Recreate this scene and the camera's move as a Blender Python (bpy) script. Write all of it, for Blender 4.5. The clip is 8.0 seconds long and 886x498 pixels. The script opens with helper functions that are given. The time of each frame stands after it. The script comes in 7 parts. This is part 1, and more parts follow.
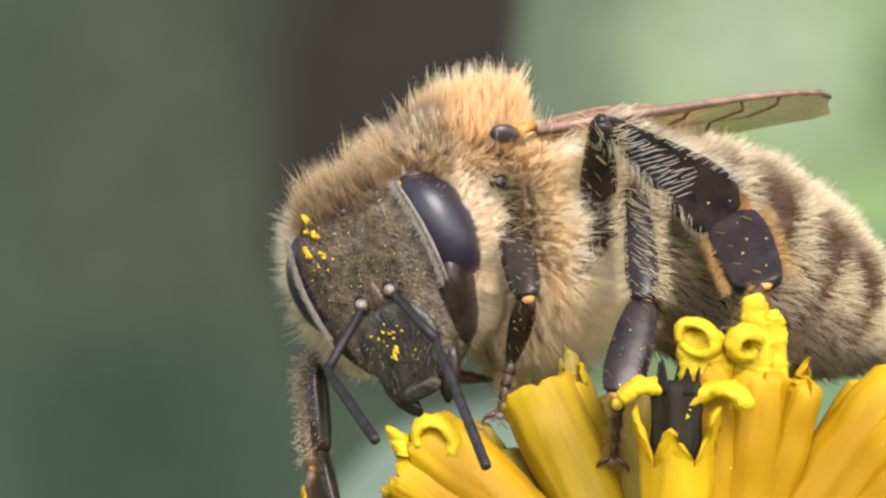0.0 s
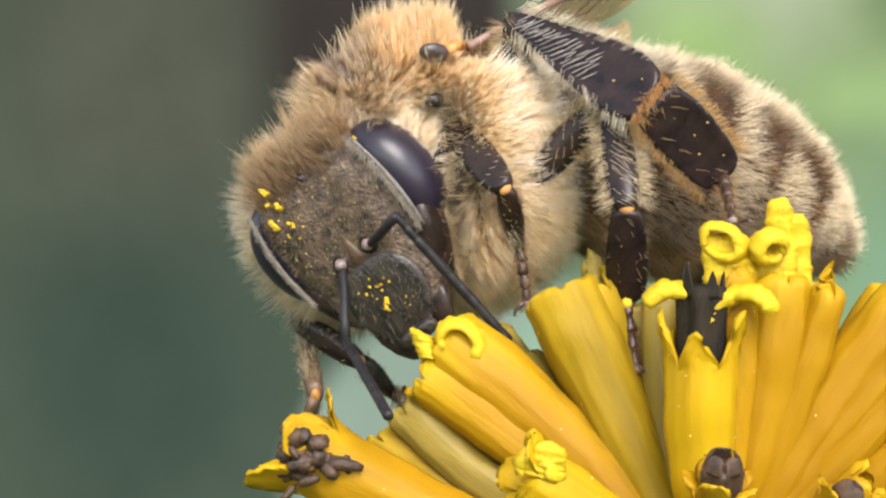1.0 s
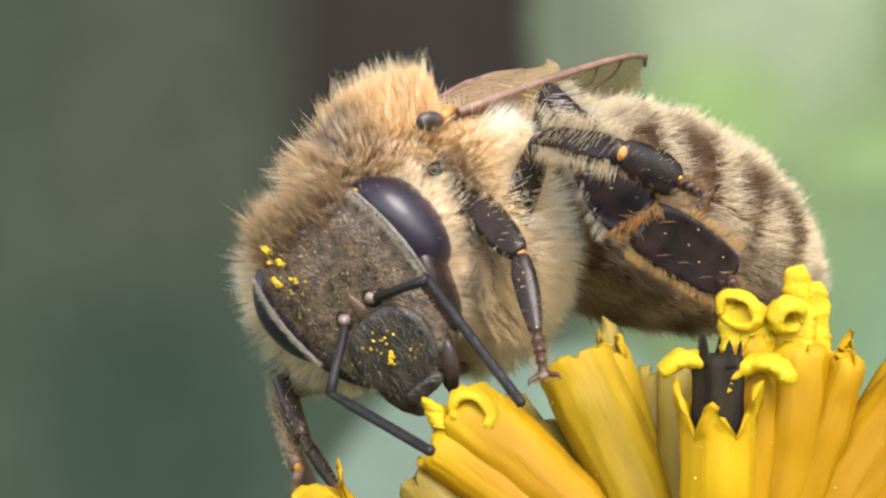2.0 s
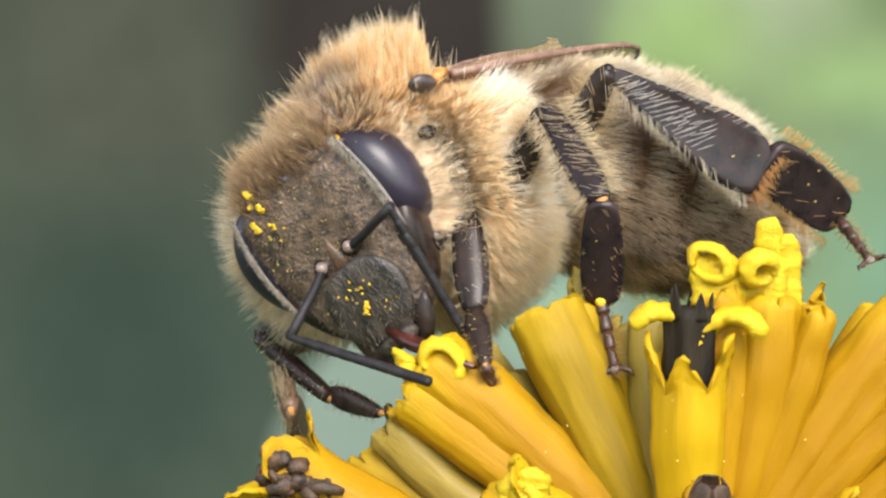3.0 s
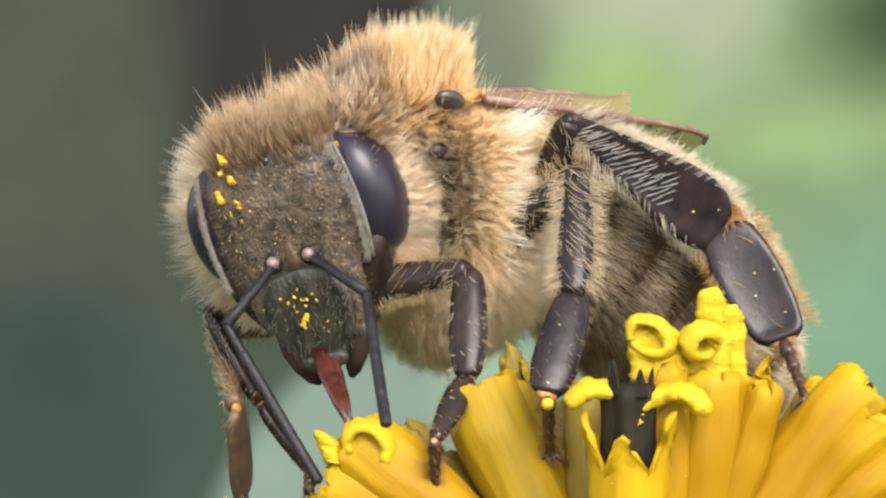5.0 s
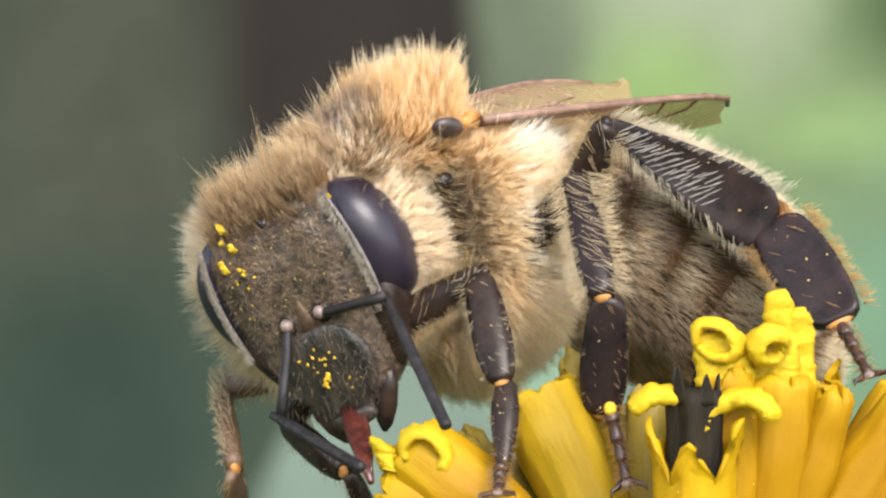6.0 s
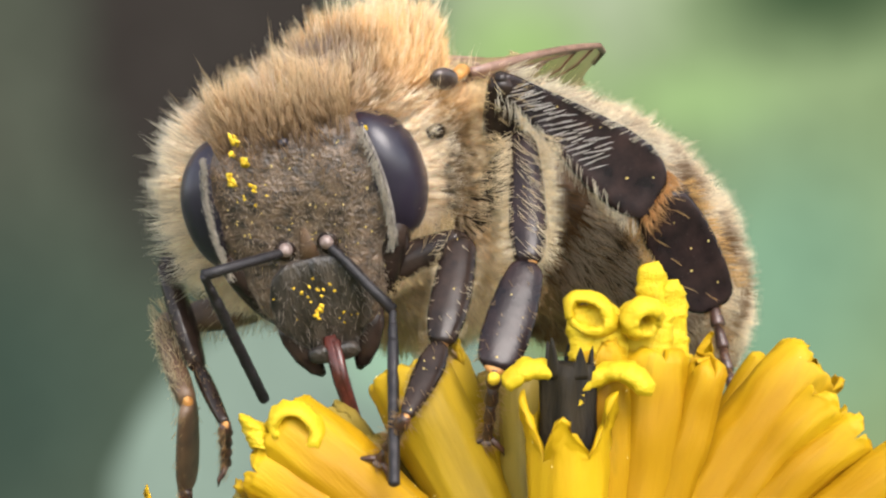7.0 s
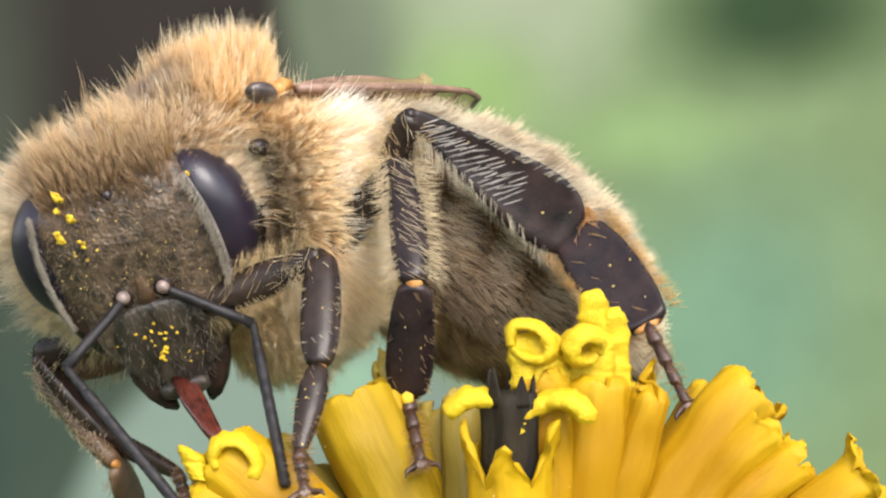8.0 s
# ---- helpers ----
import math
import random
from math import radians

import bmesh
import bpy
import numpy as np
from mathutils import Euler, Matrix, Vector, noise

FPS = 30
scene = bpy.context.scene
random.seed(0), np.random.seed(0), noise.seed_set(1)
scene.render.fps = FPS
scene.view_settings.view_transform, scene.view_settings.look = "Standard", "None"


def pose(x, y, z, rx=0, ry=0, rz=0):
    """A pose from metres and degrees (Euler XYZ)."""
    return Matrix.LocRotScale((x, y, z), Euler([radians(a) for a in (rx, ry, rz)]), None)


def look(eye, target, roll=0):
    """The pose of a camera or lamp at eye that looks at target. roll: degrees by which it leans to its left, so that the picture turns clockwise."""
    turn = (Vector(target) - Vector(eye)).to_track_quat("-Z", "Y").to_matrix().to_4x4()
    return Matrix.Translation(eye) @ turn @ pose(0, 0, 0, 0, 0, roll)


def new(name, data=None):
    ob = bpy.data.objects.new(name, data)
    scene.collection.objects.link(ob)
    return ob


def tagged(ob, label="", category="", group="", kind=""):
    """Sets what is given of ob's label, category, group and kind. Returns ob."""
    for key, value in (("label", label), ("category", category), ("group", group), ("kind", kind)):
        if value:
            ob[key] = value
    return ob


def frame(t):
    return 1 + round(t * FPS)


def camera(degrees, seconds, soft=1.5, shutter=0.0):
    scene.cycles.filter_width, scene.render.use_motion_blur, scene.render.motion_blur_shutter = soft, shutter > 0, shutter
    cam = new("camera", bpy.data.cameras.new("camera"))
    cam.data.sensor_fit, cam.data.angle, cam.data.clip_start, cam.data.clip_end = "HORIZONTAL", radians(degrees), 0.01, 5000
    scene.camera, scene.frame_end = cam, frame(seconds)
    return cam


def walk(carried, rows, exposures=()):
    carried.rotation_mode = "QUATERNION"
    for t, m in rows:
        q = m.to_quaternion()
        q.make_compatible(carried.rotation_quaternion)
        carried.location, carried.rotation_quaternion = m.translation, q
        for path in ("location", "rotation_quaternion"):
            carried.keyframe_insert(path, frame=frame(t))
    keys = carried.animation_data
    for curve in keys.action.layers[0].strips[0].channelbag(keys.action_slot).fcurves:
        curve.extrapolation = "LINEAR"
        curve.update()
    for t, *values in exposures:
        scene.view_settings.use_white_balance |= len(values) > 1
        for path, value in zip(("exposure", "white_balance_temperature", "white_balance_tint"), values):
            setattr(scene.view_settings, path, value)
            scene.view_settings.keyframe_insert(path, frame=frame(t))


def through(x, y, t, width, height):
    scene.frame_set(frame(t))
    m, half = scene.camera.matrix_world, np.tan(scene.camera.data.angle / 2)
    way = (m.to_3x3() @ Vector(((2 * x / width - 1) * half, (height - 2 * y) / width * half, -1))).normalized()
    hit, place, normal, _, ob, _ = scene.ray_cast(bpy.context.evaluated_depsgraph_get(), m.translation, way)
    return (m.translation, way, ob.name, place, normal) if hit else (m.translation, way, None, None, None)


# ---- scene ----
MM = 0.001
cam = camera(24.0, 8.0, soft=2.4)
walk(cam, [
    (0, look((0.00000, -0.03688, -0.00000), (-0.00443, -0.00118, 0.00132), -0.00)),
    (0.2, look((-0.00014, -0.03692, 0.00005), (-0.00491, -0.00127, 0.00167), 0.02)),
    (0.4, look((-0.00027, -0.03695, 0.00011), (-0.00485, -0.00126, 0.00122), 0.04)),
    (0.5, look((-0.00034, -0.03697, 0.00014), (-0.00527, -0.00132, 0.00114), 0.05)),
    (0.6, look((-0.00041, -0.03698, 0.00016), (-0.00502, -0.00128, 0.00073), 0.06)),
    (0.8, look((-0.00055, -0.03701, 0.00022), (-0.00510, -0.00131, -0.00035), 0.08)),
    (1, look((-0.00069, -0.03705, 0.00027), (-0.00488, -0.00130, -0.00034), 0.10)),
    (1.2, look((-0.00082, -0.03708, 0.00033), (-0.00411, -0.00123, -0.00019), 0.12)),
    (1.4, look((-0.00096, -0.03711, 0.00039), (-0.00446, -0.00128, 0.00013), 0.14)),
    (1.5, look((-0.00103, -0.03712, 0.00041), (-0.00493, -0.00133, 0.00030), 0.15)),
    (1.6, look((-0.00093, -0.03698, 0.00041), (-0.00511, -0.00123, 0.00040), 0.14)),
    (1.8, look((-0.00073, -0.03671, 0.00042), (-0.00518, -0.00099, 0.00008), 0.12)),
    (2, look((-0.00053, -0.03643, 0.00042), (-0.00515, -0.00073, 0.00083), 0.11)),
    (2.2, look((-0.00034, -0.03616, 0.00042), (-0.00569, -0.00056, 0.00074), 0.09)),
    (3.3, look((-0.00088, -0.03634, 0.00138), (-0.00459, -0.00056, -0.00002), 0.28)),
    (3.5, look((-0.00098, -0.03637, 0.00155), (-0.00498, -0.00063, 0.00006), 0.32)),
    (3.7, look((-0.00090, -0.03607, 0.00146), (-0.00466, -0.00028, 0.00212), 0.21)),
    (3.9, look((-0.00083, -0.03577, 0.00136), (-0.00412, 0.00007, 0.00164), 0.10)),
    (4, look((-0.00079, -0.03563, 0.00131), (-0.00418, 0.00021, 0.00174), 0.04)),
    (4.1, look((-0.00075, -0.03548, 0.00127), (-0.00368, 0.00039, 0.00240), -0.01)),
    (4.3, look((-0.00068, -0.03518, 0.00117), (-0.00349, 0.00069, 0.00236), -0.12)),
    (4.5, look((-0.00060, -0.03489, 0.00108), (-0.00322, 0.00101, 0.00170), -0.23)),
    (4.7, look((-0.00061, -0.03459, 0.00110), (-0.00381, 0.00126, 0.00048), -0.28)),
    (4.9, look((-0.00062, -0.03429, 0.00112), (-0.00328, 0.00161, 0.00122), -0.34)),
    (5, look((-0.00063, -0.03414, 0.00113), (-0.00360, 0.00173, 0.00123), -0.37)),
    (5.2, look((-0.00064, -0.03385, 0.00115), (-0.00349, 0.00204, 0.00091), -0.42)),
    (6.3, look((-0.00128, -0.03302, 0.00140), (-0.00508, 0.00278, 0.00139), -0.64)),
    (6.5, look((-0.00139, -0.03287, 0.00144), (-0.00396, 0.00304, 0.00099), -0.68)),
    (6.7, look((-0.00135, -0.03282, 0.00141), (-0.00355, 0.00309, 0.00020), -0.73)),
    (6.9, look((-0.00130, -0.03278, 0.00138), (-0.00296, 0.00318, 0.00087), -0.78)),
    (7, look((-0.00128, -0.03276, 0.00137), (-0.00247, 0.00322, 0.00077), -0.81)),
    (7.2, look((-0.00123, -0.03271, 0.00134), (-0.00269, 0.00323, -0.00006), -0.86)),
    (7.3, look((-0.00121, -0.03269, 0.00132), (-0.00225, 0.00328, 0.00030), -0.89)),
    (7.5, look((-0.00116, -0.03265, 0.00129), (-0.00141, 0.00335, 0.00122), -0.94)),
    (7.7, look((-0.00112, -0.03260, 0.00127), (-0.00174, 0.00338, 0.00207), -0.99)),
    (8, look((-0.00105, -0.03253, 0.00122), (-0.00146, 0.00346, 0.00125), -1.07)),
])

# ---- daylight: bright overcast sky ----
world = bpy.data.worlds.new("overcast")
scene.world = world
world.use_nodes = True
wn = world.node_tree
sky = wn.nodes.new("ShaderNodeTexSky")
sky.sky_type, sky.sun_disc = "NISHITA", False
sky.sun_elevation, sky.sun_rotation = radians(41), radians(158)
wn.nodes["Background"].inputs["Strength"].default_value = 0.13
haze = wn.nodes.new("ShaderNodeHueSaturation")  # thin cloud greys the blue
haze.inputs["Saturation"].default_value = 0.35
wn.links.new(sky.outputs["Color"], haze.inputs["Color"])
wn.links.new(haze.outputs["Color"], wn.nodes["Background"].inputs["Color"])
sun = new("sun", bpy.data.lights.new("sun", "SUN"))
sun.data.energy, sun.data.angle, sun.data.color = 1.5, radians(36), (1.0, 0.915, 0.86)
sun.matrix_world = look((0.40, -1.0, 0.95), (0, 0, 0))
scene.view_settings.exposure = 1.85


# ---- materials ----
def node(tree, kind, **values):
    n = tree.nodes.new(kind)
    for key, value in values.items():
        n.inputs[key.replace("_", " ")].default_value = value
    return n


def surface(name, dark, light, grain=0.5, rough=0.5, bump=0.15, fine=0.05, spec=0.5, coat=0.0, glow_through=0.0,
            streak=(1, 1, 1), contrast=(0.35, 0.65), tip=None, stain=None):
    """A procedural surface: two colours over a broad grain (mm), fine relief (mm), some light passing through."""
    m = bpy.data.materials.new(name)
    m.use_nodes = True
    t = m.node_tree
    p = t.nodes["Principled BSDF"]
    where = t.nodes.new("ShaderNodeTexCoord")
    sized = node(t, "ShaderNodeMapping", Scale=streak)
    t.links.new(where.outputs["Object"], sized.inputs["Vector"])
    broad = node(t, "ShaderNodeTexNoise", Scale=1000 / grain, Detail=5.0, Roughness=0.6)
    small = node(t, "ShaderNodeTexNoise", Scale=1000 / fine, Detail=3.0)
    for n in (broad, small):
        t.links.new(sized.outputs["Vector"], n.inputs["Vector"])
    ramp = t.nodes.new("ShaderNodeValToRGB")
    ramp.color_ramp.elements[0].position, ramp.color_ramp.elements[1].position = contrast
    ramp.color_ramp.elements[0].color, ramp.color_ramp.elements[1].color = (*dark, 1), (*light, 1)
    t.links.new(broad.outputs["Fac"], ramp.inputs["Fac"])
    colour = ramp.outputs["Color"]
    if tip:  # the pigment changes along the floret towards its tip, unevenly
        rise = t.nodes.new("ShaderNodeSeparateXYZ")
        t.links.new(where.outputs["Generated"], rise.inputs["Vector"])
        uneven = node(t, "ShaderNodeMath")
        uneven.operation = "MULTIPLY_ADD"
        uneven.inputs[1].default_value = 0.55
        t.links.new(broad.outputs["Fac"], uneven.inputs[0])
        t.links.new(rise.outputs["Z"], uneven.inputs[2])
        far = node(t, "ShaderNodeMapRange", From_Min=1.02, From_Max=1.36)
        far.interpolation_type = "SMOOTHSTEP"
        t.links.new(uneven.outputs["Value"], far.inputs["Value"])
        toned = t.nodes.new("ShaderNodeMix")
        toned.data_type = "RGBA"
        toned.inputs[7].default_value = (*tip, 1)
        t.links.new(far.outputs["Result"], toned.inputs["Factor"])
        t.links.new(colour, toned.inputs[6])
        colour = toned.outputs[2]
    if stain:  # bruised olive streaks
        patch = node(t, "ShaderNodeTexNoise", Scale=1500.0, Detail=4.0, Roughness=0.65)
        t.links.new(sized.outputs["Vector"], patch.inputs["Vector"])
        where_stained = node(t, "ShaderNodeMapRange", From_Min=0.57, From_Max=0.74, To_Max=0.75)
        t.links.new(patch.outputs["Fac"], where_stained.inputs["Value"])
        toned = t.nodes.new("ShaderNodeMix")
        toned.data_type = "RGBA"
        toned.inputs[7].default_value = (*stain, 1)
        t.links.new(where_stained.outputs["Result"], toned.inputs["Factor"])
        t.links.new(colour, toned.inputs[6])
        colour = toned.outputs[2]
    t.links.new(colour, p.inputs["Base Color"])
    p.inputs["Specular IOR Level"].default_value = spec
    p.inputs["Coat Weight"].default_value, p.inputs["Coat Roughness"].default_value = coat, 0.15
    r = node(t, "ShaderNodeMapRange", To_Min=rough * 0.75, To_Max=min(1, rough * 1.25))
    t.links.new(small.outputs["Fac"], r.inputs["Value"])
    t.links.new(r.outputs["Result"], p.inputs["Roughness"])
    relief = node(t, "ShaderNodeBump", Strength=bump, Distance=fine * MM)
    t.links.new(small.outputs["Fac"], relief.inputs["Height"])
    t.links.new(relief.outputs["Normal"], p.inputs["Normal"])
    if glow_through:
        thin = t.nodes.new("ShaderNodeBsdfTranslucent")
        mix = node(t, "ShaderNodeMixShader", Fac=glow_through)
        t.links.new(colour, thin.inputs["Color"])
        t.links.new(p.outputs["BSDF"], mix.inputs[1])
        t.links.new(thin.outputs["BSDF"], mix.inputs[2])
        t.links.new(mix.outputs["Shader"], t.nodes["Material Output"].inputs["Surface"])
    return m


def hair_material(name, through=0.66, rough=0.45):
    """Hair pigment from the strand's own colour attribute, varied strand by strand."""
    m = bpy.data.materials.new(name)
    m.use_nodes = True
    t = m.node_tree
    p = t.nodes["Principled BSDF"]
    p.inputs["Roughness"].default_value = rough
    p.inputs["Specular IOR Level"].default_value = 0.35
    tint = t.nodes.new("ShaderNodeVertexColor")
    tint.layer_name = "pigment"
    geo = t.nodes.new("ShaderNodeNewGeometry")
    vary = node(t, "ShaderNodeMapRange", To_Min=0.82, To_Max=1.2)
    t.links.new(geo.outputs["Random Per Island"], vary.inputs["Value"])
    hsv = t.nodes.new("ShaderNodeHueSaturation")
    t.links.new(vary.outputs["Result"], hsv.inputs["Value"])
    t.links.new(tint.outputs["Color"], hsv.inputs["Color"])
    t.links.new(hsv.outputs["Color"], p.inputs["Base Color"])
    thin = t.nodes.new("ShaderNodeBsdfTranslucent")
    mix = node(t, "ShaderNodeMixShader", Fac=through)
    t.links.new(hsv.outputs["Color"], thin.inputs["Color"])
    t.links.new(p.outputs["BSDF"], mix.inputs[1])
    t.links.new(thin.outputs["BSDF"], mix.inputs[2])
    t.links.new(mix.outputs["Shader"], t.nodes["Material Output"].inputs["Surface"])
    return m


def wing_material():
    m = bpy.data.materials.new("wing_membrane")
    m.use_nodes = True
    t = m.node_tree
    p = t.nodes["Principled BSDF"]
    p.inputs["Base Color"].default_value = (0.42, 0.30, 0.17, 1)
    p.inputs["Roughness"].default_value = 0.28
    clear = node(t, "ShaderNodeBsdfTransparent", Color=(0.93, 0.87, 0.76, 1))
    where = t.nodes.new("ShaderNodeTexCoord")
    patches = node(t, "ShaderNodeTexNoise", Scale=900.0, Detail=3.0)
    amount = node(t, "ShaderNodeMapRange", To_Min=0.50, To_Max=0.74)
    t.links.new(where.outputs["Object"], patches.inputs["Vector"])
    t.links.new(patches.outputs["Fac"], amount.inputs["Value"])
    relief = node(t, "ShaderNodeBump", Strength=0.25, Distance=0.00004)
    t.links.new(patches.outputs["Fac"], relief.inputs["Height"])
    t.links.new(relief.outputs["Normal"], p.inputs["Normal"])
    mix = t.nodes.new("ShaderNodeMixShader")
    t.links.new(amount.outputs["Result"], mix.inputs[0])
    t.links.new(p.outputs["BSDF"], mix.inputs[1])
    t.links.new(clear.outputs["BSDF"], mix.inputs[2])
    t.links.new(mix.outputs["Shader"], t.nodes["Material Output"].inputs["Surface"])
    return m


LEMON, OLIVE = (0.56, 0.365, 0.006), (0.17, 0.11, 0.010)
PETAL = surface("yellow_corolla", (0.38, 0.188, 0.002), (0.49, 0.270, 0.004), 1.2, 0.55, 0.25, 0.06, 0.25, glow_through=0.32, streak=(1, 1, 0.16), tip=LEMON, stain=OLIVE)
PETAL_BRIGHT = surface("fresh_corolla", (0.50, 0.295, 0.004), (0.58, 0.375, 0.006), 1.0, 0.55, 0.25, 0.06, 0.25, glow_through=0.32, streak=(1, 1, 0.16), tip=LEMON)
# olive copy of the corolla; shade among the back florets is in its colour
PETAL_SHADED = surface("shaded_olive_corolla", (0.27, 0.175, 0.008), (0.46, 0.295, 0.010), 0.8, 0.55, 0.25, 0.06, 0.25, glow_through=0.3, streak=(1, 1, 0.16), tip=(0.50, 0.32, 0.01), stain=OLIVE)
PETAL_OLD = surface("faded_corolla", (0.22, 0.155, 0.022), (0.38, 0.275, 0.045), 0.9, 0.5, 0.25, 0.06, 0.4, glow_through=0.3, streak=(1, 1, 0.16), stain=OLIVE)
STIGMA = surface("bright_stigma", (0.56, 0.385, 0.007), (0.67, 0.48, 0.014), 0.3, 0.55, 0.8, 0.045, 0.35, glow_through=0.2)
ANTHER = surface("dark_anther", (0.005, 0.004, 0.003), (0.022, 0.016, 0.008), 0.25, 0.7, 0.6, 0.05, 0.2, streak=(1, 1, 0.2))
ANTHER_BROWN = surface("brown_anther", (0.016, 0.009, 0.005), (0.075, 0.036, 0.014), 0.25, 0.6, 0.5, 0.05)
GREEN = surface("green_bract", (0.05, 0.10, 0.025), (0.10, 0.17, 0.05), 1.5, 0.55, 0.3, 0.1)
CUTICLE = surface("black_cuticle", (0.010, 0.007, 0.006), (0.032, 0.020, 0.015), 0.4, 0.22, 0.12, 0.04, 0.22)
PLATE = surface("shiny_basket", (0.007, 0.005, 0.006), (0.026, 0.015, 0.014), 0.5, 0.25, 0.08, 0.06, 0.25)
ANTENNA = surface("antenna_cuticle", (0.008, 0.007, 0.008), (0.022, 0.019, 0.020), 0.3, 0.36, 0.5, 0.02, 0.24)
FACE = surface("face_cuticle", (0.016, 0.010, 0.006), (0.135, 0.089, 0.055), 0.20, 0.40, 0.9, 0.06, 0.55)
CLYPEUS = surface("clypeus_cuticle", (0.006, 0.005, 0.0045), (0.052, 0.041, 0.032), 0.25, 0.3, 0.8, 0.05, 0.5, streak=(1, 1, 0.4))
TARSUS = surface("tarsus_cuticle", (0.012, 0.007, 0.005), (0.07, 0.030, 0.018), 0.3, 0.35, 0.3, 0.04)
BROWN = surface("brown_cuticle", (0.05, 0.028, 0.015), (0.13, 0.075, 0.04), 0.5, 0.45, 0.3, 0.04)
SKIN = surface("furred_cuticle", (0.15, 0.095, 0.05), (0.28, 0.185, 0.10), 0.5, 0.7, 0.3, 0.05)
CAP = surface("wing_cap_cuticle", (0.018, 0.012, 0.011), (0.065, 0.042, 0.034), 0.3, 0.3, 0.2, 0.04, 0.5)
RIM = surface("eye_rim", (0.07, 0.06, 0.052), (0.17, 0.15, 0.13), 0.2, 0.5, 0.4, 0.03)
SCUTUM = surface("scutum_cuticle", (0.06, 0.045, 0.04), (0.16, 0.125, 0.11), 0.35, 0.36, 0.4, 0.05, 0.5)
EYE = surface("compound_eye", (0.008, 0.006, 0.012), (0.016, 0.012, 0.022), 1.4, 0.33, 0.10, 0.022, 0.46)
TONGUE = surface("amber_tongue", (0.036, 0.009, 0.007), (0.105, 0.024, 0.015), 0.3, 0.22, 0.15, 0.04, 0.5, coat=0.2, glow_through=0.15)
JOINT = surface("amber_joint", (0.35, 0.14, 0.03), (0.6, 0.3, 0.08), 0.2, 0.45, 0.4, 0.04, glow_through=0.2)
KNOB = surface("pale_condyle", (0.10, 0.07, 0.06), (0.24, 0.18, 0.16), 0.2, 0.35, 0.2, 0.03)
POLLEN = surface("pollen", (0.68, 0.42, 0.01), (0.84, 0.62, 0.04), 0.1, 0.7, 0.8, 0.03, glow_through=0.2)
PALE_POLLEN = surface("pale_pollen", (0.62, 0.44, 0.08), (0.78, 0.62, 0.25), 0.1, 0.7, 0.5, 0.03)
VEIN = surface("wing_vein", (0.12, 0.065, 0.045), (0.26, 0.155, 0.11), 0.4, 0.4, 0.2, 0.04)
BAND_DARK = surface("tergite", (0.018, 0.011, 0.007), (0.08, 0.040, 0.018), 0.5, 0.36, 0.3, 0.04, 0.3)
BAND_AMBER = surface("amber_tergite", (0.13, 0.07, 0.03), (0.32, 0.19, 0.08), 0.6, 0.4, 0.3, 0.04)
FUR = hair_material("fur")
WING = wing_material()


# ---- mesh tools (millimetres in, metres out) ----
def obj(name, verts, faces, material, parent=None, label="", smooth=True):
    me = bpy.data.meshes.new(name)
    me.from_pydata((np.asarray(verts, float) * MM).tolist(), [], faces)
    me.materials.append(material)
    me.polygons.foreach_set("use_smooth", [smooth] * len(me.polygons))
    bm = bmesh.new()
    bm.from_mesh(me)
    bmesh.ops.recalc_face_normals(bm, faces=bm.faces)
    bm.to_mesh(me)
    bm.free()
    ob = new(name, me)
    if parent:
        ob.parent = parent
    return tagged(ob, label) if label else ob


def grid(f, nu, nv, closed=True):
    """A surface f(a, b), a round 0..1, b along 0..1, closed by caps at both ends."""
    v = [f(i / nu, j / (nv - 1)) for j in range(nv) for i in range(nu)]
    q = [(j * nu + i, j * nu + (i + 1) % nu, (j + 1) * nu + (i + 1) % nu, (j + 1) * nu + i)
         for j in range(nv - 1) for i in range(nu)]
    if closed:
        q += [tuple(range(nu)), tuple(range((nv - 1) * nu, nv * nu))]
    return np.array(v, float), q


def ball(c, r, nu=20, nv=12, power=2.0):
    def f(a, b):
        th, ph = 2 * math.pi * a, math.pi * (0.02 + 0.96 * b)
        def e(w):
            return math.copysign(abs(w) ** (2 / power), w)
        return (c[0] + r[0] * e(math.sin(ph)) * e(math.cos(th)), c[1] + r[1] * e(math.sin(ph)) * e(math.sin(th)), c[2] + r[2] * e(math.cos(ph)))
    return grid(f, nu, nv)


def tube(path, radii, nu=12, flat=1.0, ridges=0, depth=0.0, side=(0, -1, 0.1)):
    """A tube along a path; flat: thickness against width, ridges run along it."""
    path = [Vector(p) for p in path]
    n = len(path)
    verts = []
    for j in range(n):
        d = (path[min(j + 1, n - 1)] - path[max(j - 1, 0)]).normalized()
        x = Vector(side) - d * d.dot(Vector(side))
        x = x.normalized() if x.length > 1e-6 else d.orthogonal().normalized()
        y = d.cross(x)
        for i in range(nu):
            a = 2 * math.pi * i / nu
            r = radii[j] * (1 + depth * math.cos(ridges * a))
            verts.append(path[j] + x * (math.cos(a) * r * flat) + y * (math.sin(a) * r))
    faces = [(j * nu + i, j * nu + (i + 1) % nu, (j + 1) * nu + (i + 1) % nu, (j + 1) * nu + i) for j in range(n - 1) for i in range(nu)]
    faces += [tuple(range(nu)), tuple(range((n - 1) * nu, n * nu))]
    return np.array([tuple(v) for v in verts]), faces


def join(*pieces):
    verts, faces, base = [], [], 0
    for v, f in pieces:
        verts.append(np.asarray(v, float))
        faces += [tuple(i + base for i in p) for p in f]
        base += len(v)
    return np.concatenate(verts), faces


def moved(piece, m):
    v, f = piece
    r = np.array(m.to_3x3())
    return np.asarray(v) @ r.T + np.array(m.translation), f


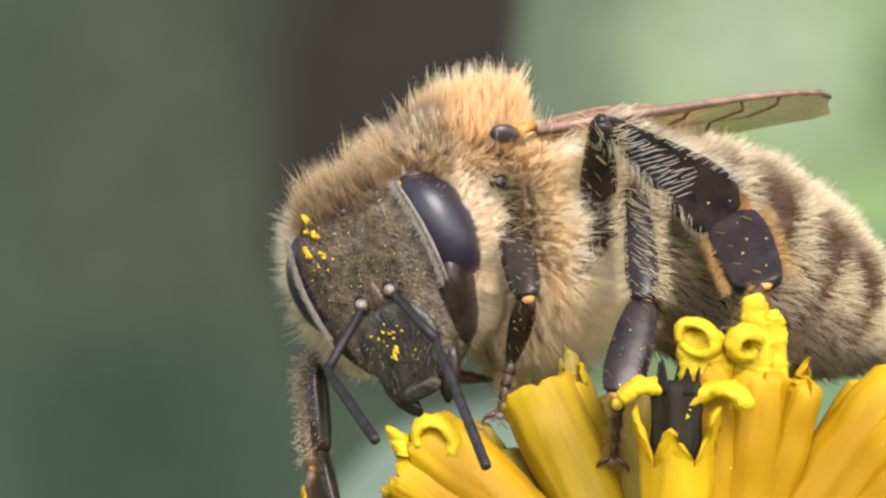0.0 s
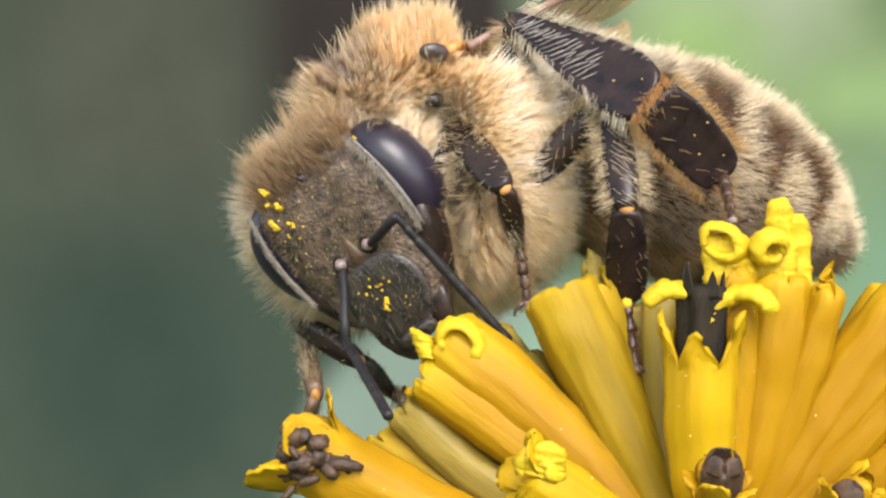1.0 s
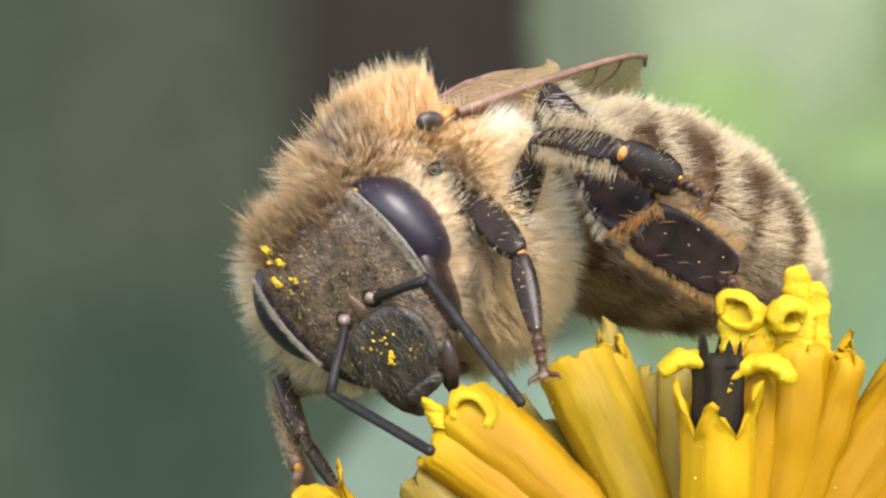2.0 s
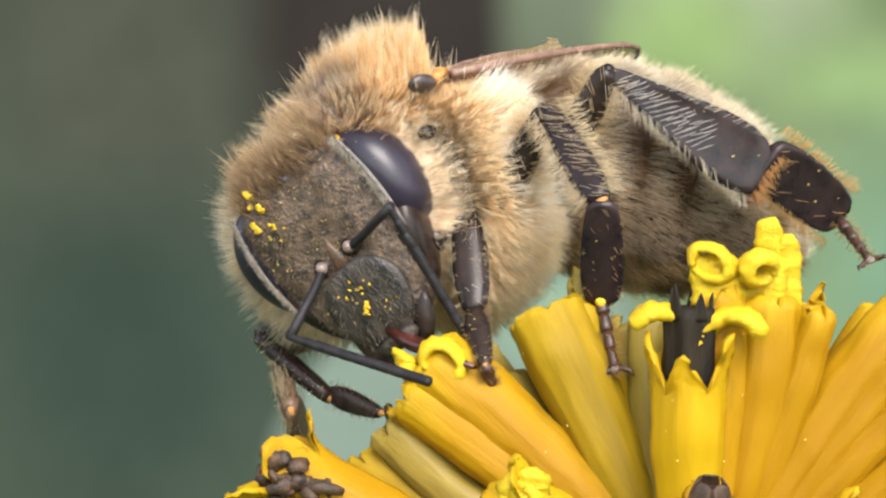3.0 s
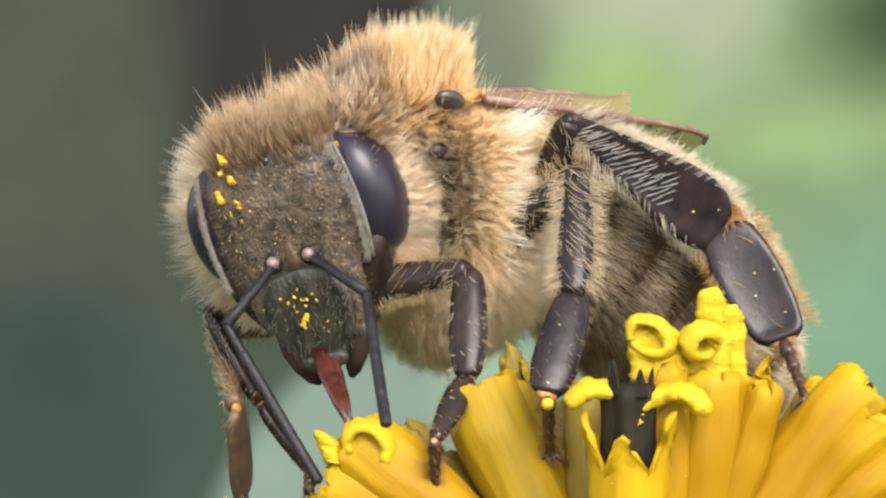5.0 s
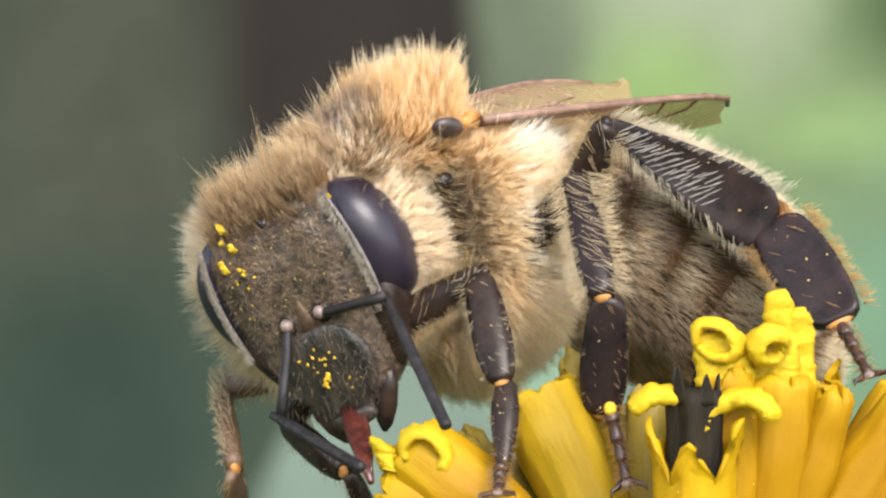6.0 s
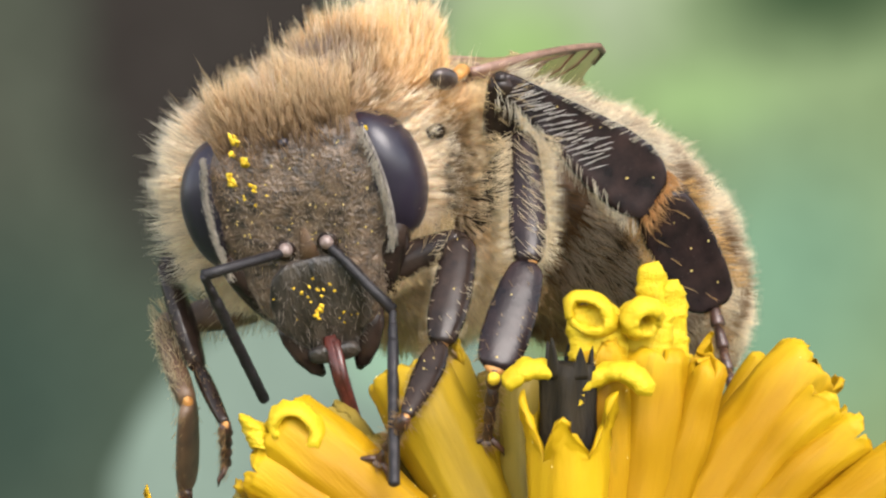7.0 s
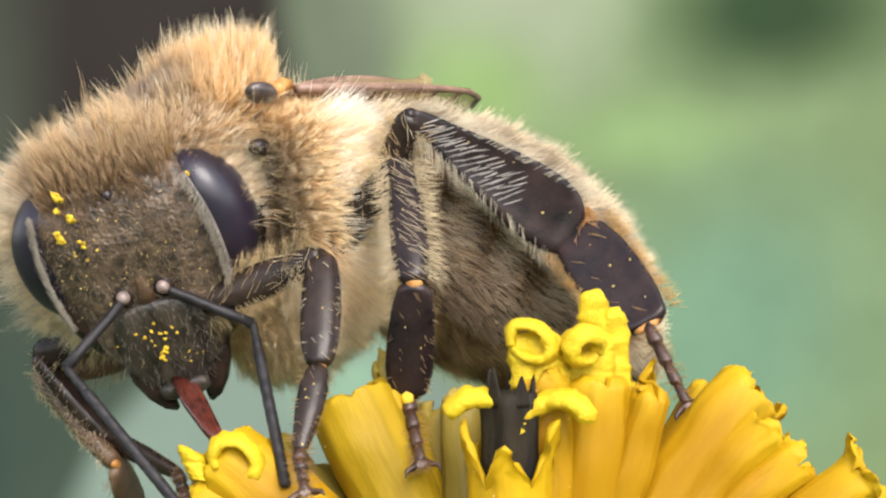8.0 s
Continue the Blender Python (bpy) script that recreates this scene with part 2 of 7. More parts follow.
def turn(rx=0, ry=0, rz=0, at=(0, 0, 0)):
    return Matrix.LocRotScale(at, Euler([radians(a) for a in (rx, ry, rz)]), None)


def scatter(piece, count, rng):
    """Random places and normals on a quad mesh."""
    v, f = piece
    q = np.array([p for p in f if len(p) == 4])
    a, b, c, d = (v[q[:, i]] for i in range(4))
    nrm = np.cross(c - a, d - b)
    area = np.linalg.norm(nrm, axis=1)
    pick = rng.choice(len(q), count, p=area / area.sum())
    s, t = rng.random((2, count, 1))
    p = (a[pick] * (1 - s) + b[pick] * s) * (1 - t) + (d[pick] * (1 - s) + c[pick] * s) * t
    n = nrm[pick] / (area[pick][:, None] + 1e-12)
    out = np.sign(np.sum(n * (p - v.mean(0)), 1))[:, None]
    return p, n * np.where(out == 0, 1, out)


def unit(v):
    return v / (np.linalg.norm(v, axis=1, keepdims=True) + 1e-12)


def clump(p, size, amount, seed):
    """A smooth random lean, so that neighbouring hairs gather in tufts."""
    o = np.empty_like(p)
    for i, w in enumerate(p):
        o[i] = noise.noise_vector(Vector(w / size) + Vector((seed, 0, 0)))
    return o * amount


def gathered(roots, tip, count, rng):
    """Hairs lean together into tufts: each tip is drawn towards the tip of the nearest leading hair."""
    lead = rng.choice(len(roots), min(count, len(roots)), replace=False)
    seeds, near = roots[lead], np.empty(len(roots), int)
    for i in range(0, len(roots), 8000):
        near[i:i + 8000] = np.argmin((seeds ** 2).sum(1)[None] - 2 * roots[i:i + 8000] @ seeds.T, axis=1)
    return tip[lead[near]] - tip


def hair(name, roots, way, length, width, root_tint, tip_tint, parent, rng, bend=0.25, label="", tufts=0, pull=(0.2, 0.8)):
    """Strands of three sides, bent and tapered, in one mesh; tufts: how many points they gather into, pull: how closely."""
    n = len(roots)
    way = unit(way)
    length = np.broadcast_to(np.asarray(length, float), (n,)) * rng.uniform(0.65, 1.15, n)
    side = unit(np.cross(way, rng.normal(size=(n, 3))))
    up = np.cross(way, side)
    drift = unit(rng.normal(size=(n, 3)) + np.array([0, 0, -0.3])) * (length * bend)[:, None] * rng.uniform(0.1, 1, (n, 1))
    L = length[:, None]
    w = np.broadcast_to(np.asarray(width, float), (n,))[:, None]
    mid, tip = roots + way * L * 0.55 + drift * 0.3, roots + way * L + drift
    if tufts:
        lean = gathered(roots, tip, tufts, rng) * rng.uniform(*pull, (n, 1))
        mid, tip = mid + lean * 0.28, tip + lean
    v = np.empty((n, 7, 3))
    for i in range(3):
        a = 2 * math.pi * i / 3
        off = side * math.cos(a) + up * math.sin(a)
        v[:, i] = roots - way * 0.04 + off * w * 0.5
        v[:, 3 + i] = mid + off * w * 0.42
    v[:, 6] = tip
    base = (np.arange(n) * 7)[:, None]
    quads = np.concatenate([base + np.array([i, (i + 1) % 3, 3 + (i + 1) % 3, 3 + i]) for i in range(3)])
    tris = np.concatenate([base + np.array([3 + i, 3 + (i + 1) % 3, 6]) for i in range(3)])
    me = bpy.data.meshes.new(name)
    me.vertices.add(n * 7)
    me.vertices.foreach_set("co", (v * MM).ravel())
    loops = np.concatenate([quads.ravel(), tris.ravel()])
    me.loops.add(len(loops))
    me.loops.foreach_set("vertex_index", loops)
    me.polygons.add(len(quads) + len(tris))
    me.polygons.foreach_set("loop_start", np.concatenate([np.arange(len(quads)) * 4, len(quads) * 4 + np.arange(len(tris)) * 3]))
    me.update(calc_edges=True)
    me.validate()
    me.polygons.foreach_set("use_smooth", [True] * len(me.polygons))
    rt = np.broadcast_to(np.asarray(root_tint, float), (n, 3))
    tt = np.broadcast_to(np.asarray(tip_tint, float), (n, 3))
    c = np.ones((n, 7, 4))
    c[:, 0:3, :3], c[:, 3:6, :3], c[:, 6, :3] = rt[:, None], ((rt + tt) / 2)[:, None], tt
    at = me.color_attributes.new("pigment", "FLOAT_COLOR", "POINT")
    at.data.foreach_set("color", c.ravel())
    me.materials.append(FUR)
    ob = new(name, me)
    ob.parent = parent
    ob["kind"] = "stuff"
    return tagged(ob, label) if label else ob


# ---- the setting: ground and the blurred garden behind ----
def backdrop_material():
    m = bpy.data.materials.new("blurred_garden")
    m.use_nodes = True
    t = m.node_tree
    t.nodes.remove(t.nodes["Principled BSDF"])
    where = t.nodes.new("ShaderNodeTexCoord")
    soft = node(t, "ShaderNodeTexNoise", Scale=22.0, Detail=2.0)
    t.links.new(where.outputs["Object"], soft.inputs["Vector"])
    wob = t.nodes.new("ShaderNodeVectorMath")
    wob.operation = "MULTIPLY_ADD"
    wob.inputs[1].default_value, wob.inputs[2].default_value = (0.012, 0, 0.012), (-0.006, 0, -0.006)
    t.links.new(soft.outputs["Color"], wob.inputs[0])
    place = t.nodes.new("ShaderNodeVectorMath")
    t.links.new(where.outputs["Object"], place.inputs[0])
    t.links.new(wob.outputs["Vector"], place.inputs[1])
    colour = None
    # soft patches of foliage: centre x z, reach x z, softness, colour
    for cx, cz, rx, rz, hard, rgb in BLUR:
        at = node(t, "ShaderNodeMapping", Location=(-cx / rx, 0, -cz / rz), Scale=(1 / rx, 0, 1 / rz))
        t.links.new(place.outputs["Vector"], at.inputs["Vector"])
        d = t.nodes.new("ShaderNodeVectorMath")
        d.operation = "LENGTH"
        t.links.new(at.outputs["Vector"], d.inputs[0])
        fac = node(t, "ShaderNodeMapRange", From_Min=hard, From_Max=1.0, To_Min=1.0, To_Max=0.0)
        fac.interpolation_type = "SMOOTHSTEP"
        t.links.new(d.outputs["Value"], fac.inputs["Value"])
        mix = t.nodes.new("ShaderNodeMix")
        mix.data_type = "RGBA"
        t.links.new(fac.outputs["Result"], mix.inputs["Factor"])
        if colour is None:
            mix.inputs["A"].default_value = (0.075, 0.10, 0.07, 1)
            mix.inputs[6].default_value = (0.075, 0.10, 0.07, 1)
        else:
            t.links.new(colour, mix.inputs[6])
        mix.inputs[7].default_value = (*rgb, 1)
        colour = mix.outputs[2]
    mottle = node(t, "ShaderNodeTexNoise", Scale=34.0, Detail=3.0)
    t.links.new(where.outputs["Object"], mottle.inputs["Vector"])
    level = node(t, "ShaderNodeMapRange", To_Min=0.62, To_Max=1.38)
    t.links.new(mottle.outputs["Fac"], level.inputs["Value"])
    shade = t.nodes.new("ShaderNodeHueSaturation")
    t.links.new(level.outputs["Result"], shade.inputs["Value"])
    t.links.new(colour, shade.inputs["Color"])
    colour = shade.outputs["Color"]
    glow = node(t, "ShaderNodeEmission", Strength=0.338)
    t.links.new(colour, glow.inputs["Color"])
    t.links.new(glow.outputs["Emission"], t.nodes["Material Output"].inputs["Surface"])
    return m


BLUR = [
    (-0.0753, 0.0209, 0.0402, 0.0541, 0.1, (0.095, 0.104, 0.076)),
    (-0.0782, -0.0225, 0.0360, 0.0345, 0.2, (0.050, 0.076, 0.057)),
    (-0.0412, 0.0310, 0.0285, 0.0520, 0.45, (0.046, 0.039, 0.034)),
    (0.0335, 0.0055, 0.0610, 0.0927, 0.66, (0.245, 0.331, 0.162)),
    (-0.0187, 0.0356, 0.0116, 0.0386, 0.3, (0.174, 0.209, 0.138)),
    (0.0052, 0.0370, 0.0263, 0.0255, 0.1, (0.401, 0.463, 0.305)),
    (-0.0001, 0.0223, 0.0147, 0.0124, 0.05, (0.329, 0.475, 0.181)),
    (0.0420, 0.0325, 0.0260, 0.0160, 0.1, (0.046, 0.078, 0.037)),
    (0.0244, 0.0169, 0.0201, 0.0085, 0.0, (0.329, 0.475, 0.202)),
    (0.0350, -0.0098, 0.0309, 0.0309, 0.1, (0.202, 0.34, 0.216)),
    (-0.0242, -0.0371, 0.0338, 0.0286, 0.80, (0.249, 0.325, 0.262)),
    (-0.0185, -0.0186, 0.0116, 0.0116, 0.1, (0.329, 0.498, 0.352)),
]
backdrop, bf = grid(lambda a, b: (900 * (a - 0.5), 250 + 0 * a, 600 * (b - 0.42)), 8, 5, closed=False)
bf = [f for f in bf if max(f) - min(f) < 15 and not any((f[0] % 8 == 7, f[1] % 8 == 0))]
tagged(obj("backdrop", backdrop, bf, backdrop_material()), "blurred green garden foliage far behind the flower", "foliage", kind="structure")
GROUND = surface("meadow_ground", (0.03, 0.05, 0.015), (0.08, 0.12, 0.04), 30, 0.9, 0.6, 4)
tagged(obj("ground", [(-40000, -40000, -260), (40000, -40000, -260), (40000, 40000, -260), (-40000, 40000, -260)], [(0, 1, 2, 3)], GROUND),
       "dark green meadow ground under the flower", "ground", kind="structure")


# ---- the flower ----
flower = tagged(new("yellow_flower"), "yellow disc flower with splayed tubular florets on a green stem", "flower")
CORE = Vector((-0.2, 1.0, -7.0))
obj("receptacle", *ball(CORE - Vector((0, 0, 0.8)), (3.4, 3.2, 2.0), 28, 14), GREEN, flower, "green receptacle under the florets")
obj("stem", *tube([(-0.2, 1.0, -9), (0.5, 1.5, -60), (3, 2, -160), (4, 2, -261)], [1.1, 1.2, 1.5, 1.9], 14, ridges=7, depth=0.06), GREEN, flower, "ribbed green stem")


def bezier(a, b, c, n):
    return [a * (1 - s) ** 2 + b * 2 * s * (1 - s) + c * s * s for s in (i / (n - 1) for i in range(n))]


def lobe(start, out, up, length, width, curl, thick=0.1, n=12, point=0.6, thin=0.4):
    """A strap that leaves start along up and curls over towards out by curl degrees; rounded, with thickness."""
    out, up = Vector(out).normalized(), Vector(up).normalized()
    across = up.cross(out).normalized()
    p, a = Vector(start), 0.0
    rows = []
    for i in range(n):
        s = i / (n - 1)
        d = up * math.cos(a) + out * math.sin(a)
        nrm = out * math.cos(a) - up * math.sin(a)
        w = width * (1 - (1 - point) * s) * (1 - 0.55 * max(0, (s - 0.82) / 0.18) ** 2) / 2
        k = thick * (1 - thin * s) * math.sqrt(max(0.08, 1 - max(0, (s - 0.88) / 0.12) ** 2)) / 2
        rows.append([p + across * (w * math.cos(g)) + nrm * (k * math.sin(g) + 0.18 * w * math.cos(g) ** 2) for g in (2 * math.pi * j / 8 for j in range(8))])
        step = length / (n - 1)
        p = p + d * step
        a += radians(curl) / (n - 1)
    return grid(lambda u, v: tuple(rows[round(v * (n - 1))][round(u * 8) % 8]), 8, n)


def floret(base, mid, tip, r0, r1, lobes, material=PETAL, anther=None, stigma=(), label=""):
    """A tubular floret in its own frame (z towards the tip): one ribbed corolla that splits into lobes at the rim,
    with an inner wall, a dark anther tube and curled stigma straps. lobes: number, length, flare, turn."""
    base, mid, tip = Vector(base), Vector(mid), Vector(tip)
    own = Matrix.Translation(base) @ (tip - base).to_track_quat("Z", "Y").to_matrix().to_4x4()
    inv = own.inverted()
    at_home = np.array(inv)
    path = bezier(Vector((0, 0, 0)), inv @ mid, inv @ tip, 24)
    axis = (path[-1] - path[-3]).normalized()
    wob = random.Random(round(tip.x * 100))
    number, long, flare, phase, *sharp = lobes
    sharp = sharp[0] if sharp else 0.36
    open_rim = sharp > 1 or flare > 18 or anther is not None
    each = [long * wob.uniform(0.7, 1.25) for _ in range(number)]
    bent = [flare * wob.uniform(0.4, 1.5) if open_rim else -wob.uniform(25, 85) for _ in range(number)]
    x = Vector((1, 0, 0)) - axis * axis.x
    x.normalize()
    y = axis.cross(x)
    seed = Vector((tip.x, tip.y, tip.z))
    nu = 12 * number

    def wall(a, b, inside):
        w = a * number
        k = int(w) % number
        peak = (1 - abs(2 * (w - int(w)) - 1)) ** 0.85 if sharp > 1 else math.sin(math.pi * (w - int(w))) ** sharp
        th = 2 * math.pi * a + radians(phase)
        if b < 0.7:
            i = b / 0.7 * 23
            j = min(int(i), 22)
            p = path[j].lerp(path[j + 1], i - j)
            r = r0 + (r1 - r0) * min(1, b / 0.7 * 1.25) ** 1.3
            out = 0.0
        else:
            u = (b - 0.7) / 0.3
            p = path[-1] + axis * (each[k] * peak * u * math.cos(min(1.4, radians(bent[k]) * u)))
            r = r1
            out = each[k] * peak * u * math.sin(min(1.9, radians(bent[k]) * u)) + 0.10 * u * u * peak
        rib = 1 + 0.06 * (peak - 0.6) * min(1, b * 3) + 0.014 * math.cos(3 * w * 2 * math.pi)
        q = p + (x * math.cos(th) + y * math.sin(th)) * (r * rib + out - ((0.07 + 0.06 * max(0.0, b - 0.6)) if inside else 0))
        warts = max(0.0, b - 0.62) / 0.38
        return q + noise.noise_vector((q + seed * 3) * 1.6) * 0.06 + noise.noise_vector((q + seed) * 6) * (0.075 * warts) + noise.noise_vector((q + seed) * 13) * (0.05 * warts)
    outer = grid(lambda a, b: tuple(wall(a, b, False)), nu, 34, closed=False)
    inner = grid(lambda a, b: tuple(wall(a, 1 - 0.45 * b, True)), nu, 14, closed=False)
    v, f = join(outer, inner)
    e = 33 * nu
    f += [(e + i, e + (i + 1) % nu, e + nu + (i + 1) % nu, e + nu + i) for i in range(nu)]
    corolla = obj("floret", v, f, material, flower, label)
    corolla.matrix_basis = Matrix.Translation(base * MM) @ own.to_3x3().to_4x4()
    if anther:
        h, r = anther
        dark = ANTHER if h > 1 else ANTHER_BROWN
        side = [path[-1] + axis * (h * i / 7) for i in range(-3, 8)]
        obj("anther_tube", *tube(side, [r * w for w in (0.8, 0.9, 0.95, 1, 1, 0.98, 0.95, 0.95, 0.97, 1.0, 0.9)], 24, ridges=5, depth=0.16), dark, corolla, "dark brown anther tube")
        for k in range(5):
            d = x * math.cos(1.2566 * k + 0.3) + y * math.sin(1.2566 * k + 0.3)
            obj("anther_tooth", *lobe(path[-1] + axis * (h * 0.86) + d * r * 0.8, d, axis, wob.uniform(0.3, 0.75) if h > 1 else 0.34, 0.38, 10 if h > 1 else -40, 0.1, 7, 0.12 if h > 1 else 0.7), dark, corolla)
    for at, out, up, length, width, curl, *thick in stigma:
        v, f = lobe(at, out, up, length, width, curl, thick[0] if thick else 0.42, 30, 0.85, 0.12)
        v = v + np.array([noise.noise_vector(Vector(w) * 5) for w in v]) * 0.05 + np.array([noise.noise_vector(Vector(w) * 16) for w in v]) * 0.04
        v = v @ at_home[:3, :3].T + at_home[:3, 3]
        obj("stigma_branch", v, f, STIGMA, corolla, "curled bright yellow stigma branch")
    if label:
        pick = np.random.default_rng(round(abs(tip.x) * 100) + 3)
        ps, ns = scatter(outer, 14, pick)
        ps = ps[ps[:, 2] > 0.35 * path[-1].z]
        specks = [moved(ball((0, 0, 0), tuple(pick.uniform(0.009, 0.024, 3)), 6, 5), Matrix.Translation(s)) for s in ps]
        dust = obj("pollen_specks", *join(*specks), PALE_POLLEN, corolla, "pale pollen specks")
        dust["kind"] = "stuff"
    return corolla


floret((-0.33, 0.43, -5.73), (-0.46, -0.1, -4.53), (-0.43, -0.2, -2.43), r0=0.45, r1=0.64, lobes=(5, 1.0, 4, -126, 1.5), anther=(1.45, 0.42), material=PETAL_BRIGHT, stigma=[((-0.46, -0.2, -1.53), (-1, -0.3, 0), (-0.15, 0, 1), 1.35, 0.6, 165, 0.36), ((-0.24, -0.25, -1.68), (1, -0.35, 0), (0.1, 0, 1), 1.6, 0.6, 165, 0.36)], label='yellow tubular floret with a dark anther tube and curled tips')
floret((-0.04, 0.76, -5.63), (0.26, 0.3, -3.02), (0.07, 0.3, -0.98), r0=0.4, r1=0.52, lobes=(5, 0.5, 6, 30), stigma=[((-0.36, 0.05, -0.27), (1, -0.2, 0), (-0.3, 0, 1), 2.15, 0.58, 390, 0.22), ((0.09, 0.15, -1.37), (0, -1, 0), (0.0, 0.02, 1), 1.3, 0.95, 4, 0.5), ((-0.18, 0.1, -0.93), (0, -1, 0), (-0.08, 0.02, 1), 0.85, 0.5, 4, 0.45)], label='yellow floret with a ring-curled tip')
floret((0.14, 0.84, -5.65), (0.86, 0.5, -2.83), (0.92, 0.5, -1.03), r0=0.45, r1=0.6, lobes=(5, 0.5, 6, 10), stigma=[((0.94, 0.05, -0.35), (-0.8, -0.5, 0.1), (0.45, -0.3, 1), 1.75, 0.52, 400, 0.24), ((0.99, 0.5, -0.73), (0, -1, 0), (-0.05, 0, 1), 1.3, 0.56, 12, 0.3), ((1.29, 0.55, -1.03), (0.3, -1, 0), (-0.05, 0, 1), 1.3, 0.5, 12, 0.3), ((0.77, 0.4, -1.23), (0, -1, 0), (0.05, 0.02, 1), 1.2, 1.0, 4, 0.5)])
floret((0.3, 0.81, -5.7), (1.4, 0.4, -2.82), (1.77, 0.3, -1.22), r0=0.32, r1=0.34, lobes=(5, 0.6, 4, 0))
floret((0.43, 0.92, -5.75), (2.2, 0.7, -2.23), (3.42, 0.9, -1.2), r0=0.55, r1=0.62, lobes=(5, 0.4, 5, 20), label='yellow floret leaning outwards with pointed lobes')
floret((0.54, 0.89, -5.82), (2.56, 0.6, -2.61), (3.61, 0.5, -1.78), r0=0.45, r1=0.5, lobes=(5, 0.3, 8, 0))
floret((0.38, 1.16, -5.74), (1.92, 1.6, -2.37), (2.82, 2.0, -1.28), r0=0.3, r1=0.3, lobes=(4, 0.4, 10, 0))
floret((0.63, 0.79, -5.9), (2.96, 0.2, -2.82), (3.99, 0.3, -2.24), r0=0.35, r1=0.42, lobes=(5, 0.35, 18, 40))
floret((0.81, 0.75, -6.07), (3.91, 0.0, -3.22), (4.96, 0.0, -2.58), r0=0.4, r1=0.5, lobes=(5, 0.4, 20, 0))
floret((-1.08, 1.06, -5.91), (-2.9, 1.2, -3.64), (-4.99, 1.45, -2.29), r0=0.5, r1=0.74, lobes=(5, 0.35, 15, 40), stigma=[((-5.14, 1.0, -2.15), (1, -0.15, 0.15), (-0.4, -0.1, 1), 2.3, 0.66, 375, 0.26), ((-5.36, 1.1, -2.44), (-1, -0.2, 0.2), (-0.5, 0, 1), 0.6, 0.65, -15, 0.5), ((-4.78, 1.1, -2.54), (0, -1, 0.1), (0.0, -0.1, 1), 0.6, 1.0, 10, 0.5)], label='yellow floret with a hooked curl, leaning outwards')
floret((-1.23, 1.0, -6.05), (-3.5, 1.0, -3.93), (-5.4, 1.2, -2.84), r0=0.45, r1=0.5, lobes=(5, 0.4, 15, 10))
floret((-1.46, 1.06, -6.39), (-4.39, 1.2, -4.96), (-5.75, 1.6, -3.5), r0=0.4, r1=0.5, lobes=(5, 0.5, 15, 0), material=PETAL_OLD)
floret((-1.49, 1.12, -6.47), (-4.62, 1.4, -5.2), (-6.28, 1.9, -4.12), r0=0.4, r1=0.45, lobes=(5, 0.5, 12, 20), material=PETAL_SHADED)
floret((-0.81, 1.13, -5.75), (-2.09, 1.4, -3.13), (-2.99, 1.7, -1.29), r0=0.5, r1=0.74, lobes=(5, 0.3, 10, 20), material=PETAL_SHADED, label='broad yellow floret with frilled lobes')
floret((-0.73, 1.22, -5.72), (-1.89, 1.7, -2.95), (-2.42, 1.9, -1.29), r0=0.4, r1=0.45, lobes=(5, 0.6, 8, 0), material=PETAL_SHADED)
floret((-0.66, 1.28, -5.71), (-1.85, 2.0, -2.34), (-2.46, 2.2, -0.78), r0=0.2, r1=0.22, lobes=(3, 0.35, 5, 0), material=PETAL_OLD)
floret((-0.55, 1.15, -5.65), (-1.12, 1.4, -3.48), (-1.07, 1.6, -1.42), r0=0.4, r1=0.46, lobes=(5, 0.5, 12, 0), material=PETAL_OLD)
floret((-0.73, 1.38, -5.76), (-1.6, 2.0, -3.76), (-1.6, 2.3, -1.66), r0=0.4, r1=0.46, lobes=(5, 0.5, 12, 30), material=PETAL_OLD)
floret((-1.1, 1.33, -5.98), (-2.97, 2.0, -3.88), (-4.19, 2.6, -2.33), r0=0.35, r1=0.4, lobes=(5, 0.5, 5, 0), material=PETAL_OLD)
floret((-1.08, 1.28, -5.95), (-2.75, 1.8, -3.96), (-3.68, 2.2, -2.57), r0=0.3, r1=0.36, lobes=(5, 0.4, 5, 0), material=PETAL_OLD)
floret((0.25, 1.11, -5.68), (1.08, 1.3, -3.25), (1.4, 1.6, -1.2), r0=0.35, r1=0.4, lobes=(5, 0.4, 10, 0), material=PETAL_SHADED)
floret((-1.53, 0.95, -6.57), (-5.5, 0.75, -5.4), (-7.25, 0.50, -4.28), r0=0.45, r1=0.72, lobes=(5, 1.0, 20, 58), anther=(0.35, 0.5), label='withered floret with crumbling brown anthers')
floret((-0.96, 0.16, -6.17), (-2.01, -1.1, -4.95), (-3.30, -1.35, -4.28), r0=0.42, r1=0.56, lobes=(5, 0.4, 20, 0), material=PETAL_BRIGHT, stigma=[((-3.45, -1.6, -4.12), (1, -0.3, 0.1), (-0.4, -0.1, 1), 1.2, 0.5, 250, 0.3), ((-3.1, -1.7, -4.2), (0.2, -1, 0), (0.2, 0, 1), 0.6, 0.7, 20, 0.4)], label='yellow floret with a frilled bright rim')
floret((-0.23, -0.19, -6.26), (-0.25, -1.2, -5.64), (-0.14, -1.6, -4.52), r0=0.35, r1=0.42, lobes=(5, 0.45, 15, 0), anther=(0.62, 0.34), label='opening floret with a blunt brown anther')
floret((0.45, -0.03, -6.31), (1.07, -1.0, -5.65), (1.82, -1.2, -4.74), r0=0.35, r1=0.4, lobes=(5, 0.3, 20, 0), anther=(0.3, 0.25))
floret((0.63, 0.22, -6.18), (1.39, -0.5, -5.43), (2.39, -0.6, -4.43), r0=0.35, r1=0.42, lobes=(5, 0.35, 14, 0))

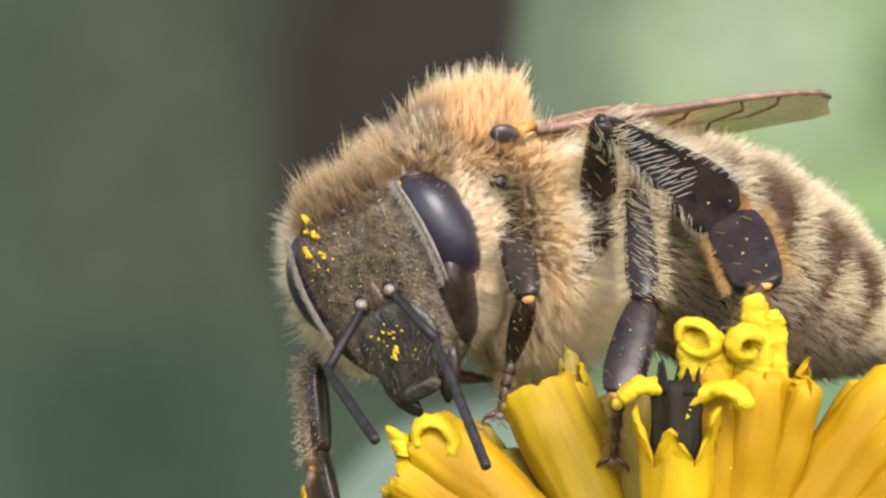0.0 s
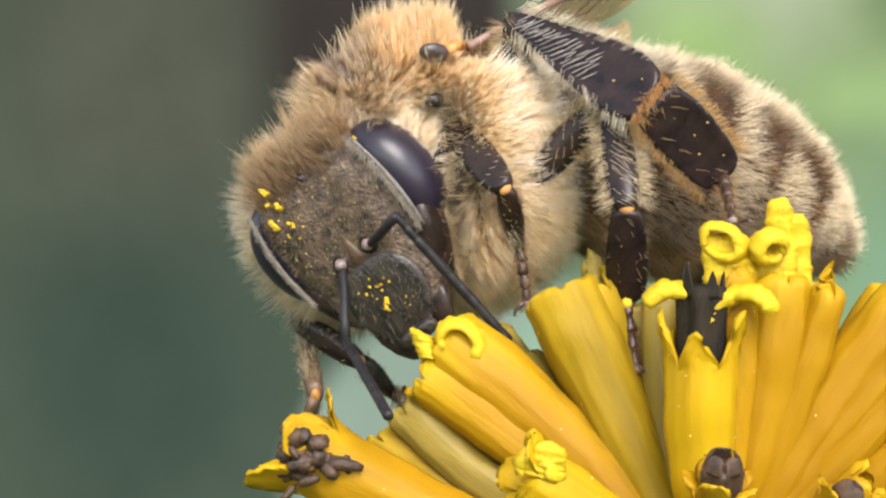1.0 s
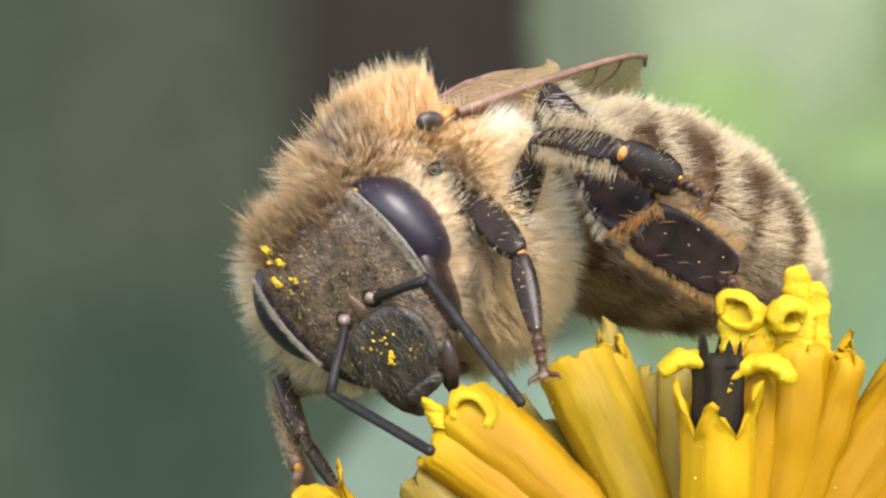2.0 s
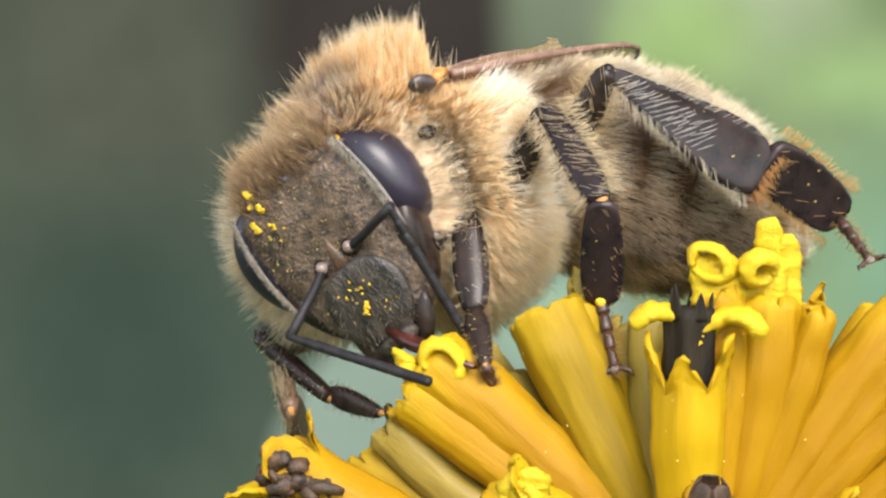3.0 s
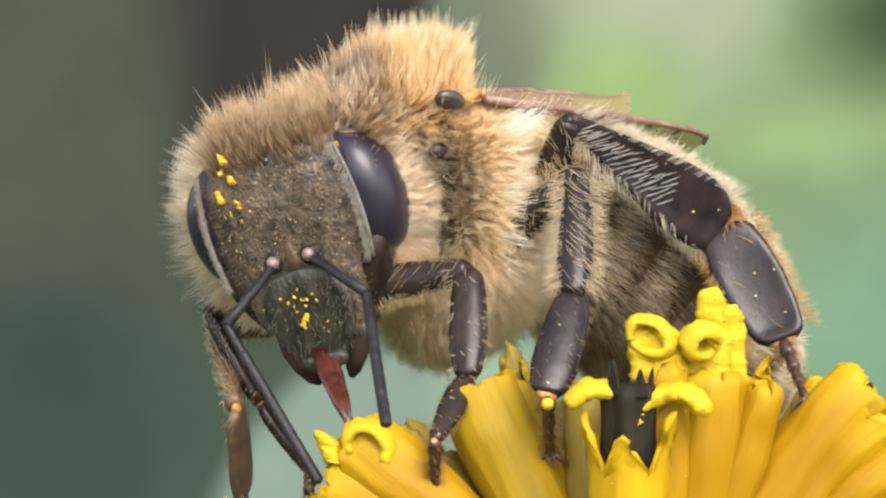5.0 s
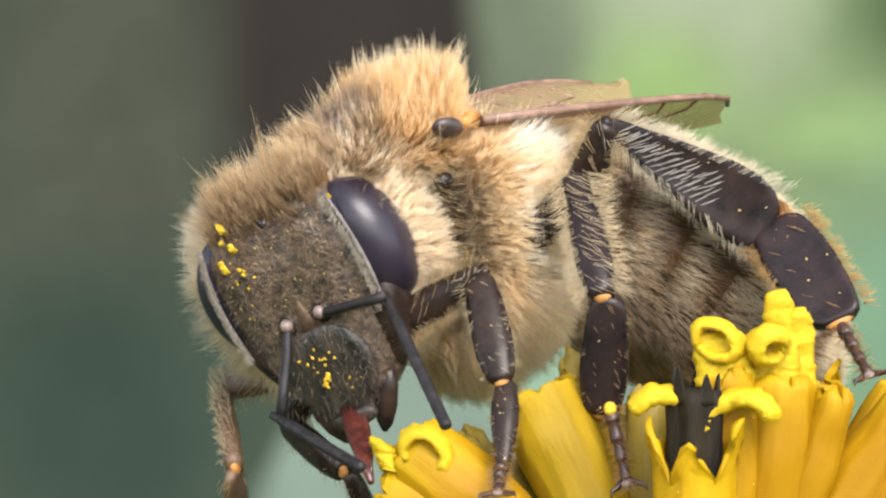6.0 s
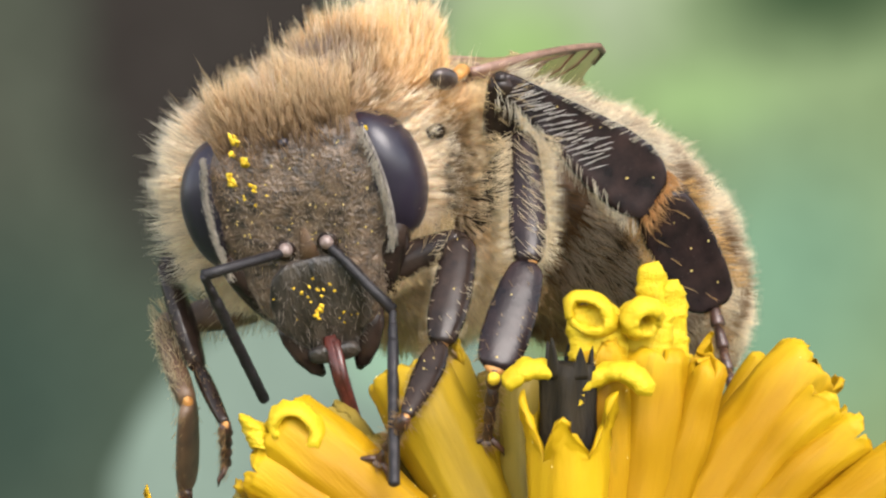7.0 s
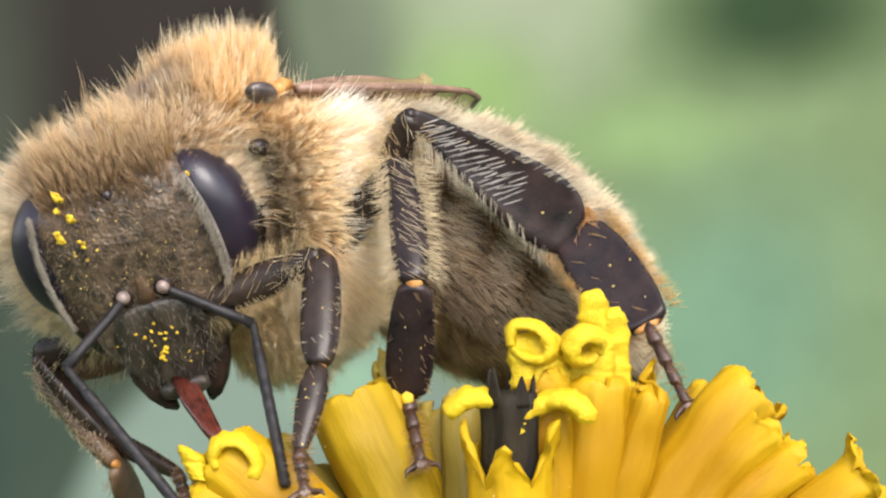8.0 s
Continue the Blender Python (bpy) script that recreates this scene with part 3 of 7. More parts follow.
crumb = random.Random(5)
bits = []
for _ in range(46):
    c = Vector((crumb.gauss(-7.52, 0.22), -0.22 + crumb.uniform(-0.18, 0.3), crumb.gauss(-4.14, 0.20)))
    v, f = ball((0, 0, 0), [crumb.uniform(0.07, 0.24) for _ in range(3)], 8, 6, 2.6)
    v = v * (1 + 0.35 * np.array([noise.noise(Vector(w) * 14 + c) for w in v]))[:, None]
    bits.append(moved((v, f), turn(crumb.uniform(0, 180), crumb.uniform(0, 180), 0, c)))
for a, b, c in (((-7.15, -0.2, -4.25), (-6.8, -0.4, -4.15), (-6.45, -0.2, -4.3)), ((-7.75, 0.2, -4.0), (-7.85, 0.1, -3.75), (-8.0, 0.15, -3.6))):
    bits.append(tube(bezier(Vector(a), Vector(b), Vector(c), 7), [0.10, 0.12, 0.11, 0.12, 0.10, 0.10, 0.06], 8, 0.8))
obj("anther_clump", *join(*bits), ANTHER_BROWN, flower, "crumbled dark brown anther clump")


# ---- the honey bee ----
bee = tagged(new("honey_bee"), "furry brown honey bee with dark legs feeding on the yellow flower", "bee")
rng = np.random.default_rng(7)
CREAM = (0.86, 0.70, 0.42)


def blend(a, b, s):
    s = np.asarray(s)[:, None]
    return np.asarray(a) * (1 - s) + np.asarray(b) * s


def lofted(stations, power, nu=44, nv=40):
    """A rounded body along y through stations of (y, half width, top, bottom)."""
    ys, ws, ts, bs = (np.array(c, float) for c in zip(*stations))

    def f(a, b):
        th = 2 * math.pi * a
        y = ys[0] + (ys[-1] - ys[0]) * (0.5 - 0.5 * math.cos(math.pi * (0.01 + 0.98 * b)))
        e = lambda q: math.copysign(abs(q) ** (2 / power), q)
        c, s = e(math.cos(th)), e(math.sin(th))
        return (np.interp(y, ys, ws) * c, y, (np.interp(y, ys, ts) if s > 0 else -np.interp(y, ys, bs)) * s)
    return grid(f, nu, nv)


def thorax():
    shape = lofted([(-2.15, 0.30, 0.25, -0.6), (-2.0, 0.85, 1.40, -1.25), (-1.6, 1.42, 1.98, -1.95), (-1.0, 1.82, 2.22, -2.4), (-0.3, 2.02, 2.28, -2.6),
                    (0.3, 2.08, 2.36, -2.6), (0.62, 2.06, 2.34, -2.52), (0.86, 2.0, 1.75, -2.38), (1.4, 1.74, 1.40, -2.0), (1.8, 1.2, 0.9, -1.4), (2.02, 0.5, 0.3, -0.5)], 2.25)
    v = shape[0]
    hump = np.clip(v[:, 2] / 1.1, 0, 1) * (1 - 0.62 * np.clip((np.abs(v[:, 0]) - 1.05) / 0.9, 0, 1))
    v[:, 1] = np.where(v[:, 1] < 0, v[:, 1] * (0.46 + 0.58 * hump), v[:, 1])  # drawn in behind the head
    waist = np.exp(-((v[:, 1] + 0.52) / 0.42) ** 4) * np.clip((1.25 - v[:, 2]) / 0.6, 0, 1) * np.clip((v[:, 2] + 2.2) / 0.6, 0, 1)
    v[:, 0] *= 1 - 0.27 * waist  # a deep groove that takes the back of the head
    # the back is a shield that ends in a cliff behind the wing caps
    cut = np.clip((np.abs(v[:, 0]) * 0.5 + v[:, 1] * 0.87 - 0.60) / 0.32, 0, 1)
    v[:, 2] = np.where(v[:, 2] > 1.15, v[:, 2] - (v[:, 2] - 1.15) * 0.85 * cut, v[:, 2])
    ob = obj("thorax", *shape, SKIN, bee, "thorax under dense golden fur")
    p, n = scatter(shape, 76000, rng)
    x, y, z = np.abs(p[:, 0]), p[:, 1], p[:, 2]
    edge = x * 0.5 + y * 0.87
    top = np.clip((z + 0.1) / 1.7, 0, 1)
    rear = np.clip((y - 0.1) / 0.9, 0, 1)
    bare = np.exp(-((x / 1.15) ** 4 + ((y + 1.48) / 0.44) ** 4)) * (z > 1.2)
    # flank fur thinned and darkened: a groove between collar and cream band, and behind
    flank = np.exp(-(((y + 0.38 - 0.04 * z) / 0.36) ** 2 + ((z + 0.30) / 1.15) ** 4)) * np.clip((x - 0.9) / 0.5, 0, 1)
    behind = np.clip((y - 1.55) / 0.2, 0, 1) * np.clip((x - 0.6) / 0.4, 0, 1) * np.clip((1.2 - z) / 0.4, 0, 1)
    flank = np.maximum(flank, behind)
    keep = rng.random(len(p)) > bare * 0.86 + flank * 0.82
    for c, r in ((TEGULA, 0.22), (LOBE, 0.10)):
        keep &= np.linalg.norm(np.abs(p) * (1, 0, 0) + p * (0, 1, 1) - np.array(c), axis=1) > r
    p, n, top, rear, bare, flank, edge, x, y, z = (w[keep] for w in (p, n, top, rear, bare, flank, edge, x, y, z))
    way = n + np.array([0, 0.22, -0.05]) + clump(p, 0.5, 0.40, 3) + rng.normal(size=p.shape) * 0.10
    ridge = np.clip((z - 1.2) / 0.5, 0, 1) * np.clip((edge + 0.3) / 0.5, 0, 1)
    way[:, 2] += 1.5 * ridge  # stands upright along the crest and ends in a cliff
    way[:, 1] -= 0.30 * ridge
    way[:, 2] += 0.5 * np.clip(-y - 0.6, 0, 1)
    way[:, 2] -= 0.45 * (z < -1.0)
    neck = np.clip(-y / 0.7, 0, 1) * np.clip((1.5 - z) / 0.8, 0, 1)  # swept back from the head
    way[:, 1] += 1.3 * neck
    way[:, 0] += 0.6 * neck * np.sign(p[:, 0])
    length = 0.64 + 0.14 * top + 0.16 * np.clip((-0.6 - y) / 0.5, 0, 1) * np.clip((z - 1.0) / 0.4, 0, 1) + 0.08 * rear + 0.22 * (z < -1.0) - 0.48 * bare - 0.34 * neck - 0.34 * flank
    length -= 0.42 * np.clip((edge - 0.68) / 0.14, 0, 1) * np.clip((z - 0.8) / 0.3, 0, 1)
    length += 0.10 * np.clip((-y - 0.2) / 0.5, 0, 1) * np.clip((z - 0.4) / 0.4, 0, 1) * np.clip((x - 0.6) / 0.4, 0, 1)
    warm = np.clip((top * 1.5 - 0.45) * (1 - 0.75 * rear) + rng.normal(size=len(p)) * 0.12, 0, 1)
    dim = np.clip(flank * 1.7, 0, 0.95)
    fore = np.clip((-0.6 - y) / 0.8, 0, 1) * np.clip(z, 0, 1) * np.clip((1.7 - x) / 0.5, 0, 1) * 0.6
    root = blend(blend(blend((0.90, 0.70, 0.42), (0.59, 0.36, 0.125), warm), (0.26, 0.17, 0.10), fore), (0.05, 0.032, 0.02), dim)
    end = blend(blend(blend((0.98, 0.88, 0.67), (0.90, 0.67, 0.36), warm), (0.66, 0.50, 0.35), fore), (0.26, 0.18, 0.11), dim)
    root, end = blend(root, (0.20, 0.15, 0.13), bare * 0.8), blend(end, (0.50, 0.42, 0.37), bare * 0.8)
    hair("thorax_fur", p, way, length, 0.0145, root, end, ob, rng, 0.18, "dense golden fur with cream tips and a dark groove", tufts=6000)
    p, n = scatter(shape, 10500, rng)
    edge = np.abs(p[:, 0]) * 0.5 + p[:, 1] * 0.87
    keep = (p[:, 2] > 0.6) & (edge < 0.66) | (p[:, 2] < 0.9) & (p[:, 1] > -0.1) & (rng.random(len(p)) < 0.4) | (rng.random(len(p)) < 0.08)
    keep &= ~((np.abs(p[:, 0]) < 1.1) & (np.abs(p[:, 1] + 1.45) < 0.42) & (rng.random(len(p)) < 0.9))
    p, n, edge = p[keep], n[keep], edge[keep]
    high = np.clip((p[:, 2] - 0.9) / 0.6, 0, 1)
    way = n + np.array([0, 0.15, 0.1]) + clump(p, 0.4, 0.45, 41) + rng.normal(size=p.shape) * 0.10
    way[:, 2] += high * (0.4 + 0.9 * np.clip((edge + 0.2) / 0.5, 0, 1))
    hair("guard_hair", p, way, 0.88 + 0.16 * high, 0.0135, (0.62, 0.41, 0.18), (0.95, 0.87, 0.67), ob, rng, 0.12, "long pale outer hairs in tufts", tufts=1150, pull=(0.45, 0.95))
    p, n = scatter(shape, 32000, rng)
    keep = (p[:, 1] > 0.42) & (p[:, 1] < 1.6) & (p[:, 2] > -1.5) & (p[:, 2] < 1.12) & (np.abs(p[:, 0]) > 0.7)
    p, n = p[keep], n[keep]
    way = n + np.array([0, 0.50, 0.0]) + clump(p, 0.4, 0.3, 31) + rng.normal(size=p.shape) * 0.08
    hair("rear_fringe", p, way, 0.88, 0.0145, (0.95, 0.82, 0.60), (1.0, 0.98, 0.92), ob, rng, 0.15, "long cream fringe at the back of the thorax", tufts=2200)
    obj("scutum", *ball((0, -1.22, 1.30), (1.28, 0.93, 0.90), 28, 18), SCUTUM, ob, "greyish brown back plate showing through thin fur")
    for s in (1, -1):
        # dark plates added so the groove stays dark under the thinned fur
        obj("pleural_plate", *ball((s * 0.86, -0.40, -0.30), (0.60, 0.22, 0.90), 18, 14), CUTICLE, ob, "dark bare plate in a groove of the fur")
        cap = obj("tegula", *moved(ball((0, 0, 0), (0.15, 0.31, 0.20), 18, 12), turn(-18, s * 38, 0, (s * TEGULA[0], TEGULA[1], TEGULA[2]))), CAP, ob, "small shiny black wing cap")
        obj("hinge", *tube([(s * 2.04, 0.0, 1.62), (s * 1.92, 0.25, 1.72), (s * 1.75, 0.45, 1.72)], [0.10, 0.12, 0.09], 10), JOINT, cap, "amber wing hinge")
        obj("pronotal_lobe", *ball((s * (LOBE[0] - 0.03), LOBE[1], LOBE[2]), (0.13, 0.20, 0.14), 14, 8), CUTICLE, ob, "small dark lobe in the fur")


TEGULA, LOBE = (2.10, -0.27, 1.60), (2.05, -0.46, 0.72)


def head():
    hd = new("head")
    hd.parent = bee
    zs = np.array([-2.02, -1.95, -1.7, -1.2, -0.7, -0.3, 0.3, 0.9, 1.4, 1.75, 1.92, 1.98])
    ws = np.array([0.30, 0.60, 0.92, 1.18, 1.38, 1.50, 1.58, 1.58, 1.46, 1.22, 0.85, 0.4])
    fr = np.array([0.40, 0.62, 0.72, 0.76, 0.72, 0.70, 0.76, 0.80, 0.68, 0.46, 0.22, 0.08])

    def skull(a, b):
        th = 2 * math.pi * a
        z = -2.02 + 4.0 * (0.5 - 0.5 * math.cos(math.pi * b))
        w, front = np.interp(z, zs, ws), np.interp(z, zs, fr)
        back = 0.75 * math.sqrt(max(0.02, 1 - (z / 2.1) ** 2))
        c, d = math.cos(th), math.sin(th)
        q = Vector((w * math.copysign(abs(c) ** 0.6, c), (back if d > 0 else front) * math.copysign(abs(d) ** 0.6, d), z))
        if d < 0:  # a furrow down the middle and uneven cheeks
            q.y += 0.05 * math.exp(-(q.x / 0.18) ** 2) * (0 < z < 1.4) + 0.05 * noise.noise(q * 2.4)
        return tuple(q)
    shape = grid(skull, 64, 40)
    obj("skull", *shape, FACE, hd, "dark grey-brown face")
    cv, cf = ball((0, 0, 0), (0.90, 0.15, 0.86), 36, 26, 3.0)
    cv[:, 0] *= 1 - 0.30 * np.clip(-cv[:, 2] / 0.86, 0, 1) - 0.12 * np.clip(cv[:, 2] / 0.86, 0, 1)
    cv += np.array([noise.noise_vector(Vector(w) * 5) for w in cv]) * 0.018
    obj("clypeus", *moved((cv, cf), turn(3, 0, 0, (0, -0.675, -1.20))), CLYPEUS, hd, "dark convex clypeus dusted with pollen")
    obj("labrum", *moved(ball((0, 0, 0), (0.46, 0.15, 0.17), 20, 12, 2.8), turn(10, 0, 0, (0, -0.72, -2.08))), CLYPEUS, hd, "dark upper lip")
    for s in (1, -1):
        obj("mandible", *tube([(s * 0.74, -0.34, -1.45), (s * 0.66, -0.46, -1.80), (s * 0.54, -0.54, -2.12), (s * 0.40, -0.58, -2.38), (s * 0.31, -0.58, -2.52)], [0.24, 0.26, 0.22, 0.15, 0.05], 16, 0.6), CUTICLE, hd, "curved black jaw")
        ev, ef = ball((0, 0, 0), (0.64, 0.84, 1.20), 40, 30, 2.2)
        ev[:, 0] -= s * np.where(ev[:, 2] > 0, 0.20, 0.10) * (ev[:, 2] / 1.17) ** 2
        obj("compound_eye", *moved((ev, ef), turn(3, 0, s * 4, (s * 1.50, 0.24, 0.58))), EYE, hd, "large glossy dark compound eye")
        obj("antenna_socket", *ball((s * 0.36, -0.75, -0.13), (0.12, 0.13, 0.12), 18, 12), KNOB, hd, "pale rounded antenna base")
        obj("socket_ring", *moved(tube([(0, -0.03, 0), (0, 0.0, 0), (0, 0.04, 0)], [0.12, 0.19, 0.17], 18, side=(1, 0, 0)), turn(0, 0, 0, (s * 0.37, -0.73, -0.15))), CUTICLE, hd, "dark ring round the antenna base")
        obj("cheek", *moved(ball((0, 0, 0), (0.36, 0.56, 0.98), 28, 20, 2.3), turn(10, s * 24, s * 6, (s * 1.17, 0.02, -0.78))), CUTICLE, hd, "smooth black cheek")
        rim = [(s * (1.20 + 0.34 * math.sin(math.pi * (0.18 + 0.55 * u))), -0.54 - 0.06 * math.sin(math.pi * u), 1.66 - 2.15 * u) for u in (i / 14 for i in range(15))]
        obj("eye_rim", *tube(rim, [0.03 + 0.022 * math.sin(math.pi * i / 14) for i in range(15)], 8), RIM, hd, "pale grey rim along the eye")
    obj("frons_ridge", *tube([(0, -0.70, 0.45), (0, -0.70, 0.20), (0, -0.70, -0.1), (0, -0.68, -0.42)], [0.03, 0.05, 0.13, 0.22], 12, 0.45), BROWN, hd, "brownish ridge between the antennae")
    for c in ((0, -0.50, 1.62), (0.36, -0.28, 1.84), (-0.36, -0.28, 1.84)):
        obj("ocellus", *ball(c, (0.13, 0.11, 0.12), 16, 10), EYE, hd, "small black simple eye")
    # fur: crown, collar behind the eyes, short face hairs, pale rims along the eyes
    p, n = scatter(shape, 30000, rng)
    crown = ((p[:, 2] > 1.32 + 0.5 * rng.random(len(p)) ** 0.6) & (np.abs(p[:, 0]) < 1.15)) | ((p[:, 2] > 1.45) & (p[:, 1] > 0.15))
    pc, nc = p[crown], n[crown]
    way = nc * 0.6 + np.array([0, 0.15, 0.85]) + clump(pc, 0.3, 0.45, 5) + rng.normal(size=pc.shape) * 0.14
    s = np.clip((pc[:, 1] + 0.5) / 0.8, 0, 1)
    hair("crown_fur", pc, way, 0.34 + 0.72 * s + 0.3 * (rng.random(len(pc)) < 0.12), 0.015, blend((0.20, 0.12, 0.06), (0.50, 0.31, 0.13), s), blend((0.55, 0.40, 0.24), (0.93, 0.78, 0.52), s), hd, rng, 0.22, "brownish upright fur on the crown", tufts=700)
    face = (p[:, 1] < -0.2) & (p[:, 2] <= 1.6) & (np.abs(p[:, 0]) < 1.45)
    pf, nf = p[face], n[face]
    patch = np.array([noise.noise(Vector(w) * 3.2) for w in pf])
    some = rng.random(len(pf)) < 0.22 + 0.6 * patch
    pf, nf = pf[some], nf[some]
    way = nf * 0.5 + np.array([0, -0.1, -0.45]) + clump(pf, 0.22, 0.9, 8) + rng.normal(size=pf.shape) * 0.35
    high = np.clip((pf[:, 2] - 0.5) / 1.1, 0, 1)
    hair("face_hair", pf, way, 0.11, 0.0095, blend((0.15, 0.115, 0.08), (0.24, 0.14, 0.06), high), blend((0.56, 0.48, 0.38), (0.55, 0.37, 0.20), high), hd, rng, 0.3, "short greyish face hairs")
    cp, cn = scatter((cv, cf), 1500, rng)
    cp = np.asarray(cp) + np.array([0, -0.675, -1.20])
    rimmed = (cp[:, 1] < -0.69) & (rng.random(len(cp)) < 0.15 + 0.7 * np.clip(np.abs(cp[:, 0]) - 0.35, 0, 1))
    cp, cn = cp[rimmed], cn[rimmed]
    hair("clypeus_hair", cp, cn * 0.5 + np.array([0, -0.1, -0.7]) + rng.normal(size=cp.shape) * 0.3, 0.15, 0.011, (0.18, 0.15, 0.12), (0.58, 0.53, 0.46), hd, rng, 0.3, "short pale hairs on the clypeus")
    back = ball((0, 0.58, 0.28), (2.18, 0.42, 1.66), 44, 26, 2.4)
    obj("occiput", *back, SKIN, hd, "back of the head under cream fur")
    pb, nb = scatter(back, 42000, rng)
    ring = (np.hypot(pb[:, 0], pb[:, 2] - 0.28) > 1.4) & (pb[:, 1] > 0.22)
    pb, nb = pb[ring], nb[ring]
    radial = unit((pb - np.array([0, 0, 0.28])) * np.array([1, 0, 1.0]))
    way = radial * 1.1 + np.array([0, -0.12, 0]) + clump(pb, 0.3, 0.40, 11) + rng.normal(size=pb.shape) * 0.12
    crest = np.clip((pb[:, 2] - 1.25) / 0.4, 0, 1) * np.clip((1.45 - np.abs(pb[:, 0])) / 0.4, 0, 1)
    thin = rng.random(len(pb)) > 0.35 * crest
    pb, way, crest = pb[thin], way[thin], crest[thin]
    length = 0.60 + 0.26 * np.clip(pb[:, 2] - 0.5, 0, 1) + 0.2 * (rng.random(len(pb)) < 0.10) + 0.02 * crest
    hair("collar_fur", pb, way, length, 0.016, blend((0.96, 0.80, 0.58), (0.30, 0.20, 0.11), crest), blend((1.0, 0.93, 0.79), (0.74, 0.58, 0.40), crest), hd, rng, 0.18, "cream fringe behind the eyes", tufts=3000)
    k = rng.choice(len(pb), 2600, replace=False)
    k = k[(pb[k, 2] > 0.7) | (pb[k, 0] < -1.2) & (pb[k, 2] > -0.8)]
    hair("crest_guard_hair", pb[k], way[k] * 0.9 + np.array([0, 0.1, 0.25]), 1.05, 0.0135, (0.34, 0.23, 0.13), (0.93, 0.88, 0.74), hd, rng, 0.12, "long pale tufts over the crown", tufts=260, pull=(0.45, 0.95))
    for s in (1, -1):
        k = 520
        u = rng.random(k)
        ex = s * (1.18 + 0.32 * np.sin(math.pi * (0.18 + 0.55 * u)) + rng.normal(size=k) * 0.03)
        pr = np.stack([ex, -0.66 - 0.05 * np.sin(math.pi * u), 1.66 - 2.15 * u], 1)
        hair("eye_rim_hair", pr, np.array([-s * 0.3, -0.5, -0.6]) + rng.normal(size=(k, 3)) * 0.3, 0.10, 0.011, (0.45, 0.40, 0.33), (0.76, 0.71, 0.62), hd, rng, 0.2, "pale hairs along the eye")
    # pollen grains caught on brow and clypeus
    grains = []
    for cx, cy, cz, sx, sz, k, big in ((-0.74, -0.54, 1.80, 0.05, 0.05, 5, 0.055), (-0.86, -0.58, 1.64, 0.02, 0.03, 2, 0.04), (-0.69, -0.70, 1.48, 0.06, 0.05, 5, 0.05), (-0.95, -0.80, 1.24, 0.025, 0.09, 6, 0.05), (-0.63, -0.86, 1.10, 0.04, 0.05, 3, 0.035),
                                       (-0.6, -0.88, 0.9, 0.28, 0.15, 7, 0.018), (0.0, -0.95, -0.90, 0.26, 0.12, 13, 0.024), (-0.03, -0.95, -1.25, 0.06, 0.07, 6, 0.036), (0.1, -0.92, -1.4, 0.3, 0.12, 6, 0.018), (1.45, -0.52, 1.60, 0.02, 0.02, 2, 0.04)):
        for _ in range(k):
            g = rng.uniform(0.55, 1.15) * big
            c = (cx + rng.normal() * sx, cy + rng.uniform(-0.02, 0.03), cz + rng.normal() * sz)
            v, f = ball((0, 0, 0), (g * rng.uniform(0.6, 1.9), g * 0.7, g * rng.uniform(0.6, 1.9)), 6, 5, 4.0)
            v = v * rng.uniform(0.5, 1.45, v.shape)
            grains.append(moved((v, f), turn(rng.uniform(0, 90), rng.uniform(0, 90), 0, c)))
    ob = obj("pollen_dust", *join(*grains), POLLEN, hd, "yellow pollen grains stuck to the face")
    ob["kind"] = "stuff"
    spots, _ = scatter(shape, 900, rng)
    spots = spots[(spots[:, 1] < -0.45) & (np.abs(spots[:, 0]) < 1.3)][:110]
    dust = obj("pollen_specks", *join(*[moved(ball((0, 0, 0), tuple(rng.uniform(0.006, 0.017, 3)), 6, 5), Matrix.Translation(q + np.array([0, -0.02, 0]))) for q in spots]), PALE_POLLEN, hd, "fine pale specks on the face")
    dust["kind"] = "stuff"
    tongue = new("proboscis")
    tongue.parent = hd
    return hd, tongue


def proboscis(tongue):
    obj("galea", *tube([(0, 0, 0.2), (0.02, -0.05, -0.6), (0, -0.05, -1.5), (0, 0, -2.4)], [0.17, 0.18, 0.14, 0.06], 14, 0.8), TONGUE, tongue, "reddish amber tongue sheath")
    for s in (1, -1):
        obj("palp", *tube([(s * 0.12, 0.05, 0.1), (s * 0.15, -0.02, -0.6), (s * 0.10, 0.0, -1.5), (s * 0.04, 0.02, -2.1)], [0.09, 0.08, 0.06, 0.03], 10), TONGUE, tongue)


def antenna(s):
    sc = obj("antenna_scape", *tube([(0, 0, 0), (0, 0, 0.15), (0.02, 0, 0.5), (0, 0, 1.1), (0, 0, 1.62)], [0.05, 0.085, 0.09, 0.09, 0.10], 14), ANTENNA, None, "black first antenna joint")
    zs, rs = [0.0], [0.05]
    for i in range(11):
        r = 0.098 if i > 1 else 0.072 + 0.012 * i
        zs += [i * 0.29 + 0.01, i * 0.29 + 0.05, i * 0.29 + 0.25, i * 0.29 + 0.285]
        rs += [r * 0.93, r, r, r * 0.94]
    zs.append(3.22)
    rs.append(0.04)
    fl = obj("antenna_flagellum", *tube([(0, 0, w) for w in zs], rs, 14), ANTENNA, None, "black ringed antenna whip")
    return sc, fl


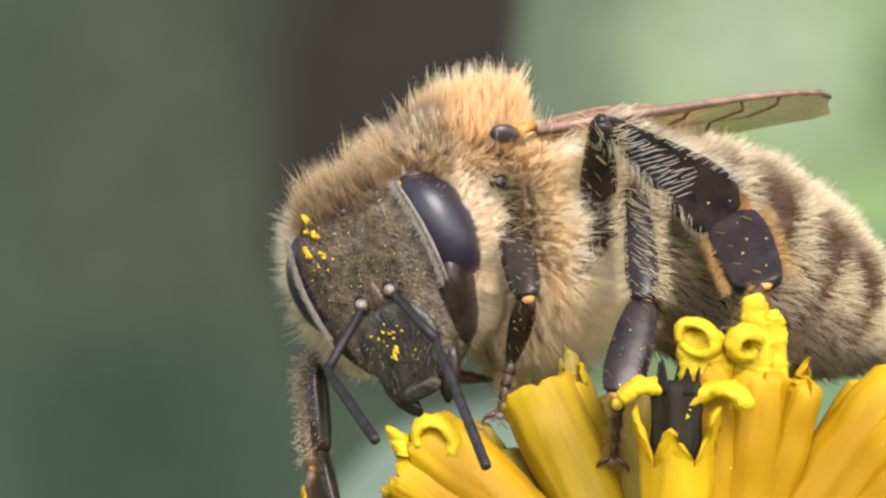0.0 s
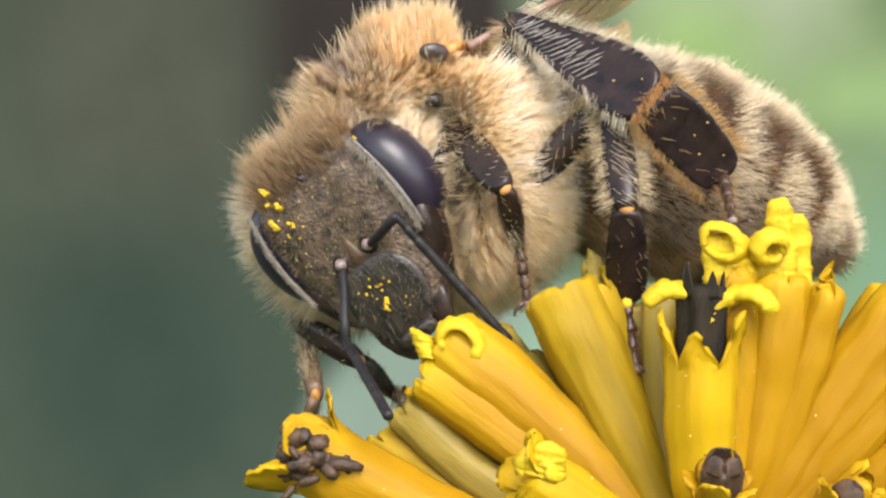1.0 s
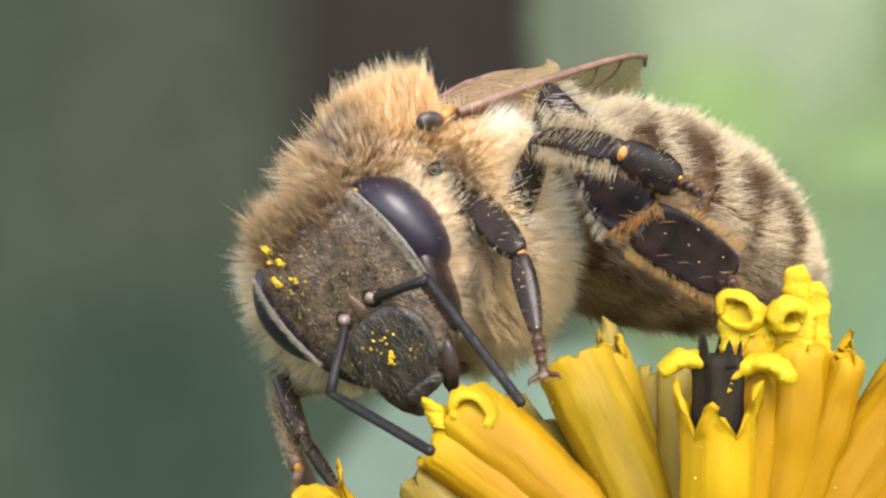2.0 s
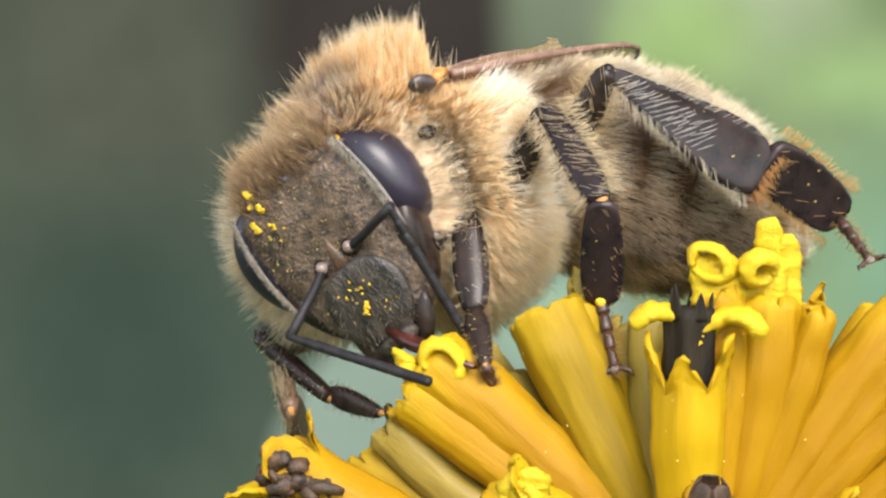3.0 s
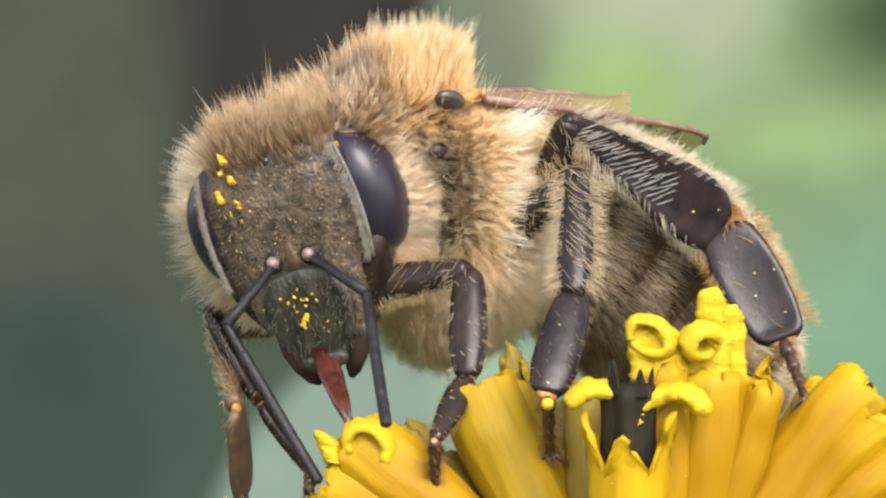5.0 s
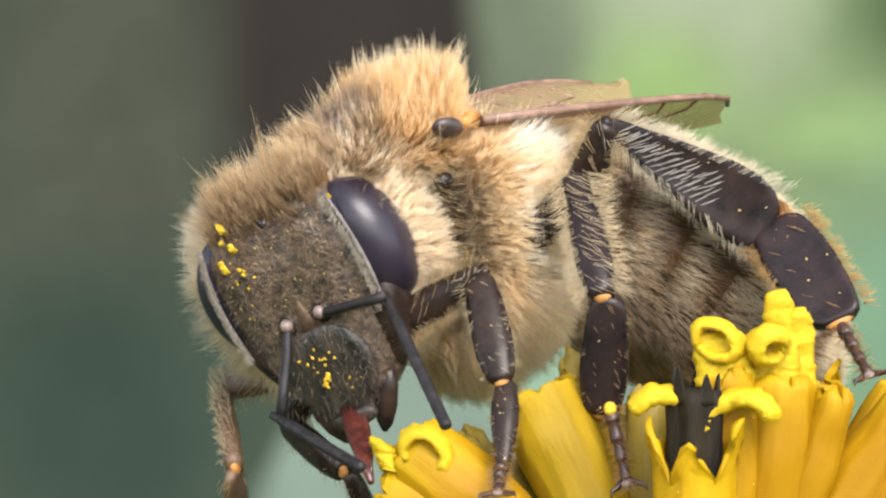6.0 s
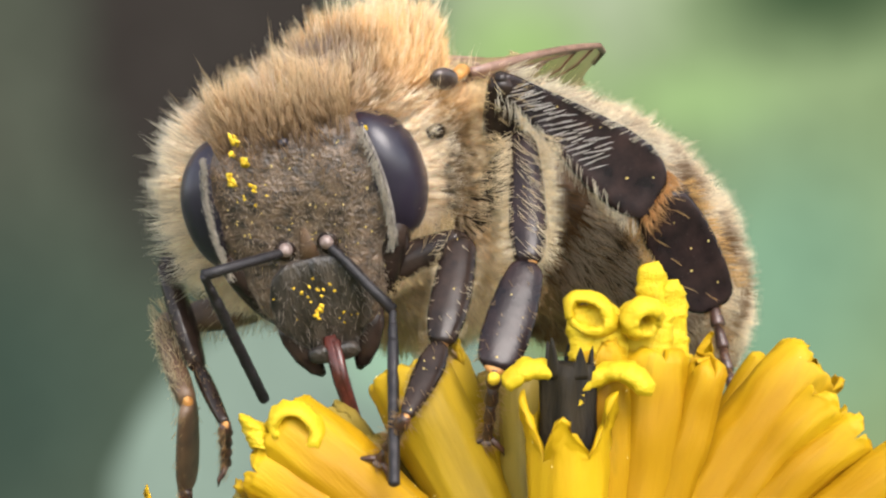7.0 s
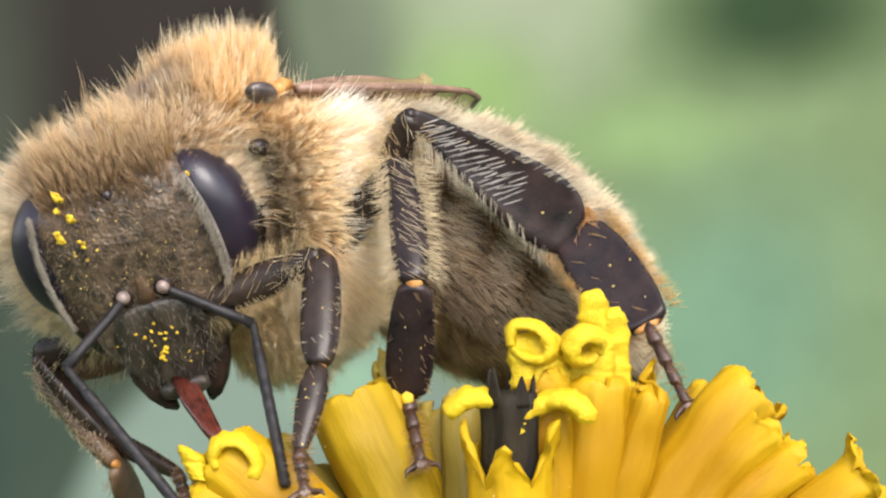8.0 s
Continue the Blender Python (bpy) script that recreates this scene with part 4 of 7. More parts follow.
def plate(length, widths, thick, square=0.95, dish=0.0, skew=0.0):
    """A flattened leg segment along z, broad face towards x; square: the smaller, the sharper its edges; dish: the hollow of the face."""
    n = len(widths)
    def f(a, b):
        th = 2 * math.pi * a
        j = b * (n - 1)
        i = min(int(j), n - 2)
        w = widths[i] + (widths[i + 1] - widths[i]) * (j - i)
        w *= math.sqrt(max(0.12, 1 - max(0, (b - 0.92) / 0.08) ** 2 * 0.55 - max(0, (0.08 - b) / 0.08) ** 2 * 0.6))
        c, s = math.cos(th), math.sin(th)
        e = lambda q: math.copysign(abs(q) ** square, q)
        hollow = dish * max(0.0, c) * (1 - abs(e(s)) ** 3) * min(1.0, b * 2.5) * min(1.0, (1 - b) * 9)
        return (e(c) * thick * (0.35 + 0.65 * w / max(widths)) - hollow, e(s) * w, length * b + skew * e(s) * w * b * b)
    return grid(f, 32 if dish else 18, 5 * n)


def leg_hair(parent, length, w0, w1, thick, count, hl, tint, spread=0.3, face=0.2, sweep=0.5):
    u = rng.random(count)
    side = np.where(rng.random(count) < 0.5, 1, -1)
    on_face = rng.random(count) < face
    y = np.where(on_face, rng.uniform(-0.8, 0.8, count), side) * (w0 + (w1 - w0) * u)
    x = np.where(on_face, thick * 0.9, rng.uniform(-0.6, 0.8, count) * thick)
    p = np.stack([x, y, u * length * 0.97], 1)
    calm = np.where(on_face, 0.35, 1.0)
    way = np.stack([np.where(on_face, 0.30, 0.15) + rng.normal(size=count) * spread * 0.6 * calm, np.where(on_face, -0.55, side * 1.0) + rng.normal(size=count) * spread * calm, sweep + np.where(on_face, 0.3, 0) + rng.normal(size=count) * spread * calm], 1)
    hair("leg_hair", p, way, hl, 0.011, np.asarray(tint) * 0.7, tint, parent, rng, 0.25)


def leg(kind, near):
    """Femur, tibia, basitarsus and tarsus with claws, each a part that moves on its own."""
    L = {"front": (2.3, 2.1, 1.6, 1.25), "middle": (2.4, 2.45, 2.0, 1.65), "hind": (2.8, 3.7, 2.4, 2.0)}[kind]
    W = {"front": ([0.15, 0.3, 0.33, 0.28, 0.24], [0.24, 0.32, 0.35, 0.33, 0.22], [0.17, 0.24, 0.23, 0.18, 0.12]),
         "middle": ([0.16, 0.32, 0.34, 0.28, 0.2], [0.17, 0.26, 0.31, 0.32, 0.24], [0.26, 0.36, 0.40, 0.40, 0.30]),
         "hind": ([0.17, 0.34, 0.36, 0.3, 0.22], [0.14, 0.26, 0.40, 0.52, 0.63, 0.66, 0.50], [0.46, 0.58, 0.60, 0.55, 0.42])}[kind]
    T = {"front": (0.24, 0.2, 0.14), "middle": (0.25, 0.20, 0.15), "hind": (0.28, 0.21, 0.20)}[kind]
    parts = []
    for i, nm in enumerate(("femur", "tibia", "basitarsus")):
        mat = (PLATE if kind != "front" and i > 0 else CUTICLE) if near or kind == "front" else BROWN
        ob = obj(kind + "_" + nm, *plate(L[i], W[i], T[i], *((0.55, 0.09, (0.16, -0.10)[i - 1]) if kind == 'hind' and i else (0.85,))), mat, bee, ("flat shiny black " if kind == "hind" and i else "black ") + kind + " leg " + nm)
        knee = obj("joint", *ball((0, 0, L[i] - 0.02), (T[i] * 0.5, W[i][-1] * 0.62, 0.12), 12, 8), JOINT if i else CUTICLE, ob, "amber joint" if i else "")
        parts.append(ob)
    pieces, z = [], 0.0
    n = 4
    for i in range(n):
        h = (L[3] - 0.25) / n
        r = 0.125 - 0.012 * i
        pieces.append(tube([(0, 0, z - 0.03), (0, 0, z + h * 0.35), (0, 0, z + h * 0.85), (0, 0, z + h)], [r * 0.75, r * 0.9, r * 1.08, r * 0.85], 10))
        z += h
    foot = obj(kind + "_tarsus", *join(*pieces), TARSUS, bee, "jointed brown foot with claws")
    for s in (1, -1):
        obj("claw", *tube([(0, s * 0.05, z - 0.02), (0.02, s * 0.16, z + 0.08), (0.05, s * 0.26, z + 0.14), (0.05, s * 0.30, z + 0.26)], [0.06, 0.055, 0.04, 0.01], 8), TARSUS, foot)
    obj("foot_pad", *ball((0.03, 0, z + 0.06), (0.06, 0.10, 0.08), 10, 7), KNOB, foot)
    parts.append(foot)
    count = 1.0 if near else 0.6
    if near:
        for i in (1, 2):
            grains = []
            for _ in range(7):
                u, g = rng.random(), rng.uniform(0.008, 0.019)
                w = W[i][min(int(u * len(W[i])), len(W[i]) - 1)]
                y = w * rng.uniform(-0.8, 0.8)
                grains.append(ball((T[i] * (0.35 + 0.65 * w / max(W[i])) * math.sqrt(1 - (y / w) ** 2), y, u * L[i]), (g, g * rng.uniform(0.8, 1.4), g), 6, 5))
            dust = obj("pollen_specks", *join(*grains), PALE_POLLEN, parts[i], "pollen specks")
            dust["kind"] = "stuff"
    leg_hair(parts[0], L[0], W[0][1], W[0][-1], T[0], int(420 * count), 0.38, CREAM, face=0.05)
    if kind == "hind":
        leg_hair(parts[1], L[1], 0.2, 0.62, T[1], int(520 * count), 0.40, (0.97, 0.90, 0.74), face=0.0, sweep=0.7, spread=0.15)
        # rows of white bristles combed across the upper half of the plate
        k = int(48 * count)
        u = 0.08 + 0.56 * (np.arange(k) // 3 + rng.uniform(-0.2, 0.2, k)) / (k / 3)
        w = 0.16 + 0.50 * u
        y = w * (0.86 - 0.44 * (np.arange(k) % 3) + rng.uniform(-0.08, 0.08, k))
        lean = np.array([0.10, -0.72, 0.62]) + rng.normal(size=(k, 3)) * 0.05
        hair("white_bristles", np.stack([T[1] * 0.95 * np.sqrt(np.clip(1 - (y / (w + 0.08)) ** 2, 0.05, 1)) * (0.35 + 0.65 * w / 0.66), y, u * L[1]], 1), lean, 0.36, 0.027, (0.42, 0.39, 0.36), (0.86, 0.83, 0.78), parts[1], rng, 0.04, "aligned white bristles")
        leg_hair(parts[2], L[2], 0.58, 0.55, T[2], int(460 * count), 0.28, (0.88, 0.62, 0.28), face=0.02, sweep=0.5)
        k = 200
        y = rng.uniform(-0.48, 0.48, k)
        hair("comb", np.stack([rng.uniform(-0.1, 0.16, k), y, np.full(k, L[1] - 0.05)], 1), np.array([0.45, 0.5, 0.9]) + rng.normal(size=(k, 3)) * 0.3, 0.36, 0.018, (0.55, 0.3, 0.1), (0.8, 0.55, 0.28), parts[1], rng, 0.5)
    else:
        leg_hair(parts[1], L[1], W[1][1], W[1][-1], T[1], int({'front': 150, 'middle': 620}[kind] * count), 0.42 if kind == 'middle' else 0.2, (0.92, 0.80, 0.58), face=0.1 if kind == 'middle' else 0.03)
        leg_hair(parts[2], L[2], W[2][1], W[2][-1], T[2], int(120 * count), 0.13, (0.6, 0.44, 0.24), face=0.1)
    leg_hair(foot, L[3], 0.1, 0.06, 0.08, 150, 0.20, (0.62, 0.42, 0.20), face=0.2)
    if kind == "middle" and near:
        obj("pollen_crumb", *ball((0.1, 0.0, 0.12), (0.1, 0.11, 0.12), 10, 8), POLLEN, foot, "orange pollen crumb")
    return parts


def abdomen():
    ab = new("abdomen")
    ab.parent = bee
    path = lambda s: Vector((0, 1.9 + 6.35 * s, 0.0 - 0.4 * s - 3.1 * s * s))
    wide = lambda s: 2.25 * math.sin(math.pi * min(1, 0.16 + 0.80 * s)) ** 0.6 * (1 if s < 0.75 else 1 - 0.75 * ((s - 0.75) / 0.25) ** 2)
    def ring(s, a, grow=1.0):
        d = (path(min(1, s + 0.01)) - path(s - 0.01)).normalized()
        up = Vector((0, -d.z, d.y))
        r = wide(s) * grow
        return tuple(path(s) + Vector((r * math.cos(a), 0, 0)) + up * (r * (0.80 if math.sin(a) > 0 else 1.12) * math.sin(a)))
    core = grid(lambda a, b: ring(b, 2 * math.pi * a, 0.95), 32, 24)
    obj("belly", *core, BAND_AMBER, ab, "brown underside")
    p, n = scatter(core, 15000, rng)
    low = p[:, 2] < np.array([path(min(1, max(0, (w - 1.9) / 6.35))).z for w in p[:, 1]])
    p, n = p[low], n[low]
    tip = blend((0.30, 0.165, 0.07), (0.95, 0.70, 0.40), np.clip(0.45 + 1.2 * np.array([noise.noise(Vector(w) * 1.3) for w in p]), 0, 1))
    hair("belly_fur", p, n * 0.6 + np.array([0, 0.8, -0.2]) + clump(p, 0.3, 0.5, 51) + rng.normal(size=p.shape) * 0.15, 0.42, 0.0135, tip * 0.6, tip, ab, rng, 0.3, "brown belly fur")
    cuts = [0.0, 0.17, 0.34, 0.51, 0.68, 0.84, 1.0]
    for i in range(6):
        s0, s1 = cuts[i], min(1.0, cuts[i + 1] + 0.015)
        def f(a, b, s0=s0, s1=s1):
            th = math.pi * (-0.30 + 1.60 * a)
            s = s0 + (s1 - s0) * min(1, b * 1.06)
            g = 0.985 + 0.035 * b if b < 0.95 else 0.985
            return ring(s, th, g)
        nu, nv = 30, 9
        v = np.array([f(i2 / (nu - 1), j / (nv - 1)) for j in range(nv) for i2 in range(nu)])
        q = [(j * nu + k, j * nu + k + 1, (j + 1) * nu + k + 1, (j + 1) * nu + k) for j in range(nv - 1) for k in range(nu - 1)]
        seg = obj("tergite", v, q, BAND_DARK if i else BROWN, ab, "dark brown abdomen ring with a pale hair band")
        p, n = scatter((v, q), 8000, rng)
        n = unit(p - np.array([path(min(1, max(0, (w - 1.9) / 6.35))) for w in p[:, 1]]))
        back = np.array([0, 0.9, -0.35])
        along = np.clip((p[:, 1] - (1.9 + 6.35 * s0)) / (6.35 * (s1 - s0)), 0, 1)
        patch = np.array([noise.noise(Vector(w) * 1.1 + Vector((i, 0, 0))) for w in p])
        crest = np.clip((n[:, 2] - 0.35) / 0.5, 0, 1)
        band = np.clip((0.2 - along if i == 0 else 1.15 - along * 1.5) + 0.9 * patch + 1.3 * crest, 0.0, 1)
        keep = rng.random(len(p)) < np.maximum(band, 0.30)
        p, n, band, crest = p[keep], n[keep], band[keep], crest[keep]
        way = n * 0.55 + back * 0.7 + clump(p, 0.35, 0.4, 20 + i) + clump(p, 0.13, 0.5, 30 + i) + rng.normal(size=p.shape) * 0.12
        # tips turn browner the more they face down, paler along the crest
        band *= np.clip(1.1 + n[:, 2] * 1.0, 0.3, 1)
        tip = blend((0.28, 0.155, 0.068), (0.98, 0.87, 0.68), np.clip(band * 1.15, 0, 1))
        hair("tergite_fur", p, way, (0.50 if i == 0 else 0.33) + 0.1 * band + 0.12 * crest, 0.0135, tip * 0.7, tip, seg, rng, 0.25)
    return ab


def wing(side, hind=False):
    """A membrane with thickened leading edge and raised veins, root at the origin, length along z, leading edge on +x."""
    L, Wd = (5.6, 1.5) if hind else (8.0, 2.3)
    droop = lambda s: 0.45 * max(0, (s - 0.66) / 0.34) ** 2.5
    late = lambda s: max(0, (s - 0.8) / 0.2)
    lead = lambda s: (0.16 + 0.30 * math.sin(math.pi * s ** 0.9)) * (1 - 1.5 * max(0, (s - 0.80) / 0.20) ** 2) - droop(s) - 0.5 * (1 - math.sqrt(max(0, 1 - late(s) ** 2)))
    trail = lambda s: -0.15 * (1 - s) - Wd * (math.sin(math.pi * (0.11 + 0.59 * s)) ** 1.0) * math.sqrt(max(0.001, 1 - max(0, (s - 0.6) / 0.4) ** 2)) - droop(s) - 0.5 * late(s) ** 4
    n, m = 30, 9
    v, q = [], []
    for t in (0.006, -0.006):
        for j in range(n):
            s = j / (n - 1)
            for i in range(m):
                u = i / (m - 1)
                x = lead(s) + (trail(s) - lead(s)) * u
                v.append((x, t + 0.10 * math.sin(5 * u + 0.4) * math.sin(math.pi * s) * u + 0.25 * s * s * u, L * s))
    for k in range(2):
        for j in range(n - 1):
            for i in range(m - 1):
                a = k * n * m + j * m + i
                q.append((a, a + 1, a + m + 1, a + m))
    ob = obj("hindwing" if hind else "forewing", v, q, WING, bee, "translucent brownish wing with dark veins")
    def on(s, u):
        x = lead(s) + (trail(s) - lead(s)) * u
        return (x, 0.10 * math.sin(5 * u + 0.4) * math.sin(math.pi * s) * u + 0.25 * s * s * u, L * s)
    runs = [[(s, 0.0) for s in (0, .15, .3, .45, .6, .75, .88, .96)], [(0.02, .25), (.2, .22), (.4, .14), (.6, .05), (.74, .01)], [(.05, .5), (.25, .48), (.45, .45), (.6, .48), (.72, .5)],
            [(.45, .12), (.47, .3), (.45, .45)], [(.6, .06), (.66, .28), (.6, .48)], [(.72, .02), (.76, .25), (.72, .5)], [(.3, .48), (.36, .75), (.4, .97)], [(.6, .48), (.66, .8), (.68, .96)]]
    for k, r in enumerate(runs):
        rad = 0.095 if k == 0 else 0.04
        obj("vein", *tube([on(*w) for w in r], [rad * (1 - 0.5 * i / len(r)) for i in range(len(r))], 8), VEIN, ob)
    return ob


thorax()
head_part, tongue_part = head()
proboscis(tongue_part)
scape_n, flag_n = antenna(1)
scape_f, flag_f = antenna(-1)
for ob in (scape_n, flag_n, scape_f, flag_f):
    ob.parent = head_part
abdomen_part = abdomen()
front_n, front_f = leg("front", True), leg("front", False)
mid_n, mid_f = leg("middle", True), leg("middle", False)
hind_n, hind_f = leg("hind", True), leg("hind", False)
wing_n, wing_f = wing(1), wing(-1)


# ---- what moves ----
def mm(x, y, z, rx, ry, rz):
    return pose(x * MM, y * MM, z * MM, rx, ry, rz)


def motions():
    walk(bee, [
        (0, mm(-4.08, 4.28, 1.96, 6.9, -2.8, -66.1)),
        (0.2, mm(-4.31, 4.21, 2.21, 7.9, -2.0, -64.4)),
        (0.5, mm(-4.64, 4.15, 2.08, 10.8, -3.1, -63.2)),
        (0.7, mm(-5.07, 4.09, 1.87, 12.0, -6.6, -64.9)),
        (1, mm(-5.63, 4.07, 1.41, 10.8, -11.5, -67.2)),
        (1.2, mm(-6.19, 4.05, 1.19, 14.2, -11.7, -66.9)),
        (1.5, mm(-6.21, 4.11, 1.36, 14.3, -10.8, -63.3)),
        (1.7, mm(-6.05, 4.27, 1.46, 17.5, -11.3, -61.8)),
        (2, mm(-6.11, 4.46, 1.47, 17.8, -10.8, -59.0)),
        (2.2, mm(-5.88, 4.39, 1.55, 18.3, -10.3, -56.6)),
        (3.3, mm(-5.65, 4.33, 1.16, 14.6, -7.3, -59.9)),
        (3.5, mm(-4.93, 4.34, 1.73, 2.5, -6.1, -60.0)),
        (3.7, mm(-4.60, 4.37, 2.01, 1.9, -2.4, -59.9)),
        (4, mm(-3.89, 4.48, 2.37, 0.5, -0.3, -58.7)),
        (4.2, mm(-3.50, 4.52, 1.89, -0.3, 0.9, -58.8)),
        (4.5, mm(-4.01, 4.42, 2.73, -3.2, -0.1, -61.3)),
        (4.7, mm(-3.90, 4.42, 2.26, -2.2, 1.2, -61.6)),
        (5, mm(-4.25, 4.40, 2.32, 1.3, 1.9, -62.1)),
        (5.2, mm(-3.77, 4.45, 2.72, 0.3, 4.6, -58.1)),
        (6.3, mm(-5.31, 4.19, 1.54, 11.1, -2.2, -63.1)),
        (6.5, mm(-4.66, 4.31, 2.25, 3.8, -5.8, -61.1)),
        (6.7, mm(-3.80, 4.40, 2.10, 3.8, -3.1, -56.5)),
        (7, mm(-3.37, 4.43, 2.12, 4.8, 0.8, -52.2)),
        (7.2, mm(-4.14, 4.44, 2.60, -0.1, 1.8, -54.5)),
        (7.5, mm(-3.62, 4.49, 2.66, -0.3, -0.6, -56.7)),
        (7.7, mm(-3.99, 4.45, 2.51, -0.5, -0.8, -58.5)),
        (8, mm(-4.95, 4.29, 2.15, 8.1, -6.5, -60.9)),
    ])
    walk(head_part, [
        (0, mm(0.31, -2.33, -0.90, 9.2, -16.3, 40.5)),
        (0.2, mm(0.26, -2.30, -0.95, 3.5, -13.0, 43.0)),
        (0.5, mm(0.22, -2.43, -0.93, 6.9, -8.1, 38.7)),
        (0.7, mm(0.21, -2.05, -1.00, 11.7, -14.6, 42.1)),
        (1, mm(0.20, -1.93, -1.33, 21.3, -17.8, 42.5)),
        (1.2, mm(0.10, -2.16, -1.19, 24.4, -14.7, 36.0)),
        (1.5, mm(0.25, -2.08, -1.08, 17.7, -16.5, 36.5)),
        (1.7, mm(0.31, -2.12, -0.94, 12.2, -16.1, 42.3)),
        (2, mm(0.42, -1.99, -0.99, 10.0, -16.9, 39.0)),
        (2.2, mm(0.44, -1.94, -1.26, 14.0, -15.1, 39.6)),
        (3.3, mm(0.43, -2.21, -0.64, 3.2, -19.0, 38.2)),
        (3.5, mm(0.36, -2.38, -0.75, 13.7, -19.6, 36.5)),
        (3.7, mm(0.39, -2.35, -0.61, 10.6, -17.2, 39.4)),
        (4, mm(0.37, -2.25, -0.45, 6.5, -15.4, 43.7)),
        (4.2, mm(0.45, -2.11, -0.83, 9.8, -14.6, 46.0)),
        (4.5, mm(0.24, -2.48, -0.51, 14.2, -10.9, 41.9)),
        (4.7, mm(0.24, -2.32, -0.93, 21.8, -7.7, 39.3)),
        (5, mm(0.22, -2.35, -0.86, 13.4, -12.9, 44.3)),
        (5.2, mm(0.24, -2.24, -0.49, 9.3, -5.8, 44.1)),
        (6.3, mm(0.24, -2.50, -1.07, 14.7, -16.3, 39.3)),
        (6.5, mm(0.33, -2.24, -0.53, 16.7, -14.8, 44.2)),
        (6.7, mm(0.40, -2.10, -0.59, 13.8, -10.6, 45.9)),
        (7, mm(0.47, -2.12, -0.72, 13.8, -7.3, 45.7)),
        (7.2, mm(0.32, -2.27, -0.51, 10.7, -15.4, 36.2)),
        (7.5, mm(0.18, -2.35, -0.38, 13.7, -4.5, 42.0)),
        (7.7, mm(0.11, -2.28, -0.78, 14.3, -8.0, 40.6)),
        (8, mm(0.14, -2.10, -0.82, 27.8, -4.3, 52.2)),
    ])
    walk(front_n[0], [
        (0, mm(0.82, -1.47, -1.65, -39.1, -0.0, -30.1)),
        (0.2, mm(0.77, -1.54, -1.76, -41.2, 0.2, -31.3)),
        (0.5, mm(0.74, -1.60, -1.84, -40.6, -1.4, -33.2)),
        (0.7, mm(0.78, -1.52, -1.72, -40.6, 0.3, -31.2)),
        (1, mm(0.89, -1.35, -1.48, -39.4, 3.4, -27.1)),
        (1.2, mm(0.91, -1.32, -1.46, -37.5, 2.3, -28.0)),
        (1.5, mm(0.92, -1.31, -1.45, -42.4, 0.4, -31.1)),
        (1.7, mm(0.93, -1.31, -1.45, -46.2, -0.8, -35.1)),
        (2, mm(0.95, -1.28, -1.39, -41.1, -1.8, -35.3)),
        (2.2, mm(0.97, -1.24, -1.30, -37.7, -2.7, -37.3)),
        (3.3, mm(0.52, -1.93, -1.84, -74.5, -7.5, -35.3)),
        (3.5, mm(0.84, -1.43, -1.64, -52.8, -1.9, -32.9)),
        (3.7, mm(0.76, -1.53, -1.69, -54.1, -2.2, -35.0)),
        (4, mm(0.61, -1.70, -1.77, -76.1, -5.3, -45.5)),
        (4.2, mm(0.63, -1.68, -1.75, -83.6, -15.1, -48.4)),
        (4.5, mm(0.67, -1.65, -1.70, -89.7, -6.9, -40.5)),
        (4.7, mm(0.67, -1.65, -1.71, -86.7, -10.1, -43.0)),
        (5, mm(0.66, -1.65, -1.73, -81.7, -8.8, -44.6)),
        (5.2, mm(0.51, -1.75, -1.67, -94.0, -14.1, -48.1)),
        (6.3, mm(0.72, -1.58, -1.75, -65.2, -3.0, -44.5)),
        (6.5, mm(0.69, -1.64, -1.70, -89.1, -5.2, -39.6)),
        (6.7, mm(0.66, -1.65, -1.73, -83.9, -7.4, -44.8)),
        (7, mm(0.59, -1.67, -1.78, -73.5, -7.9, -52.6)),
        (7.2, mm(0.50, -1.76, -1.74, -71.0, -3.5, -43.8)),
        (7.5, mm(0.40, -1.88, -1.68, -92.0, -8.5, -45.8)),
        (7.7, mm(0.48, -1.81, -1.69, -88.5, -6.5, -43.0)),
        (8, mm(0.78, -1.52, -1.71, -79.2, -4.3, -41.4)),
    ])
